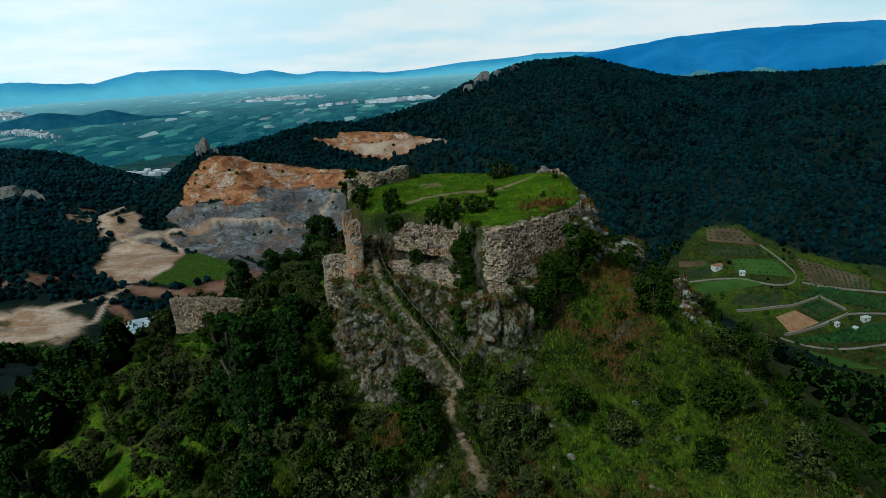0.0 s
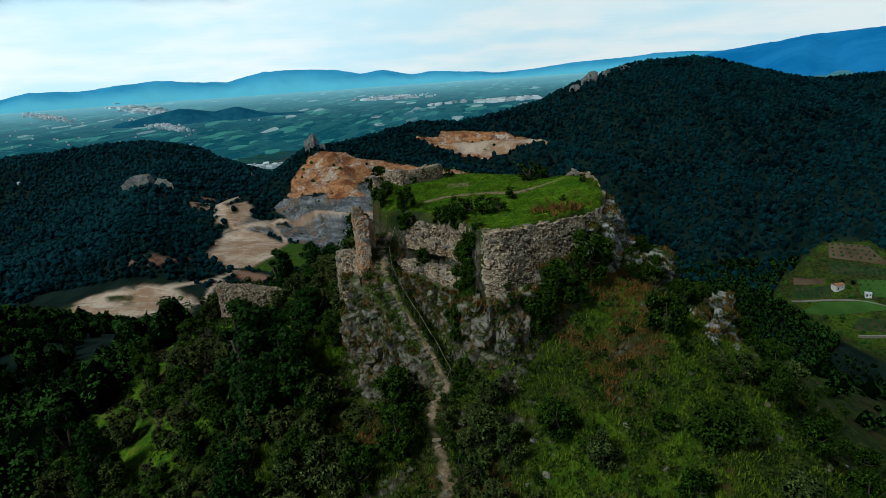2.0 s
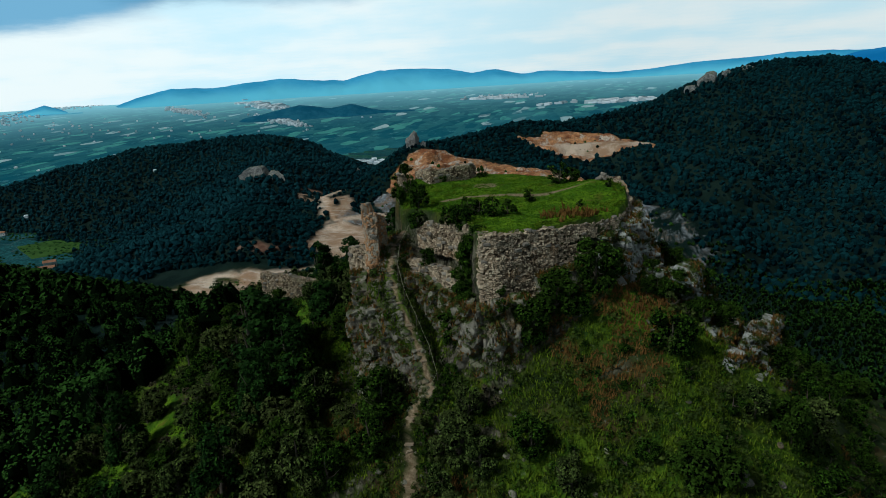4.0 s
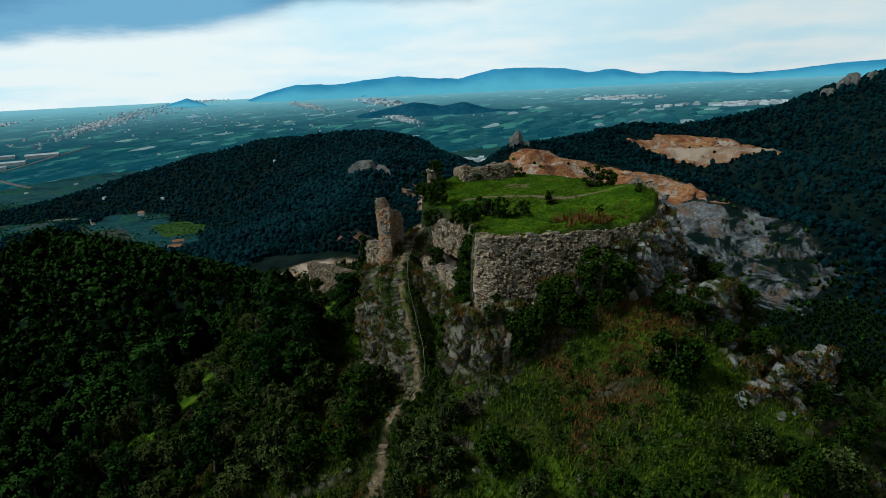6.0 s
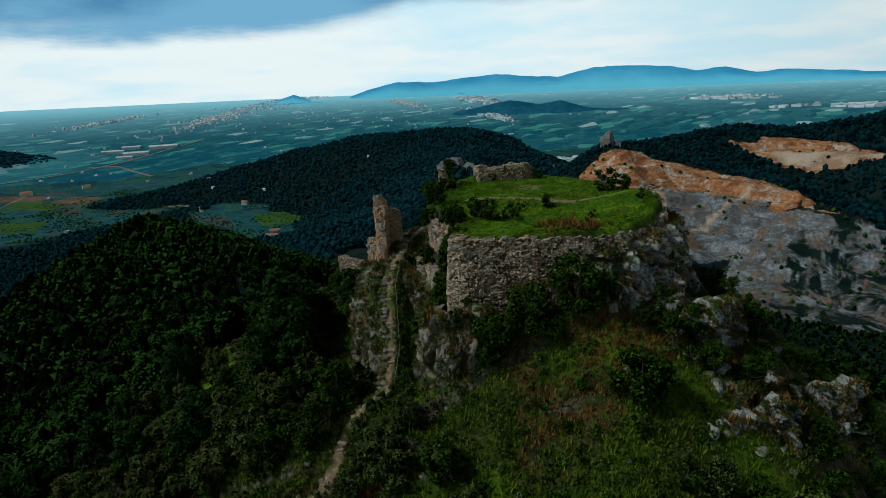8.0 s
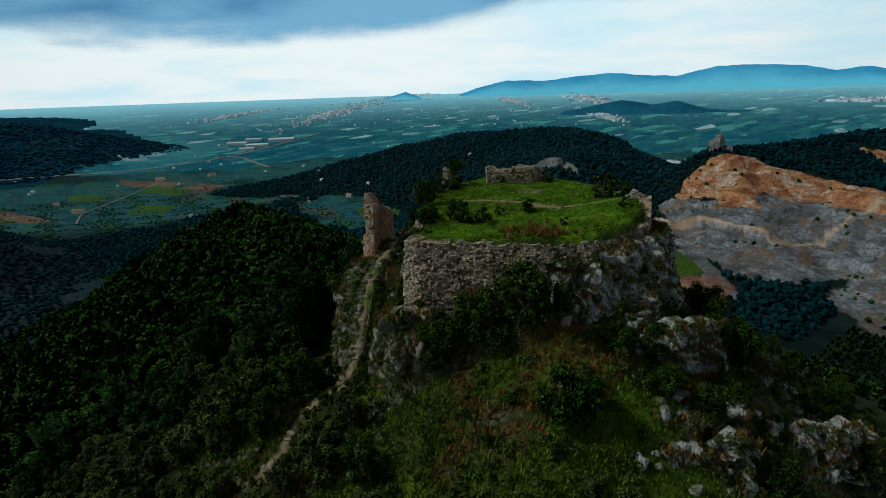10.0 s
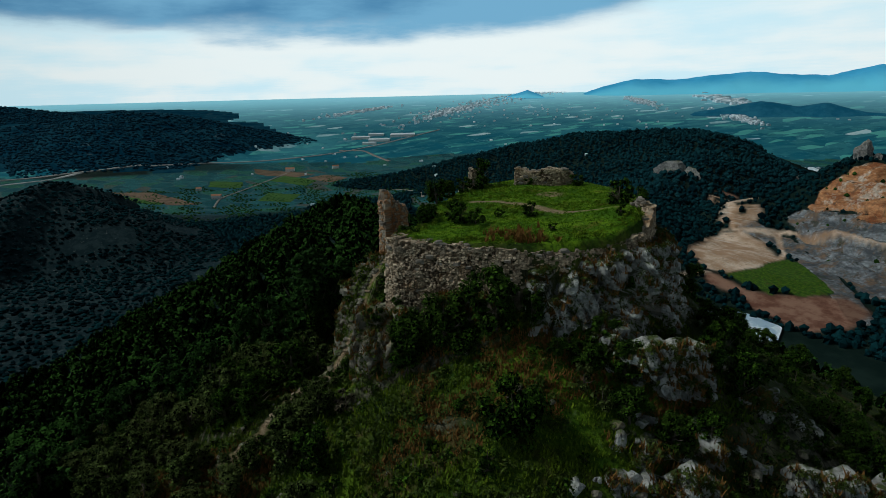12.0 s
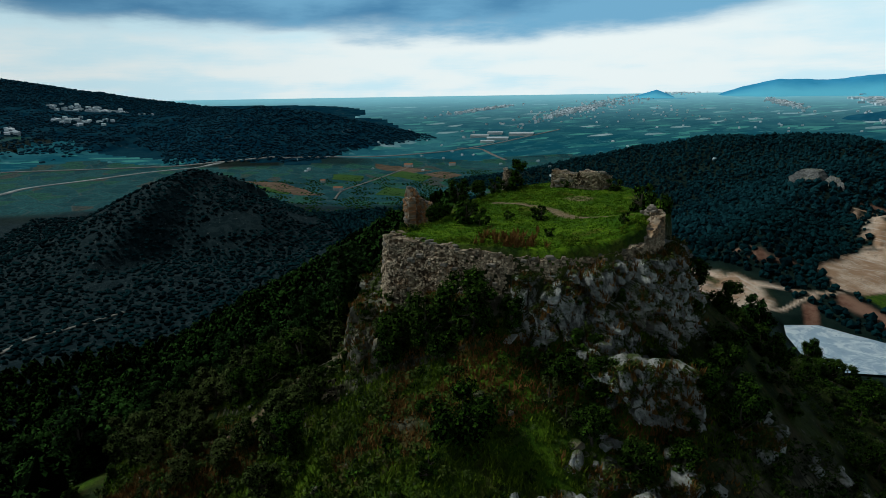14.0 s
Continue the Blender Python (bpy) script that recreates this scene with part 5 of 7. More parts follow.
OAK = "dark evergreen oak with a dense rounded crown on the slope"
OLV = "grey-green wild olive with an open crown on the slope"
PIN = "dark green pine with a ragged crown on the hillside"
SHR = "low dense green shrub growing between stones and grass"
GRY = "low grey-green shrub growing on the stony slope"
BSH = "broad dark evergreen bush spreading low over the slope"
DRY = "leafless grey-brown shrub on the slope"
PROTOS = {
    "oak": [tree_proto("holm_oak", OAK, "tree", 10 + i, 4.6, 2.4, 38, 84, 0.21, M_LEAF, 0.10) for i in range(4)],
    "bush": [tree_proto("evergreen_bush", BSH, "shrub", 20 + i, 2.5, 2.5, 44, 80, 0.19, M_LEAF, 0.02, trunk=0.09) for i in range(3)],
    "olive": [tree_proto("wild_olive", OLV, "tree", 30 + i, 4.0, 2.1, 34, 72, 0.19, M_OLIVE, 0.14) for i in range(4)],
    "pine": [tree_proto("pine_tree", PIN, "tree", 50 + i, 7.0, 2.3, 46, 84, 0.25, M_PINE, 0.16, "cone", 0.2) for i in range(3)],
    "shrub": [tree_proto("shrub", SHR, "shrub", 70 + i, 1.3, 0.85, 15, 42, 0.14, M_LEAF, 0.03, trunk=0.05) for i in range(4)],
    "grey": [tree_proto("shrub", GRY, "shrub", 80 + i, 1.3, 0.85, 15, 40, 0.13, M_OLIVE, 0.03, trunk=0.05) for i in range(3)],
    "dry": [tree_proto("bare_shrub", DRY, "shrub", 90 + i, 2.4, 1.2, 14, 40, 0.12, M_DRY, 0.2, trunk=0.08) for i in range(2)],
}
used = set()
plant_rng = random.Random(5)


def plant(kind, x, y, size, z=None, sink=0.1):
    """A plant of that kind whose crown is about size metres wide, standing on the ground."""
    proto = plant_rng.choice(PROTOS[kind])
    wide = {"oak": 4.9, "bush": 5.2, "olive": 4.3, "pine": 4.4, "shrub": 1.8, "grey": 1.8, "dry": 2.5}[kind]
    k = size / wide
    z = float(height(x, y)) if z is None else z
    m = pose(x, y, z - sink * k, plant_rng.uniform(-5, 5), plant_rng.uniform(-5, 5), plant_rng.uniform(0, 360)) @ Matrix.Diagonal((k * plant_rng.uniform(0.88, 1.12), k, k * plant_rng.uniform(0.85, 1.15), 1))
    if proto.name not in used:
        used.add(proto.name)
        proto.matrix_basis = m
        return proto
    made = copy_thing(proto, m)
    made.matrix_basis = m
    return made


# bushes and small trees that grow on the castle itself
for kind, x, y, size in (("oak", 15.2, 65.6, 5.0), ("oak", 11.6, 62.6, 5.4), ("bush", 13.4, 63.2, 4.4), ("oak", 9.8, 59.6, 3.4), ("oak", 17.0, 68.0, 2.8),
                         ("shrub", -3.2, 68.3, 2.4), ("shrub", 0.2, 67.6, 2.0), ("shrub", -5.5, 69.6, 2.2), ("shrub", 6.7, 75.7, 2.3), ("shrub", 8.6, 85.6, 3.6),
                         ("shrub", 10.2, 86.6, 3.0), ("shrub", -3.4, 90.6, 2.2), ("shrub", 4.6, 73.2, 1.2), ("shrub", 4.0, 68.9, 2.8), ("shrub", 2.2, 69.4, 2.8),
                         ("shrub", 5.4, 70.0, 2.2), ("shrub", 0.6, 70.6, 2.2), ("shrub", -10.2, 80.0, 2.6), ("shrub", -10.6, 78.4, 2.4), ("oak", -6.0, 72.0, 2.8)):
    plant(kind, x, y, size)
for x, y, z, size in ((3.4, 63.2, 41.2, 3.0), (2.9, 63.2, 38.8, 3.2), (2.4, 62.6, 35.0, 3.4), (1.7, 60.8, 31.6, 3.6), (-5.6, 70.4, 41.2, 2.4), (-0.8, 68.2, 42.2, 2.4), (1.2, 67.0, 42.0, 2.6), (-3.4, 66.8, 38.0, 2.2), (2.7, 61.9, 33.6, 3.6), (2.0, 63.6, 36.4, 3.0), (1.6, 65.2, 39.0, 2.4), (3.2, 62.6, 37.6, 2.4)):
    plant("oak", x, y, size, z)
for x, y, z, size in ((6.8, 60.6, 37.6, 1.2), (-9.6, 65.4, 36.8, 1.6), (-7.8, 61.6, 33.8, 1.6), (-10.6, 63.6, 34.6, 1.4), (-12.4, 67.6, 35.8, 1.8), (19.6, 76.0, 39.8, 1.5), (18.4, 81.4, 39.6, 1.8), (20.6, 79.2, 37.0, 1.6), (18.6, 72.8, 39.4, 1.4), (7.4, 58.2, 36.8, 1.5)):
    plant("grey" if x < 0 else "shrub", x, y, size, z)
for kind, x, y, size in (("shrub", -8.0, 86.8, 1.8), ("shrub", 12.8, 73.4, 1.0), ("shrub", 15.4, 79.0, 1.2), ("shrub", 24.0, 58.8, 1.8),
                         ("oak", -4.0, 53.4, 5.6), ("olive", 5.2, 53.0, 3.0), ("olive", 3.6, 50.2, 2.6), ("dry", 6.6, 55.2, 2.6), ("oak", 2.6, 56.8, 2.2),
                         ("bush", 18.6, 60.2, 1.8), ("shrub", 27.6, 57.6, 2.4), ("olive", 29.6, 59.0, 3.0), ("bush", 24.8, 70.6, 3.0),
                         ("oak", 20.2, 67.8, 1.6), ("grey", 7.6, 57.2, 2.2), ("oak", 26.8, 82.0, 3.4), ("oak", 23.4, 83.6, 3.6), ("oak", 20.6, 86.4, 4.0), ("bush", 25.4, 49.8, 6.0), ("oak", 32.7, 58.7, 4.4), ("olive", 34.6, 61.5, 4.6), ("olive", 5.0, 50.2, 4.6), ("olive", 7.4, 49.4, 3.6), ("olive", -4.6, 56.4, 4.4), ("oak", -2.6, 49.0, 4.6),
                         ("oak", 39.9, 54.6, 4.4), ("oak", 34.9, 54.7, 4.0), ("olive", 15.4, 48.2, 3.4), ("olive", 29.7, 43.9, 4.0), ("oak", 22.3, 45.6, 3.6), ("bush", 21.0, 52.0, 2.6), ("oak", 35.5, 47.5, 3.8),
                         ("oak", 9.6, 60.6, 4.8), ("bush", 21.4, 70.4, 4.8), ("bush", 22.8, 62.0, 5.6), ("oak", -29.4, 61.9, 5.4), ("olive", -13, 52.1, 5.0), ("oak", 11.6, 50.8, 3.6),
                         ("olive", 4.6, 47.0, 2.6), ("grey", 3.4, 51.5, 1.8), ("shrub", 2.6, 54.2, 1.8), ("shrub", 1.7, 57.6, 1.4), ("grey", 5.0, 44.2, 2.4), ("grey", 3.2, 48.8, 1.6), ("olive", 6.4, 41.6, 3.0), ("shrub", 22.1, 78.1, 2.2), ("oak", 25.5, 84.0, 3.4), ("oak", 28.5, 75.9, 2.8), ("oak", 25.8, 70.2, 3.2), ("oak", -12.0, 81.6, 3.6), ("oak", -10.2, 76.0, 2.8), ("pine", -24.2, 61.6, 9.4), ("pine", -22.0, 62.5, 7.6), ("pine", -18.5, 60.0, 5.6), ("pine", -26.0, 66.0, 6.4), ("pine", -20.0, 56.0, 5.0)):
    plant(kind, x, y, size)


# low bushes along the stepped path, placed to hide parts of it from the camera
for (ax, ay, _), (bx, by, _) in zip(STAIRS[:-2], STAIRS[1:-1]):
    far_ = math.hypot(bx - ax, by - ay)
    for u in np.arange(0.5, far_, 1.5):
        px, py = ax + (bx - ax) * u / far_, ay + (by - ay) * u / far_
        off = plant_rng.uniform(0.85, 1.2)
        big_ = py < 56
        off += 0.5 * big_
        plant(plant_rng.choice(("shrub", "grey")), px + off * (by - ay) / far_, py - off * (bx - ax) / far_, plant_rng.uniform(1.6, 2.5) if big_ else plant_rng.uniform(1.1, 1.8))


def scatter(x0, x1, y0, y1, gap, seed):
    rng = np.random.default_rng(seed)
    x, y = np.meshgrid(np.arange(x0, x1, gap), np.arange(y0, y1, gap), indexing="ij")
    x = x + np.where(np.arange(y.shape[1]) % 2, gap / 2, 0)[None, :] + rng.uniform(-0.42, 0.42, x.shape) * gap
    y = y + rng.uniform(-0.42, 0.42, y.shape) * gap
    return x.ravel(), y.ravel(), rng


# slopes round the castle
x, y, rng = scatter(-52, 56, 30, 130, 3.6, 3)
sd = outside(x, y)
path_d = along(x, y, STAIRS)[0]
wall_d = along(x, y, [(-43.0, 86.0), (-31, 87.0)])[0]
pick = rng.uniform(0, 1, len(x))
sz = rng.uniform(0, 1, len(x))
patch = fbm(x, y, 14, 3, 31)
west = (x < -13) | ((x < -6) & (y < 57)) | ((y > 97) & (x < -22))
meadow = (x > 7) & (x < 34) & (y < 70) & (y > 38)
for i in range(len(x)):
    if sd[i] < 2.2 or path_d[i] < 1.7 or wall_d[i] < 3.0 or (-13 < x[i] < 9 and 56.5 < y[i] < 70):
        continue
    if west[i]:
        if pick[i] < 0.78 + 0.4 * patch[i]:
            kind = "pine" if sz[i] > 0.8 and patch[i] > -0.1 else ("oak" if pick[i] < 0.2 else "olive")
            plant(kind, x[i], y[i], 2.8 + 3.0 * sz[i] ** 1.5)
        elif pick[i] > 0.9:
            plant("dry", x[i], y[i], 1.6 + 1.4 * sz[i])
    elif meadow[i]:
        if pick[i] < 0.24 + 0.5 * patch[i]:
            plant("shrub" if sz[i] < 0.6 else "grey", x[i], y[i], 0.9 + 1.6 * sz[i])
    elif x[i] >= 34 or y[i] > 70:
        if pick[i] < 0.62 + 0.4 * patch[i]:
            plant("oak" if sz[i] > 0.72 else ("grey" if sz[i] < 0.3 else "shrub"), x[i], y[i], 1.3 + 2.6 * sz[i])
    elif pick[i] < 0.75 + 0.4 * patch[i]:
        plant("olive" if sz[i] > 0.62 else ("shrub" if sz[i] > 0.3 else "grey"), x[i], y[i], 1.3 + 2.2 * sz[i])
for kind in PROTOS.values():
    for o in kind:
        if o.name not in used:
            for c_ in list(o.children):
                bpy.data.objects.remove(c_)
            bpy.data.objects.remove(o)


# ---- undergrowth and grass: uncounted ----
def tufts(name, x, y, tall, spread, blades, material, label, rng, category="grass"):
    n = len(x)
    g = rng.uniform(0, 2 * np.pi, (n, blades))
    lean = rng.uniform(0.1, 0.9, (n, blades))
    h = tall[:, None] * rng.uniform(0.6, 1.2, (n, blades))
    ox, oy = rng.normal(scale=0.4, size=(2, n, blades)) * spread[:, None]
    z = height(x, y)[:, None] - 0.03
    w = 0.10 * h + 0.03
    bx, by = x[:, None] + ox, y[:, None] + oy
    dx, dy = np.cos(g), np.sin(g)
    a = np.stack([bx - dy * w, by + dx * w, z + 0 * bx], -1)
    b = np.stack([bx + dy * w, by - dx * w, z + 0 * bx], -1)
    c = np.stack([bx + dx * h * lean, by + dy * h * lean, z + h], -1)
    v = np.stack([a, b, c], 2).reshape(-1, 3)
    return tagged(link_mesh(name, v, np.arange(len(v)).reshape(-1, 3), material, smooth=False), label, category, kind="stuff")


M_GRASS = leaf_material("grass_blades", (0.050, 0.090, 0.006), (0.210, 0.290, 0.016), (0.095, 0.125, 0.009))
M_LAWN = leaf_material("lawn_blades", (0.045, 0.105, 0.004), (0.185, 0.310, 0.011), (0.075, 0.130, 0.006))
M_STRAW = leaf_material("dry_grass", (0.120, 0.060, 0.016), (0.320, 0.170, 0.050), (0.17, 0.085, 0.024))
M_HERB = leaf_material("low_herbs", (0.020, 0.040, 0.007), (0.110, 0.145, 0.024), (0.060, 0.075, 0.016))
grng = np.random.default_rng(17)
x, y = grng.uniform(-14, 19, 16000), grng.uniform(60, 94, 16000)
ok = (outside(x, y) < -0.1) & (along(x, y, TRAIL_TOP)[0] > 0.5)
x, y = x[ok], y[ok]
tufts("plateau_grass", x, y, 0.08 + 0.10 * grng.uniform(0, 1, len(x)), np.full(len(x), 0.3), 5, M_LAWN, "lush green grass on the castle plateau", grng)
x, y = grng.uniform(-22, 40, 56000), grng.uniform(34, 82, 56000)
dry = fbm(x, y, 7, 3, 51) > 0.18
ok = (outside(x, y) > 1.5) & (along(x, y, STAIRS)[0] > 0.7) & ((x < 28) | (grng.uniform(0, 1, len(x)) < 0.35))
for m, name, mat, label in ((ok & ~dry, "slope_grass", M_GRASS, "rough green grass on the slope"), (ok & dry, "slope_straw", M_STRAW, "dry brown grass between the shrubs")):
    n_ = int(m.sum())
    tufts(name, x[m], y[m], 0.22 + 0.35 * grng.uniform(0, 1, n_) ** 2, np.full(n_, 0.35), 4, mat, label, grng)
x, y = grng.normal(13.2, 1.7, 110), grng.normal(69.6, 1.2, 110)
ok = outside(x, y) < -0.2
tufts("rim_straw", x[ok], y[ok], 0.4 + 0.4 * grng.uniform(0, 1, int(ok.sum())), np.full(int(ok.sum()), 0.2), 6, M_STRAW, "tall dry grass along the rampart's edge", grng)


def herbs(name, x, y, size, material, label, rng, leaves=54, leaf=0.15):
    """Low cushions of leaves."""
    temp = np.stack([leaf_cloud(rng, np.array([[0, 0, 0.25], [0.2, 0.1, 0.15], [-0.2, 0.05, 0.2]]), np.array([0.35, 0.3, 0.3]), leaves / 3, leaf)[0][:3 * 42] for _ in range(8)])
    k = rng.integers(0, len(temp), len(x))
    g = rng.uniform(0, 2 * np.pi, len(x))
    v = temp[k]
    cx, sx = np.cos(g)[:, None], np.sin(g)[:, None]
    z = height(x, y)
    out_ = np.stack([x[:, None] + (v[:, :, 0] * cx - v[:, :, 1] * sx) * size[:, None], y[:, None] + (v[:, :, 0] * sx + v[:, :, 1] * cx) * size[:, None], z[:, None] - 0.05 + v[:, :, 2] * size[:, None]], -1)
    f = np.arange(len(x) * temp.shape[1]).reshape(-1, 3)
    return tagged(link_mesh(name, out_.reshape(-1, 3), f, material, smooth=False), label, "undergrowth", kind="stuff")


x, y = grng.uniform(-60, 60, 15000), grng.uniform(28, 120, 15000)
lush = fbm(x, y, 10, 3, 53)
ok = (outside(x, y) > 1.2) & (along(x, y, STAIRS)[0] > 0.9) & (lush > -0.25)
half = grng.uniform(0, 1, len(x)) < np.where((x > 7) & (x < 32) & (y > 36) & (y < 70), 0.28, 0.58)
for m, name, mat, label in ((ok & half, "green_undergrowth", M_LEAF, "dark green undergrowth on the hillside"), (ok & ~half, "herb_undergrowth", M_HERB, "yellow-green herbs and low scrub on the hillside")):
    n_ = int(m.sum())
    herbs(name, x[m], y[m], 0.6 + 1.1 * grng.uniform(0, 1, n_) ** 2, mat, label, grng)


sx_, sy_ = np.array(STAIRS)[:, 0], np.array(STAIRS)[:, 1]
t_ = grng.uniform(0, len(STAIRS) - 1.01, 900)
x, y = np.interp(t_, np.arange(len(STAIRS)), sx_) + grng.normal(0, 1.0, 900), np.interp(t_, np.arange(len(STAIRS)), sy_) + grng.normal(0, 0.8, 900)
ok = (along(x, y, STAIRS)[0] > 0.42) & (outside(x, y) > 0.4)
herbs("path_herbs", x[ok], y[ok], 0.35 + 0.6 * grng.uniform(0, 1, int(ok.sum())) ** 2, M_HERB, "green cushions and herbs along the stepped path", grng)
x, y = grng.uniform(-13, 18, 1500), grng.uniform(60, 93, 1500)
ok = (outside(x, y) < -0.3) & (along(x, y, TRAIL_TOP)[0] > 0.6) & (fbm(x, y, 5, 3, 59) > 0.02)
herbs("plateau_clumps", x[ok], y[ok], 0.3 + 0.55 * grng.uniform(0, 1, int(ok.sum())) ** 2, M_GRASS, "darker clumps of weeds in the plateau's grass", grng)


x, y = grng.uniform(2, 19, 2600), grng.uniform(60, 84, 2600)
rim_d = outside(x, y)
ok = (rim_d < -0.05) & (rim_d > -1.5) & (fbm(x, y, 2.5, 3, 63) > -0.25)
herbs("rim_weeds", x[ok], y[ok], 0.3 + 0.5 * grng.uniform(0, 1, int(ok.sum())) ** 2, M_GRASS, "weeds spilling over the head of the rampart", grng)


# tufts and cushions rooted in the clefts of the cliffs
def on_ledges(count, seed):
    rng = np.random.default_rng(seed)
    out_ = []
    for g_ in LEDGES:
        run_x = np.hypot(g_[1:, 1:, 0] - g_[1:, :-1, 0], g_[1:, 1:, 1] - g_[1:, :-1, 1]) > 0.12
        i, j = np.nonzero(run_x)
        n_ = min(len(i), int(count * len(g_) / 60))
        k = rng.choice(len(i), n_, replace=False)
        out_.append(g_[1:, 1:][i[k], j[k]])
    return np.concatenate(out_)


real_height = height
spots = on_ledges(200, 61)
height = lambda x, y: spots[:, 2] if np.shape(x) == (len(spots),) else real_height(x, y)
herbs("cliff_cushions", spots[:, 0], spots[:, 1], 0.5 + 0.7 * grng.uniform(0, 1, len(spots)) ** 2, M_HERB, "green cushions growing in the clefts of the cliff", grng)
spots = on_ledges(220, 62)
tufts("cliff_straw", spots[:, 0], spots[:, 1], 0.3 + 0.4 * grng.uniform(0, 1, len(spots)), np.full(len(spots), 0.25), 6, M_STRAW, "rusty dry grass in the clefts of the cliff", grng)
height = real_height


# ---- woods: many crowns in one mesh ----
def crown_templates(rng, kinds, leaves, leaf):
    """Crowns of leaves over a dark shade lump: points, faces and the material of each face."""
    made = []
    core_f = lump_mesh(5, 3)
    for _ in range(kinds):
        n = 9
        z = rng.uniform(0.18, 0.92, n)
        g = rng.uniform(0, 2 * np.pi, n)
        reach = 0.40 * (1.12 - z) * rng.uniform(0.5, 1.2, n)
        c = np.stack([reach * np.cos(g), reach * np.sin(g), z], 1)
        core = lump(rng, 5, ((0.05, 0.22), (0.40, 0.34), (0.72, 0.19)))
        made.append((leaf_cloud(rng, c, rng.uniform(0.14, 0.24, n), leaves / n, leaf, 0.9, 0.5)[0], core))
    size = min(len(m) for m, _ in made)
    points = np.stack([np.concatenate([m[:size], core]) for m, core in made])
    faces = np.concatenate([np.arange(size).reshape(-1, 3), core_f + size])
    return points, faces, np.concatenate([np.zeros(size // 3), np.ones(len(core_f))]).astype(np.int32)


def dome_templates(rng, kinds, n=6, levels=((0.0, 0.24), (0.30, 0.42), (0.66, 0.30))):
    """Far crowns: uneven lumps."""
    f = lump_mesh(n, len(levels))
    return np.stack([lump(rng, n, levels, 0.35) for _ in range(kinds)]), f, np.zeros(len(f), np.int32)


def wood(name, x, y, tall, wide, rng, material, label, crown, category="woodland"):
    """One mesh of many trees, each a copy of a crown with its own turn, size and lean."""
    if len(x) == 0:
        return None
    temp, base_faces, slots = crown
    v = temp[rng.integers(0, len(temp), len(x))]
    g = rng.uniform(0, 2 * np.pi, len(x))
    cx, sx = np.cos(g)[:, None], np.sin(g)[:, None]
    vx, vy = v[:, :, 0] * cx - v[:, :, 1] * sx, v[:, :, 0] * sx + v[:, :, 1] * cx
    z = height(x, y)
    out_ = np.stack([x[:, None] + vx * wide[:, None], y[:, None] + vy * wide[:, None], z[:, None] - 0.3 + v[:, :, 2] * tall[:, None]], -1)
    faces = (base_faces[None] + (np.arange(len(x)) * temp.shape[1])[:, None, None]).reshape(-1, 3)
    ob = link_mesh(name, out_.reshape(-1, 3), faces, material, smooth=False)
    paint(ob, tree=np.repeat(rng.uniform(0, 1, len(x)), temp.shape[1]))
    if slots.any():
        ob.data.materials.append(M_CROWN_SHADE)
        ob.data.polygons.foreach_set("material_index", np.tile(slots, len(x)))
    return tagged(ob, label, category, kind="stuff")


def wooded(x, y):
    """Where trees grow: not in the quarry, on the fields, or on bare earth."""
    z = height(x, y)
    e = 5.0
    st = np.hypot(height(x + e, y) - height(x - e, y), height(x, y + e) - height(x, y - e)) / (2 * e)
    global steep
    steep = st
    c = covers(x, y, z)
    return (c["sand"] < 0.2) & (c["orange"] + c["grey"] < 0.35) & (c["field"] < 0.4) & (c["red"] < 0.3) & ((c["grass"] < 0.4) | (y < 200)) & (c["vale"] < 0.5), st


# trees along this line are kept small so the camera sees the pond
SIGHT_LINE = [(-190, 385), (-90, 245), (0, 120)]
trng = np.random.default_rng(8)
MID, DOME, LOW = crown_templates(trng, 8, 58, 0.15), dome_templates(trng, 10), dome_templates(trng, 10, 5, ((0.0, 0.32), (0.48, 0.40)))
x, y, rng = scatter(-430, 60, -140, 330, 5.4, 12)
near_d = np.hypot(x - 3, y - 72)
inner = (x > -52) & (x < 56) & (y > 30) & (y < 130)
ok, _ = wooded(x, y)
# trees thinned and shrunk here to open the camera's view past the slope
view_gap = step(x + 0.62 * (y - 130), -130, -90) * step(y, 95, 120)
keep = ok & ~inner & (near_d < 430) & (x < 20 + 0.2 * (y - 70)) & (rng.uniform(0, 1, len(x)) < 0.93 - 0.3 * view_gap)
x, y, view_gap = x[keep], y[keep], view_gap[keep]
s = rng.uniform(0.7, 1.25, len(x)) * (1 - 0.62 * view_gap) * (0.52 + 0.48 * step(along(x, y, SIGHT_LINE)[0], 30, 60))
close = np.hypot(x - 3, y - 72) < 150
FINE = crown_templates(trng, 8, 300, 0.06)
wood("pine_wood_near", x[close], y[close], 6.6 * s[close], 7.4 * s[close], rng, M_FOREST, "dense dark pine wood on the castle's own slope", FINE)
wood("pine_wood_spur", x[~close], y[~close], 7.0 * s[~close], 7.6 * s[~close], rng, M_FOREST, "dense dark pine wood covering the castle spur", MID)
x, y, rng = scatter(30, 330, -40, 420, 5.2, 14)
ok, _ = wooded(x, y)
inner = (x < 56) & (y > 30) & (y < 130)
keep = ok & ~inner & (rng.uniform(0, 1, len(x)) < 0.9)
x, y = x[keep], y[keep]
s = rng.uniform(0.35, 0.95, len(x)) ** 1.2
wood("hillside_scrub", x, y, 4.6 * s, 5.6 * s, rng, M_FOREST, "low green scrub on the steep stony hillside", MID)
x, y, rng = scatter(-60, 330, 130, 570, 4.7, 15)
ok, _ = wooded(x, y)
keep = ok & (x < 30 + 0.6 * (y - 130))
x, y = x[keep], y[keep]
s = rng.uniform(0.38, 0.72, len(x)) + 0.4 * step(np.hypot(x + 180, y - 420), 260, 420)
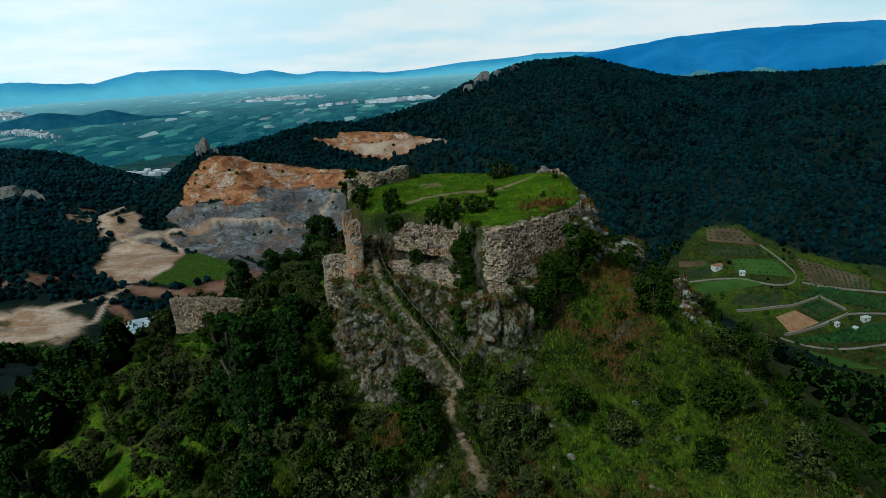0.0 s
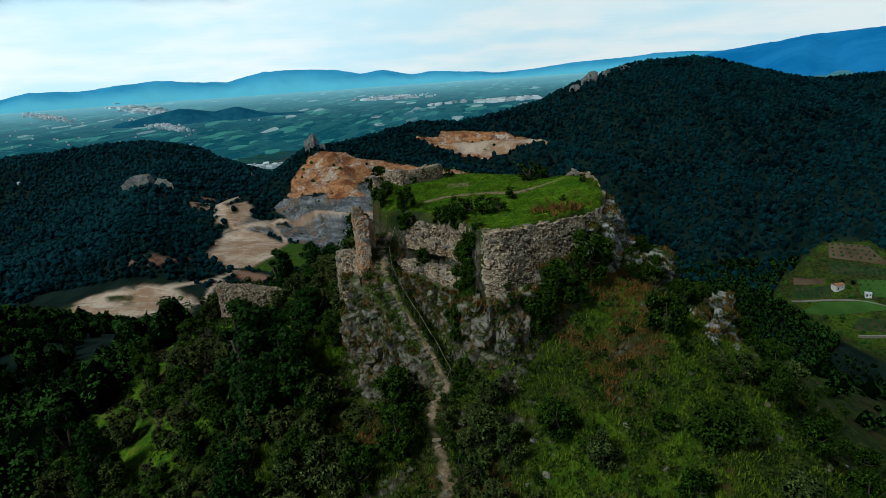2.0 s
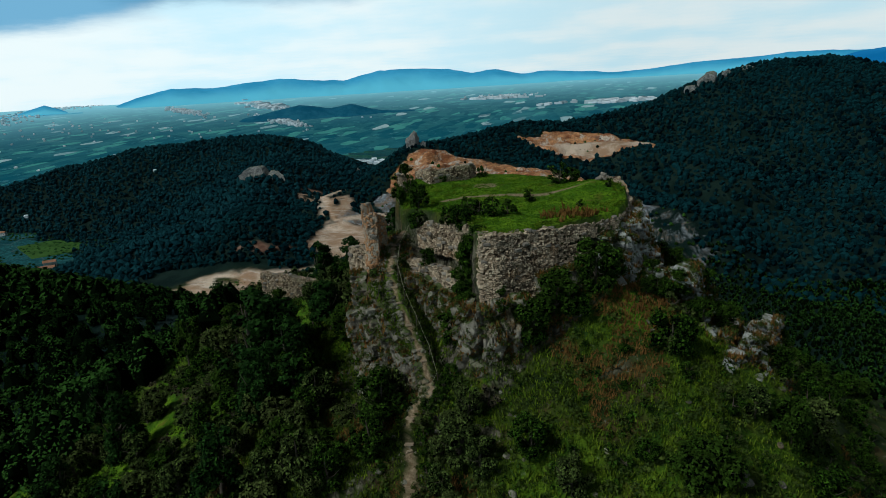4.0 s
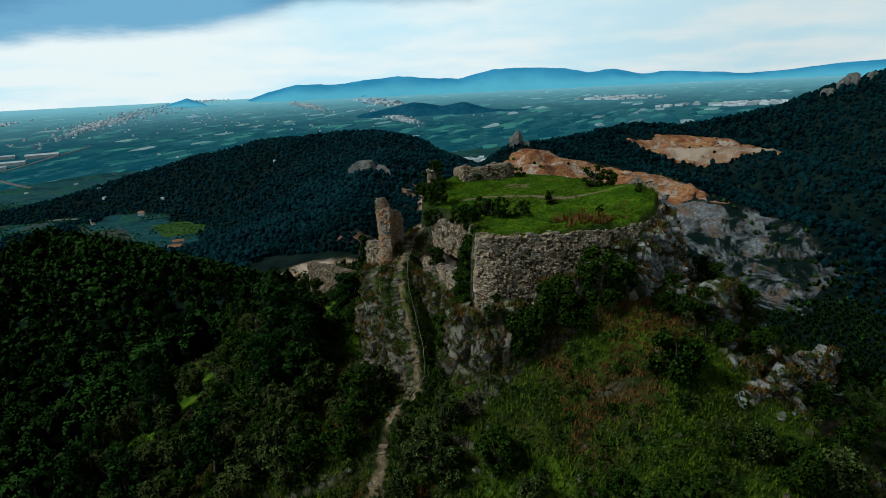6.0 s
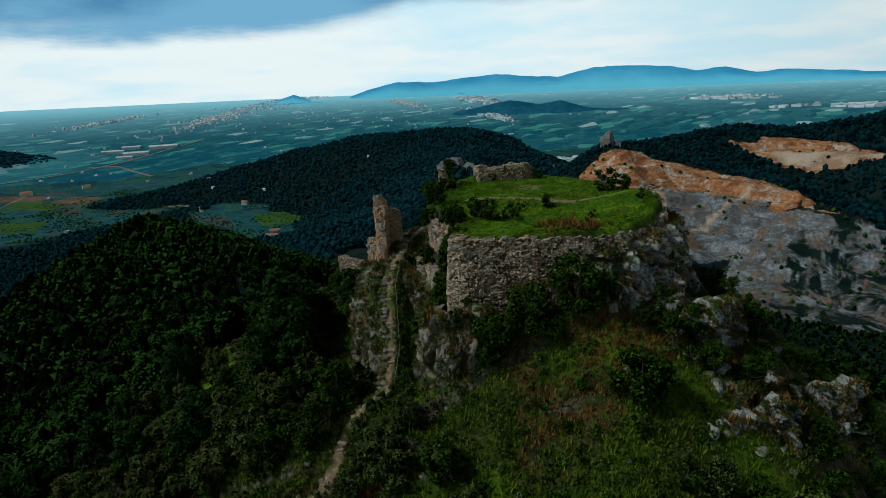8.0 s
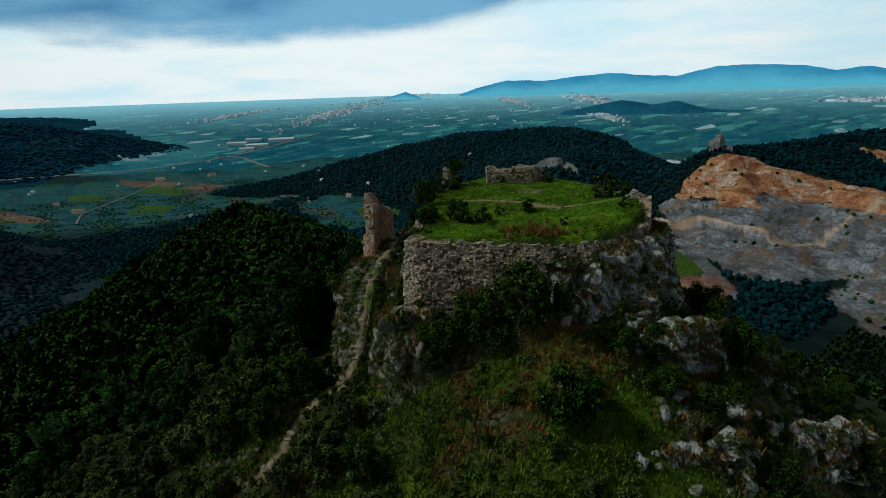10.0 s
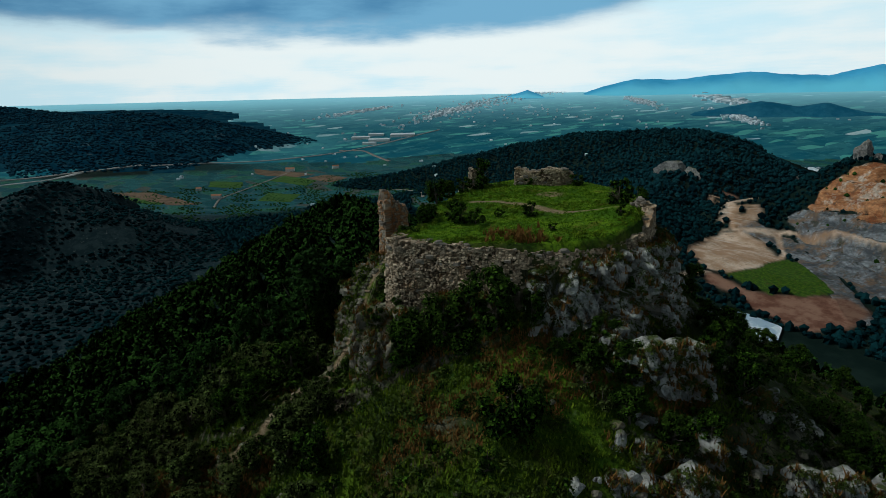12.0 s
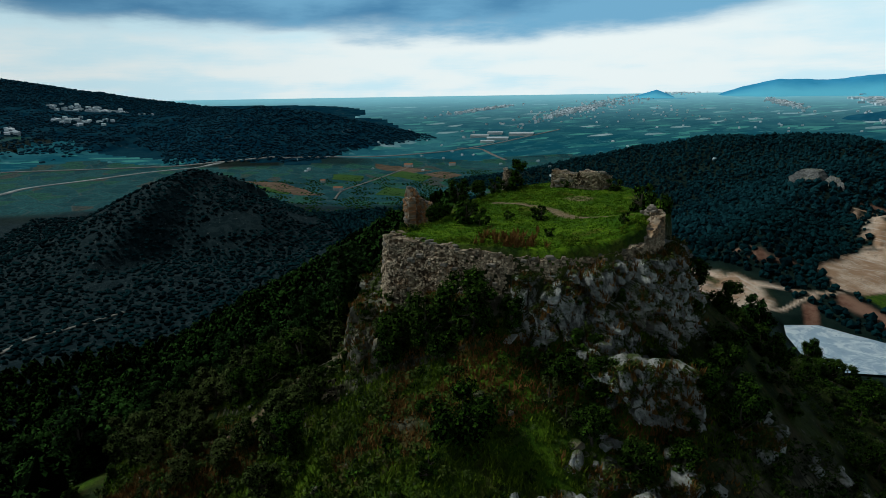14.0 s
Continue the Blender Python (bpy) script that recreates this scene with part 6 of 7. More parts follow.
s = s * (0.52 + 0.48 * step(along(x, y, SIGHT_LINE)[0], 30, 60))
wood("north_slope_wood", x, y, 6.4 * s, 7.0 * s, rng, M_FOREST, "mixed dark wood on the slope above the quarry", MID)


def far_wood(name, x0, x1, y0, y1, gap, seed, label, tall=7.6, wide=8.2, keep_fn=None, material=M_FAR_FOREST):
    x, y, rng = scatter(x0, x1, y0, y1, gap, seed)
    ok, st = wooded(x, y)
    ok &= rng.uniform(0, 1, len(x)) < 0.95
    if keep_fn:
        ok &= keep_fn(x, y)
    x, y = x[ok], y[ok]
    s = rng.uniform(0.45, 1.3, len(x))
    tall = tall * rng.uniform(0.85, 1.35, len(x))
    return wood(name, x, y, tall * s, wide * s, rng, material, label, LOW)


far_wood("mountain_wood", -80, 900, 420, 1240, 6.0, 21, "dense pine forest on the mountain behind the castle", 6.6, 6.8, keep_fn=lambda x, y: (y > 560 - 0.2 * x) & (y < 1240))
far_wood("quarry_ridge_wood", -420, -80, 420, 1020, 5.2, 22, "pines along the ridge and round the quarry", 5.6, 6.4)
x, y, rng = scatter(-330, 100, 440, 860, 9.5, 27)
keep = (quarry_zone(x, y) > 0.3) & (fbm(x, y, 30, 3, 29) > -0.05) & (rng.uniform(0, 1, len(x)) < 0.25 + 0.5 * step(x, -110, -40) * step(620 - y, 0, 40))
x, y = x[keep], y[keep]
s = rng.uniform(0.35, 1.15, len(x))
wood("quarry_shrubs", x, y, 3.6 * s, 4.4 * s, rng, M_FOREST, "scattered shrubs on the benches of the quarry", DOME)
far_wood("left_hill_wood", -1450, -420, 380, 1120, 7.6, 23, "dark pine forest on the long hill over the plain", material=M_TINTED_FOREST)
far_wood("vale_wood", -1080, -405, 170, 420, 6.6, 26, "dark pine wood in the vale behind the castle spur", material=M_TINTED_FOREST)
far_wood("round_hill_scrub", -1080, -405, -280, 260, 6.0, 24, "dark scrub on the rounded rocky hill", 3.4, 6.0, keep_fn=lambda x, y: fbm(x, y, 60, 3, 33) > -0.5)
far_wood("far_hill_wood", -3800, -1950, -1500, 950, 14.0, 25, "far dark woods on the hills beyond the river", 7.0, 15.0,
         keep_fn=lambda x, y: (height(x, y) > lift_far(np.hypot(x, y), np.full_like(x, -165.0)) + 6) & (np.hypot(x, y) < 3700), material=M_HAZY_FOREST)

# loose stones between the shrubs, uncounted
x, y = grng.uniform(-8, 44, 2600), grng.uniform(36, 84, 2600)
ok = (outside(x, y) > 2) & (fbm(x, y, 9, 3, 57) > 0.08)
x, y = x[ok], y[ok]
s = grng.uniform(0.25, 1.0, len(x)) ** 2
wood("slope_stones", x, y, 0.22 * s + 0.38, 0.75 * s + 0.12, grng, M_ROCK, "small pale limestone blocks strewn over the slope", LOW, "stones")
# broken stone along the upper path
t_ = grng.uniform(3.6, len(STAIRS) - 1.1, 420)
x = np.interp(t_, np.arange(len(STAIRS)), sx_) + grng.normal(-0.35, 0.75, 420)
y = np.interp(t_, np.arange(len(STAIRS)), sy_) + grng.normal(-0.2, 0.6, 420)
ok = (along(x, y, STAIRS)[0] > 0.3) & (outside(x, y) > 0.3)
x, y = x[ok], y[ok]
s = grng.uniform(0.2, 1.0, len(x)) ** 1.6
wood("path_stones", x, y, 0.45 * s + 0.34, 0.95 * s + 0.18, grng, M_ROCK, "broken limestone blocks beside the stepped path", LOW, "stones")
# orchards of the plain
x, y, rng = scatter(-1560, -640, 60, 720, 9.0, 37)
zz = height(x, y)
lot_ = np.floor((x * 0.88 + y * 0.48) / 62) * 7.1 + np.floor((y * 0.88 - x * 0.48) / 44) * 3.7
keep = (zz < -140) & (np.sin(lot_ * 12.9) > -0.1) & (rng.uniform(0, 1, len(x)) < 0.9)
x, y = x[keep], y[keep]
s = rng.uniform(0.7, 1.2, len(x))
wood("plain_orchards", x, y, 3.4 * s, 5.4 * s, rng, M_ORCHARD, "dark citrus orchards parcelled over the plain", LOW, "orchard")

# ---- valley, plain and distance ----
def draped(name, corners, material, label, category, lift_=0.7, n=26, kind="structure"):
    """A parcel that follows the ground, with a low bank at its edge."""
    c = np.array(corners, float)
    s, t = np.meshgrid(np.linspace(0, 1, n), np.linspace(0, 1, n), indexing="ij")
    p = (c[0][None, None] * ((1 - s) * (1 - t))[..., None] + c[1] * (s * (1 - t))[..., None] + c[2] * (s * t)[..., None] + c[3] * ((1 - s) * t)[..., None])
    wob = fbm(p[..., 0], p[..., 1], 30, 3, 41) * 0.03 * np.hypot(*(c[2] - c[0]))
    x, y = p[..., 0] + wob, p[..., 1] - wob
    edge = np.minimum(np.minimum(s, 1 - s), np.minimum(t, 1 - t)) < 1e-6
    z = height(x, y) + np.where(edge, -0.6, lift_)
    return tagged(link_mesh(name, np.stack([x, y, z], -1).reshape(-1, 3), grid_faces(n, n), material), label, category, kind=kind)


def ribbon(name, line, width, material, label, category="road", lift_=0.8, gap=6.0):
    pts = np.array(line, float)
    run = np.concatenate([[0], np.cumsum(np.hypot(*np.diff(pts, axis=0).T))])
    n = max(6, int(run[-1] / gap))
    u = np.linspace(0, run[-1], n)
    x, y = np.interp(u, run, pts[:, 0]), np.interp(u, run, pts[:, 1])
    for _ in range(6):
        x[1:-1], y[1:-1] = (x[:-2] + x[2:] + 2 * x[1:-1]) / 4, (y[:-2] + y[2:] + 2 * y[1:-1]) / 4
    tx, ty = np.gradient(x), np.gradient(y)
    tl = np.hypot(tx, ty)
    o = np.array([-0.5, -0.48, 0.0, 0.48, 0.5]) * width
    w = 1 + 0.25 * fbm(u, u * 0, 40, 3, 43)
    X = x[:, None] + (ty / tl)[:, None] * o[None] * w[:, None]
    Y = y[:, None] - (tx / tl)[:, None] * o[None] * w[:, None]
    Z = height(X, Y) + np.array([-0.6, lift_, lift_, lift_, -0.6])[None]
    return tagged(link_mesh(name, np.stack([X, Y, Z], -1).reshape(-1, 3), grid_faces(n, 5), material), label, category, kind="structure")


def soil(name, a, b, row=0.0, rough=0.25):
    k = Mat(name, 0.95, 0.1)
    c = k.mix(k.ramp(k.noise(rough, 5.0), 0.35, 0.65), a, b)
    return k.colour(c).bump(k.noise(1.0, 5.0), 0.5, 0.2).m


M_ORANGE_SOIL = soil("ploughed_orange_soil", (0.30, 0.165, 0.08), (0.40, 0.24, 0.13))
M_BROWN_SOIL = soil("ploughed_brown_soil", (0.085, 0.060, 0.035), (0.15, 0.105, 0.065), rough=0.05)
M_MEADOW = soil("bright_meadow", (0.040, 0.095, 0.016), (0.060, 0.130, 0.024), rough=0.05)
M_RED_FIELD = soil("ploughed_red_soil", (0.13, 0.085, 0.055), (0.20, 0.135, 0.085), rough=0.05)
# dark soil with the shade under orchard trees put into its colour
M_DARK_LOT = soil("shaded_orchard_floor", (0.024, 0.042, 0.014), (0.058, 0.060, 0.026), rough=0.12)
M_TRACK = soil("pale_track", (0.18, 0.165, 0.14), (0.27, 0.25, 0.22), rough=0.1)
M_LAKEBED = soil("dry_river_bed", (0.26, 0.27, 0.26), (0.42, 0.42, 0.40), rough=0.02)


def orchard(name, corners, gap, size, label, material=M_ORCHARD, seed=0):
    """Fruit trees in rows on a parcel."""
    c = np.array(corners, float)
    a, b = np.hypot(*(c[1] - c[0])), np.hypot(*(c[3] - c[0]))
    s, t = np.meshgrid(np.arange(gap / 2, a, gap) / a, np.arange(gap / 2, b, gap) / b, indexing="ij")
    p = (c[0] * ((1 - s) * (1 - t))[..., None] + c[1] * (s * (1 - t))[..., None] + c[2] * (s * t)[..., None] + c[3] * ((1 - s) * t)[..., None]).reshape(-1, 2)
    rng = np.random.default_rng(seed)
    p = p[rng.uniform(0, 1, len(p)) < 0.95] + rng.normal(scale=gap * 0.05, size=(1, 2))
    k = size * rng.uniform(0.8, 1.2, len(p))
    return wood(name, p[:, 0], p[:, 1], k * 0.95, k * 1.25, rng, material, label, DOME, "orchard")


LOTS = [
    ("field", [(266, 584), (294, 573), (301, 543), (259, 565)], M_BROWN_SOIL, "terraced orchard below the forest", 4.6, 2.5),
    ("field", [(256, 560), (299, 540), (298, 531), (253, 543)], M_DARK_LOT, "lower terrace planted with fruit trees", 4.2, 2.4),
    ("field", [(223, 546), (247, 539), (245, 534), (220, 537)], M_BROWN_SOIL, "narrow bare brown plot", 0, 0),
    ("field", [(218, 533), (249, 531), (244, 518), (215, 517)], M_DARK_LOT, "small orchard beside the white farmhouse", 4.2, 2.6),
    ("field", [(267, 533), (304, 523), (307, 497), (264, 514)], M_MEADOW, "green lot with young fruit trees", 4.8, 1.9),
    ("field", [(211, 496), (280, 494), (272, 506), (232, 513)], M_MEADOW, "bright green valley meadow", 0, 0),
    ("field", [(319, 521), (363, 478), (356, 468), (312, 483)], M_BROWN_SOIL, "brown orchard lot with sparse trees", 4.4, 2.1),
    ("field", [(294, 478), (321, 479), (361, 457), (350, 443)], M_DARK_LOT, "dense dark orchard along the lane", 4.2, 3.3),
    ("field", [(289, 462), (311, 466), (320, 451), (299, 445)], M_DARK_LOT, "walled citrus orchard in the valley", 4.0, 3.3),
    ("field", [(269, 455), (287, 460), (298, 443), (268, 433)], M_ORANGE_SOIL, "bare orange ploughed field with young trees", 4.6, 1.2),
    ("field", [(262, 423), (314, 432), (344, 432), (332, 416)], M_DARK_LOT, "large citrus orchard in straight rows", 4.2, 3.2),
    ("field", [(266, 409), (290, 401), (308, 386), (279, 388)], M_MEADOW, "green meadow beside the lane", 0, 0),
    ("field", [(252, 490), (288, 479), (278, 467), (242, 479)], M_DARK_LOT, "overgrown lot with scattered trees", 6.0, 3.0),
    ("field", [(365, 500), (400, 484), (395, 470), (368, 478)], M_DARK_LOT, "grey terraces at the valley's edge", 5.0, 2.2),
]
for i, (name, corners, material, label, gap, size) in enumerate(LOTS):
    draped(name, corners, material, label, "field")
    if gap:
        orchard("orchard_trees", corners, gap, size, "rows of small round " + ("citrus" if size > 3 else "young fruit") + " trees", seed=i)
vx_, vy_, vr_ = scatter(190, 420, 372, 590, 7.5, 71)
lots_ = [[tuple(p) for p in c_] for _, c_, _, _, _, _ in LOTS]
free_ = (outside(vx_, vy_, VALE) < -2) & (vr_.uniform(0, 1, len(vx_)) < 0.55) & np.all([outside(vx_, vy_, q_) > 2.5 for q_ in lots_], axis=0)
vs_ = vr_.uniform(0.5, 1.2, int(free_.sum()))
wood("valley_trees", vx_[free_], vy_[free_], 4.2 * vs_, 4.8 * vs_, vr_, M_FOREST, "olive trees and bushes between the valley fields", DOME)
ribbon("valley_lane", [(256, 424), (262, 416), (282, 413), (310, 412), (332, 413), (420, 410)], 1.6, M_TRACK, "pale gravel lane in the valley")
ribbon("farm_track", [(211, 512), (232, 516), (252, 512), (266, 508), (284, 490), (298, 487), (309, 489), (312, 500), (306, 526), (300, 545)], 1.1, M_TRACK, "pale farm track between the fields")
ribbon("orchard_lane", [(309, 489), (313, 481), (335, 474), (358, 464), (392, 455)], 1.4, M_TRACK, "pale lane between the orchards")
ribbon("wall_lane", [(266, 430), (300, 441), (323, 449), (345, 441), (400, 436)], 1.3, M_TRACK, "pale track along the orchard wall")


def field_wall(line, label):
    """A low coped garden wall along a line on the ground."""
    thing = new("field_wall")
    thing.matrix_basis = pose(line[0][0], line[0][1], float(height(*line[0])))
    tagged(thing, label, "wall")
    for name, half, lo, hi, m in (("wall", 0.25, -0.8, 1.5, M_STONE), ("coping", 0.34, 1.5, 1.68, M_SLAB)):
        v, f = [], []
        for (ax, ay), (bx, by) in zip(line[:-1], line[1:]):
            n_ = max(2, int(math.hypot(bx - ax, by - ay) / 4))
            nx, ny = (by - ay), -(bx - ax)
            nl = math.hypot(nx, ny)
            for i in range(n_ + 1):
                x, y = ax + (bx - ax) * i / n_, ay + (by - ay) * i / n_
                z = float(height(x, y))
                base = len(v)
                for s_, zz in ((-1, lo), (-1, hi), (1, hi), (1, lo)):
                    v.append((x + s_ * half * nx / nl - line[0][0], y + s_ * half * ny / nl - line[0][1], z + 0.6 + zz - float(height(*line[0]))))
                if i:
                    f += [(base - 4 + k, base - 4 + (k + 1) % 4, base + (k + 1) % 4, base + k) for k in range(4)]
        link_mesh(name, np.array(v), np.array(f), m, thing, smooth=False)


field_wall([(243, 468), (288, 464), (312, 468), (323, 450)], "low grey wall round the walled orchard")
field_wall([(262, 429), (300, 439), (322, 446)], "low grey wall beside the large orchard")
PLAIN = [
    ([(-1562, 46), (-1540, 137), (-1308, 215), (-1330, 150)], M_RED_FIELD, "red-brown ploughed field on the plain"),
    ([(-1489, 70), (-1390, 150), (-1330, 140), (-1400, 92)], M_MEADOW, "light green strip beside a ploughed field"),
    ([(-1790, 525), (-1730, 443), (-1600, 500), (-1640, 580)], M_RED_FIELD, "brown ploughed field near the lane"),
    ([(-1653, 287), (-1599, 366), (-1500, 340), (-1560, 270)], M_MEADOW, "green field with pale edges on the plain"),
    ([(-1446, 553), (-1560, 520), (-1600, 590), (-1490, 620)], M_RED_FIELD, "brown field beyond the spur"),
    ([(-1887, 456), (-1807, 530), (-1656, 477), (-1774, 439)], M_BROWN_SOIL, "brown field beside a farm"),
    ([(-1582, 430), (-1675, 493), (-1500, 533), (-1440, 487)], M_MEADOW, "green field beside a lane"),
    ([(-936, 650), (-886, 708), (-800, 669), (-850, 610)], M_MEADOW, "green lot near a farmhouse"),
    ([(-1300, 330), (-1400, 380), (-1330, 440), (-1240, 390)], M_MEADOW, "pale green field on the plain"),
]
for corners, material, label in PLAIN:
    draped("field", corners, material, label, "field", 1.0)
ribbon("farm_lane", [(-1250, 232), (-1300, 245), (-1378, 263), (-1582, 430), (-1772, 544)], 5.0, M_TRACK, "pale lane across the plain", gap=20, lift_=1.2)
ribbon("highway", [(-1850, -700), (-1900, -300), (-1948, 2), (-1999, 297), (-2001, 586), (-2007, 758), (-2059, 962), (-2200, 1300)], 9.0, M_ROAD, "grey main road along the foot of the hills", gap=20, lift_=1.8)
ribbon("river_bed", [(-1250, -700), (-1410, -433), (-1520, -430), (-1660, -305), (-1800, -205), (-1944, -9)], 15.0, M_LAKEBED, "dry pale gravel river bed on the plain", "river", gap=20, lift_=1.2)
ribbon("slip_road", [(-2050, 800), (-1999, 874), (-1880, 866), (-1756, 863)], 10.0, M_TRACK, "pale access road to the warehouses", gap=12, lift_=1.2)
ribbon("hill_track", [(-1218, 617), (-1167, 636), (-1100, 640), (-1039, 608)], 7.0, M_TRACK, "pale track at the foot of the wooded hill", gap=12, lift_=1.0)
ribbon("quarry_track", [(-405, -150), (-423, -128), (-452, -122), (-462, -100), (-500, -60)], 4.5, M_TRACK, "pale dirt track beside the brown field", gap=5)
ribbon("saddle_road", [(-372, 728), (-385, 790), (-440, 880), (-500, 1000)], 7.0, M_TRACK, "pale quarry road over the saddle", gap=8)

# settling pond of the quarry
rim_ = np.array(POND + POND[:1], float)
run_ = np.concatenate([[0], np.cumsum(np.hypot(*np.diff(rim_, axis=0).T))])
u_ = np.linspace(0, run_[-1], 73)[:-1]
bx_, by_ = np.interp(u_, run_, rim_[:, 0]), np.interp(u_, run_, rim_[:, 1])
rad = np.linspace(0, 1, 9)
px_, py_ = -192 + rad[:, None] * (bx_ + 192)[None], 390 + rad[:, None] * (by_ - 390)[None]
pond = link_mesh("settling_pond", np.stack([px_, py_, np.full_like(px_, -99.9)], -1).reshape(-1, 3), grid_faces(9, 72, True), M_POND)
tagged(pond, "milky white settling pond of the quarry", "pond", kind="structure")


# ---- houses ----
def box(bm, x0, x1, y0, y1, z0, z1):
    m = Matrix.Translation(((x0 + x1) / 2, (y0 + y1) / 2, (z0 + z1) / 2)) @ Matrix.Diagonal((x1 - x0, y1 - y0, z1 - z0, 1))
    bmesh.ops.create_cube(bm, size=1.0, matrix=m)


def farmhouse(x, y, w, d, h, yaw, label, name="farmhouse", roof_mat=None, flat=False):
    """Walls, a pitched roof with eaves, a door and windows."""
    thing = new(name)
    thing.matrix_basis = pose(x, y, float(height(x, y)) + 0.5, 0, 0, yaw)
    tagged(thing, label, "house", "farm buildings")
    bm = bmesh.new()
    box(bm, -w / 2, w / 2, -d / 2, d / 2, -2.0, h)
    part("wall", bm, M_WHITE, thing)
    bm = bmesh.new()
    if flat:
        box(bm, -w / 2 - 0.3, w / 2 + 0.3, -d / 2 - 0.3, d / 2 + 0.3, h, h + 0.35)
    else:
        v = [bm.verts.new(p) for p in ((-w / 2 - 0.4, -d / 2 - 0.5, h), (w / 2 + 0.4, -d / 2 - 0.5, h), (w / 2 + 0.4, d / 2 + 0.5, h), (-w / 2 - 0.4, d / 2 + 0.5, h),
                                       (-w / 2 - 0.4, 0, h + d * 0.28), (w / 2 + 0.4, 0, h + d * 0.28))]
        for q in ((0, 1, 5, 4), (2, 3, 4, 5), (1, 2, 5), (3, 0, 4), (3, 2, 1, 0)):
            bm.faces.new([v[i] for i in q])
    part("roof", bm, roof_mat or M_TILE, thing)
    for i in range(max(2, int(w / 3.2))):
        bm = bmesh.new()
        cx = -w / 2 + (i + 0.5) * w / max(2, int(w / 3.2))
        low = 0.0 if i == 0 else 1.0
        box(bm, cx - 0.5, cx + 0.5, -d / 2 - 0.06, -d / 2 + 0.1, low, 2.1)
        part("door" if i == 0 else "window", bm, M_DARKGLASS, thing)
    return thing


for x, y, w, d, h, yaw, label, flat in ((251, 526, 8, 5.5, 3.6, 20, "white farmhouse with a low roof in the valley", False), (268, 512, 4.5, 3.6, 2.6, -15, "small white farm shed beside the meadow", True),
                                        (331, 438, 6, 3.6, 2.5, 10, "long grey farm building beside the orchard", True), (308, 437, 3, 2.6, 2.4, 10, "small blue-grey shed at an orchard wall", True),
                                        (318, 430, 3.6, 3, 2.4, 30, "low flat-roofed farm store by the lane", True)):
    farmhouse(x, y, w, d, h, yaw, label, flat=flat, roof_mat=M_METAL if flat else None)
for x, y, w, d, h, yaw, label in ((-1380, 260, 22, 12, 7, 70, "white farmhouse beside the lane on the plain"), (-1776, 541, 26, 14, 8, 60, "white farm buildings on the plain"),
                                  (-1754, 678, 20, 12, 7, 80, "white farm shed on the plain"), (-1514, 242, 12, 9, 5, 70, "tiny white hut in the fields"),
                                  (-783, 588, 16, 9, 6, 50, "white farmhouse at the valley's mouth"), (-760, 566, 20, 10, 5, 40, "low pale farm building near a track"),
                                  (-1020, 690, 12, 8, 5, 30, "small white house below the wooded hill")):
    farmhouse(x, y, w, d, h, yaw, label)


def warehouse(x, y, w, d, h, yaw, label):
    thing = new("warehouse")
    thing.matrix_basis = pose(x, y, float(height(x, y)) + 1.0, 0, 0, yaw)
    tagged(thing, label, "warehouse", "warehouses on the plain")
    bm = bmesh.new()
    box(bm, -w / 2, w / 2, -d / 2, d / 2, -6, h)
    part("wall", bm, M_WHITE, thing)
    for i in range(3):
        bm = bmesh.new()
        a, b = -d / 2 + i * d / 3, -d / 2 + (i + 1) * d / 3
        v = [bm.verts.new(p) for p in ((-w / 2 - 1, a, h), (w / 2 + 1, a, h), (w / 2 + 1, b, h), (-w / 2 - 1, b, h), (-w / 2 - 1, (a + b) / 2, h + d * 0.04), (w / 2 + 1, (a + b) / 2, h + d * 0.04))]
        for q in ((0, 1, 5, 4), (2, 3, 4, 5), (1, 2, 5), (3, 0, 4)):
            bm.faces.new([v[j] for j in q])
        part("roof_bay", bm, M_METAL, thing)
    return thing


for x, y, w, d, yaw, label in ((-2180, 1120, 95, 60, 60, "large pale warehouse on the plain"), (-2140, 1000, 80, 50, 60, "pale warehouse beside the access road"), (-2230, 960, 70, 40, 60, "grey-roofed warehouse on the plain"),
                               (-2100, 940, 50, 30, 60, "small pale industrial shed"), (-2260, 1040, 60, 40, 60, "pale industrial hall behind the others")):
    warehouse(x, y, w, d, 6, yaw, label)


def town(name, places, label, seed, size=(9, 16), tall=(5, 10)):
    """A far town: many small house bodies with low roofs in one mesh."""
    rng = np.random.default_rng(seed)
    vs, fs, n = [], [], 0
    for cx, cy, rx, ry, turn, count in places:
        u, v = rng.normal(scale=0.5, size=count), rng.normal(scale=0.5, size=count)
        ct, st_ = math.cos(turn), math.sin(turn)
        x, y = cx + u * rx * ct - v * ry * st_, cy + u * rx * st_ + v * ry * ct
        z = height(x, y)
        for i in range(count):
            w, d, h = rng.uniform(*size), rng.uniform(*size), rng.uniform(*tall)
            a = turn + rng.integers(0, 2) * math.pi / 2 + rng.normal(scale=0.1)
            p = np.array([(-w, -d, -4), (w, -d, -4), (w, d, -4), (-w, d, -4), (-w, -d, h), (w, -d, h), (w, d, h), (-w, d, h), (-w * 0.96, 0, h * 1.3), (w * 0.96, 0, h * 1.3)]) * (0.5, 0.5, 1)
            q = np.stack([x[i] + p[:, 0] * math.cos(a) - p[:, 1] * math.sin(a), y[i] + p[:, 0] * math.sin(a) + p[:, 1] * math.cos(a), z[i] + p[:, 2]], 1)
            vs.append(q)
            fs.append(np.array([(0, 1, 5, 4), (1, 2, 6, 5), (2, 3, 7, 6), (3, 0, 4, 7), (4, 5, 9, 8), (6, 7, 8, 9)]) + n)
            n += 10
    return tagged(link_mesh(name, np.concatenate(vs), np.concatenate(fs), M_TOWN, smooth=False), label, "town", kind="stuff")


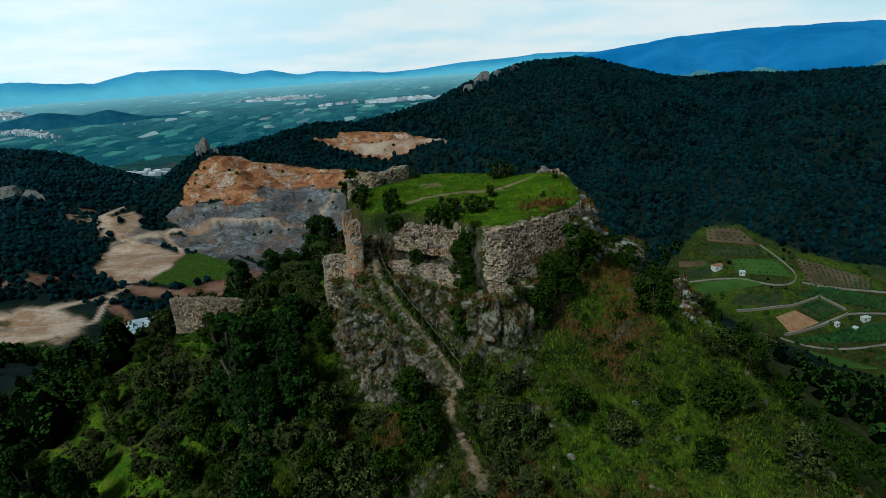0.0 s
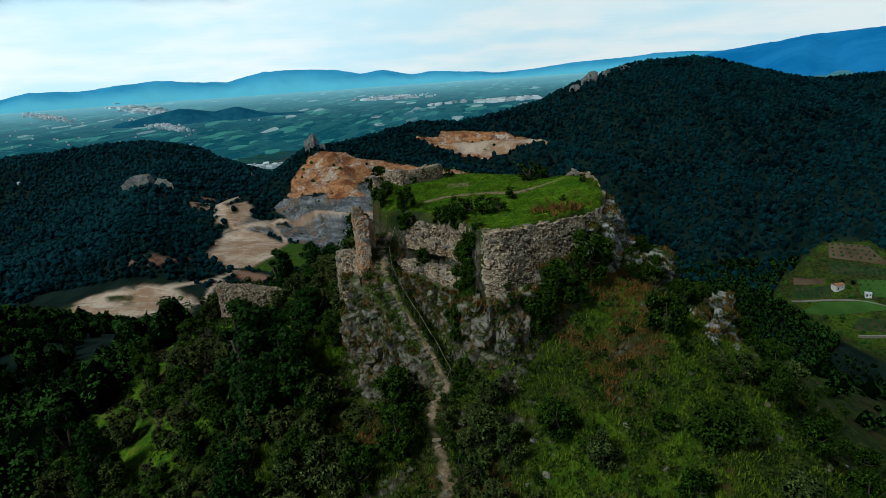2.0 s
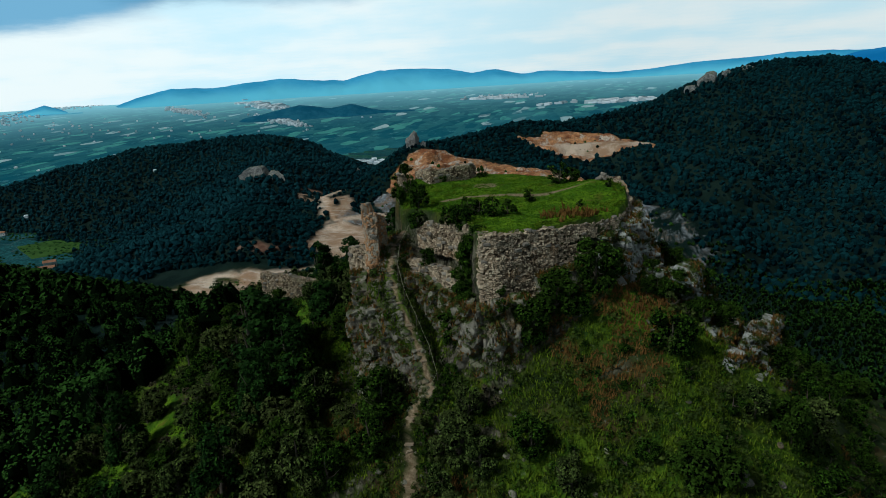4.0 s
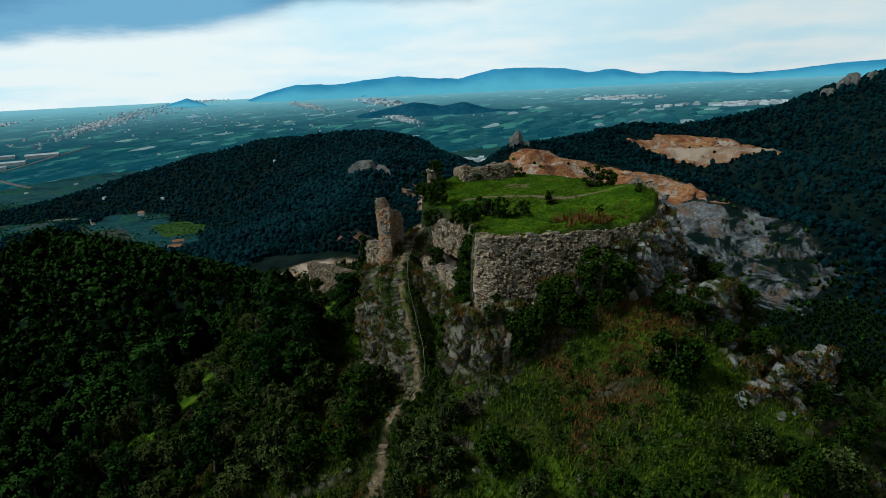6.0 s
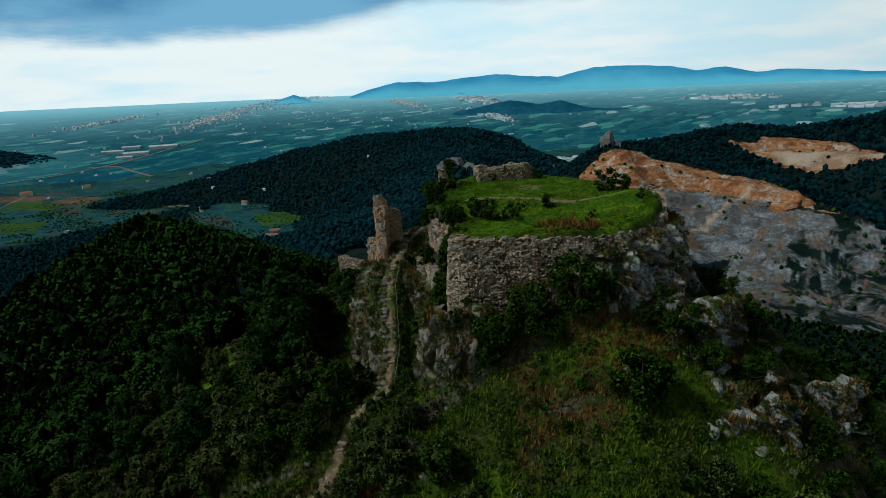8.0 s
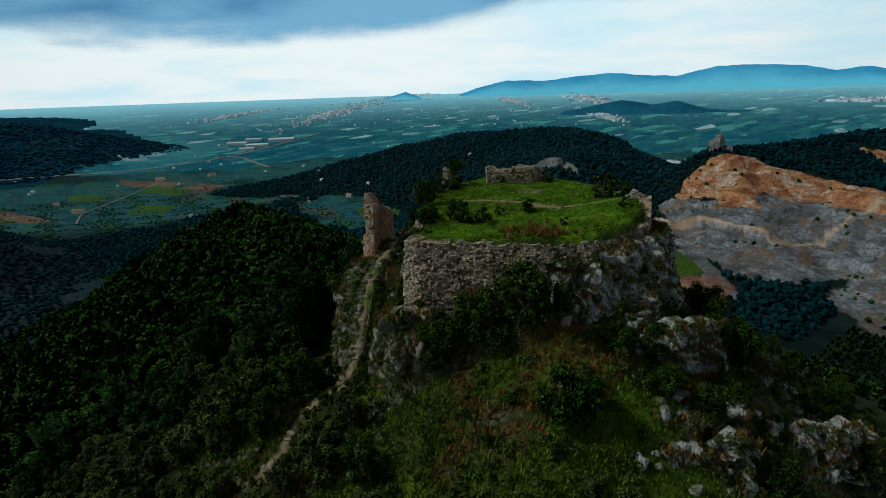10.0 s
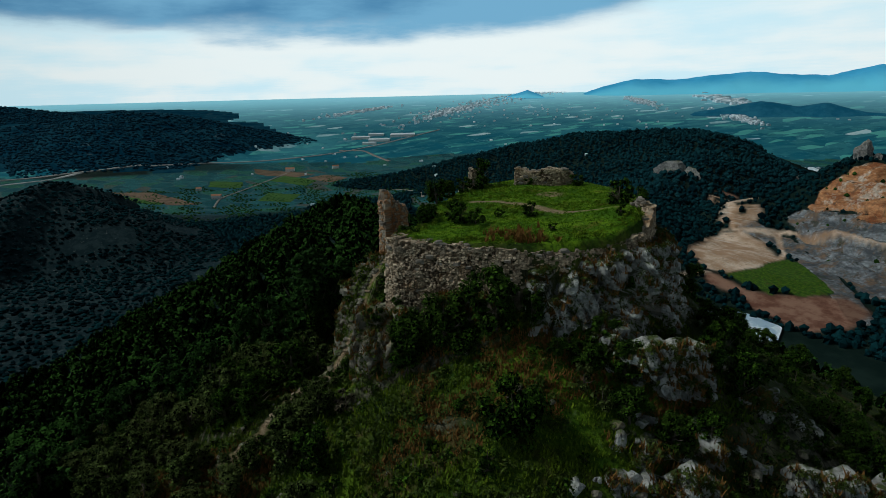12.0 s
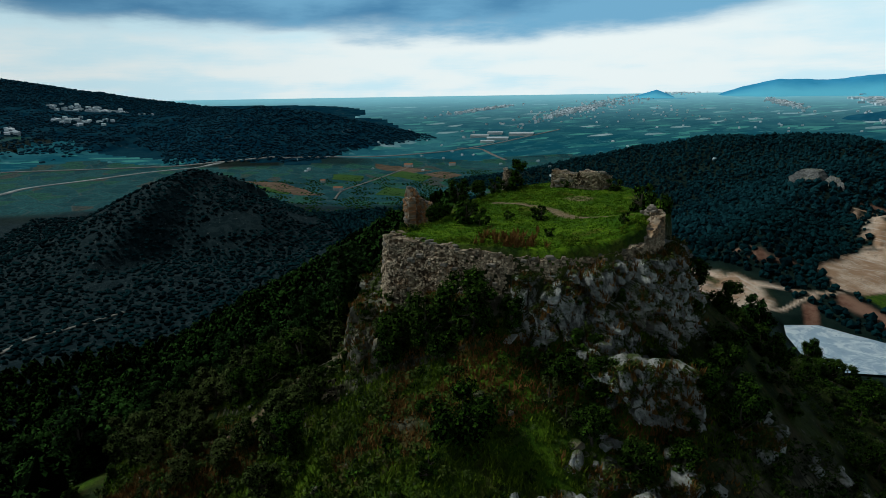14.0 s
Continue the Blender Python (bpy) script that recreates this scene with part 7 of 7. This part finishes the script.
town("far_town", [(-2400, 2690, 330, 40, -0.6, 330), (-1560, 2330, 260, 40, -0.6, 260), (-735, 3185, 160, 60, 0, 60), (-2760, 1700, 420, 50, -0.9, 330), (-3100, 1330, 300, 40, -1.0, 220), (-3250, 2350, 1500, 150, -0.95, 420)],
     "pale far towns strung across the plain", 1, (6, 12), (4, 8))
town("valley_town", [(-721, 1480, 90, 50, 0.4, 70)], "red-roofed small town at the edge of the plain", 2)
town("far_factories", [(-150, 2740, 240, 50, 0, 70), (-765, 3076, 160, 40, 0, 40), (-2000, 2900, 500, 70, -0.7, 90)], "pale industrial sheds far across the plain", 3, (16, 40), (6, 10))
town("hill_village", [(-3090, -560, 60, 190, 0.0, 60), (-2680, -540, 60, 110, 0.0, 26), (-2432, -714, 40, 50, 0, 12)], "white village houses scattered on the far hillside", 4, (12, 22), (6, 10))
town("plain_farms", [(-1700, 900, 900, 700, 0.5, 26), (-2300, 1900, 900, 500, 0.5, 90)], "scattered white farm buildings on the plain", 5, (5, 9), (3, 5))

# ---- bare crags on the hills ----
PALE = "pale bare limestone crag rising out of the pines"
for at, size, seed, yaw in (((-262, 690, -14), (12, 10, 17), 61, 20), ((-252, 696, -20), (9, 8, 10), 62, 60), ((-535, 742, -62), (30, 17, 20), 63, 30), ((-508, 750, -68), (22, 13, 17), 64, 10),
                            ((84, 1046, 34), (22, 12, 14), 65, 30), ((110, 1056, 40), (16, 10, 12), 66, 60), ((140, 1074, 46), (12, 8, 9), 67, 20), ((62, 1030, 20), (16, 10, 10), 68, 0),
                            ):
    rock_object("crag", at, size, seed, PALE, M_CRAG, detail=4, cuts=30, yaw=yaw)

# ---- stepped path: treads and the rope rail ----
def tread(seed, w):
    rnd = random.Random(seed)
    bm = bmesh.new()
    bmesh.ops.create_cube(bm, size=1.0, matrix=Matrix.Diagonal((w, 0.34, 0.20, 1)))
    bmesh.ops.bevel(bm, geom=bm.edges[:], offset=0.05, segments=1, affect="EDGES")
    for v in bm.verts:
        v.co += Vector((rnd.uniform(-0.06, 0.06), rnd.uniform(-0.04, 0.04), rnd.uniform(-0.03, 0.03)))
    me = bpy.data.meshes.new("stone_step")
    bm.to_mesh(me)
    bm.free()
    me.materials.append(M_EARTH)
    return me


TREADS = [tread(i, w) for i, w in enumerate((0.7, 0.95, 0.55, 0.8))]
sp = np.array(STAIRS)
run = np.concatenate([[0], np.cumsum(np.hypot(*np.diff(sp[:, :2], axis=0).T))])
rnd = random.Random(4)
for i, u in enumerate(np.arange(4.0, run[-1] - 0.6, 0.62)):
    if 8.5 < u < 10 or rnd.random() < (0.25 if u < 9 else 0.72):
        continue
    x, y = float(np.interp(u, run, sp[:, 0])), float(np.interp(u, run, sp[:, 1]))
    k = min(int(np.searchsorted(run, u)), len(sp) - 1)
    turn = math.degrees(math.atan2(sp[k, 1] - sp[k - 1, 1], sp[k, 0] - sp[k - 1, 0])) - 90
    s = new("stone_step", TREADS[i % 4])
    s.matrix_basis = pose(x + rnd.uniform(-0.08, 0.08), y, float(height(x, y)) + 0.03, rnd.uniform(-4, 4), rnd.uniform(-4, 4), turn + rnd.uniform(-9, 9))
    tagged(s, "worn earth-filled stone step of the castle path", "step", "steps of the castle path")

rail = tagged(new("rope_rail"), "thin pale rope handrail on slim posts beside the steps", "handrail")
hold = []
for u in np.linspace(9.6, run[-1] - 0.2, 8):
    x, y = float(np.interp(u, run, sp[:, 0])) + 0.75, float(np.interp(u, run, sp[:, 1])) + 0.45
    z = float(np.interp(u, run, sp[:, 2]))
    hold.append((x, y, z + 1.0))
    v, f = tube([(x, y, z - 1.2), (x, y, z + 0.4), (x, y, z + 1.05)], [0.045, 0.045, 0.035])
    link_mesh("post", v, f, M_BARK, rail)
line = []
for a, b in zip(hold[:-1], hold[1:]):
    for s in np.linspace(0, 1, 7)[:-1]:
        line.append([a[0] + (b[0] - a[0]) * s, a[1] + (b[1] - a[1]) * s, a[2] + (b[2] - a[2]) * s - 0.12 * math.sin(math.pi * s)])
line.append(list(hold[-1]))
v, f = tube(line, [0.016] * len(line), 5)
link_mesh("rope", v, f, M_ROPE, rail)

# flat information slab on the slope and the cairn on the corner of the rampart
bm = bmesh.new()
bmesh.ops.create_cube(bm, size=1.0, matrix=Matrix.Diagonal((0.85, 1.1, 0.16, 1)))
bmesh.ops.bevel(bm, geom=bm.edges[:], offset=0.03, segments=2, affect="EDGES")
me = bpy.data.meshes.new("stone_slab")
bm.to_mesh(me)
bm.free()
me.materials.append(M_SLAB)
slab = tagged(new("stone_slab", me), "pale flat stone slab lying on the grassy slope", "slab")
slab.matrix_basis = pose(17.7, 67.6, float(height(17.7, 67.6)) + 0.12, 24, -14, 25)
cairn = tagged(new("cairn"), "low heap of pale stones on the rampart's corner", "cairn")
cairn.matrix_basis = pose(14.5, 82.3, float(height(14.5, 82.3)), 0, 0, 0)
rnd = random.Random(9)
for i in range(26):
    s = new("stone", rnd.choice(STONES))
    s.parent = cairn
    r, g = abs(rnd.gauss(0, 0.55)), rnd.uniform(0, 6.28)
    s.matrix_basis = pose(r * math.cos(g), r * math.sin(g), 0.1 + max(0, 0.75 - r * 0.8) * rnd.random(), rnd.uniform(-20, 20), rnd.uniform(-20, 20), rnd.uniform(0, 180))

# ---- single stones of the walls ----
for ob, shape, thick, loose, proud_stones, low, seed in WALLS:
    crown_stones(ob, shape, thick, loose, int(seed))
    face_stones(ob, shape, low + 0.8, proud_stones, int(seed) + 50)
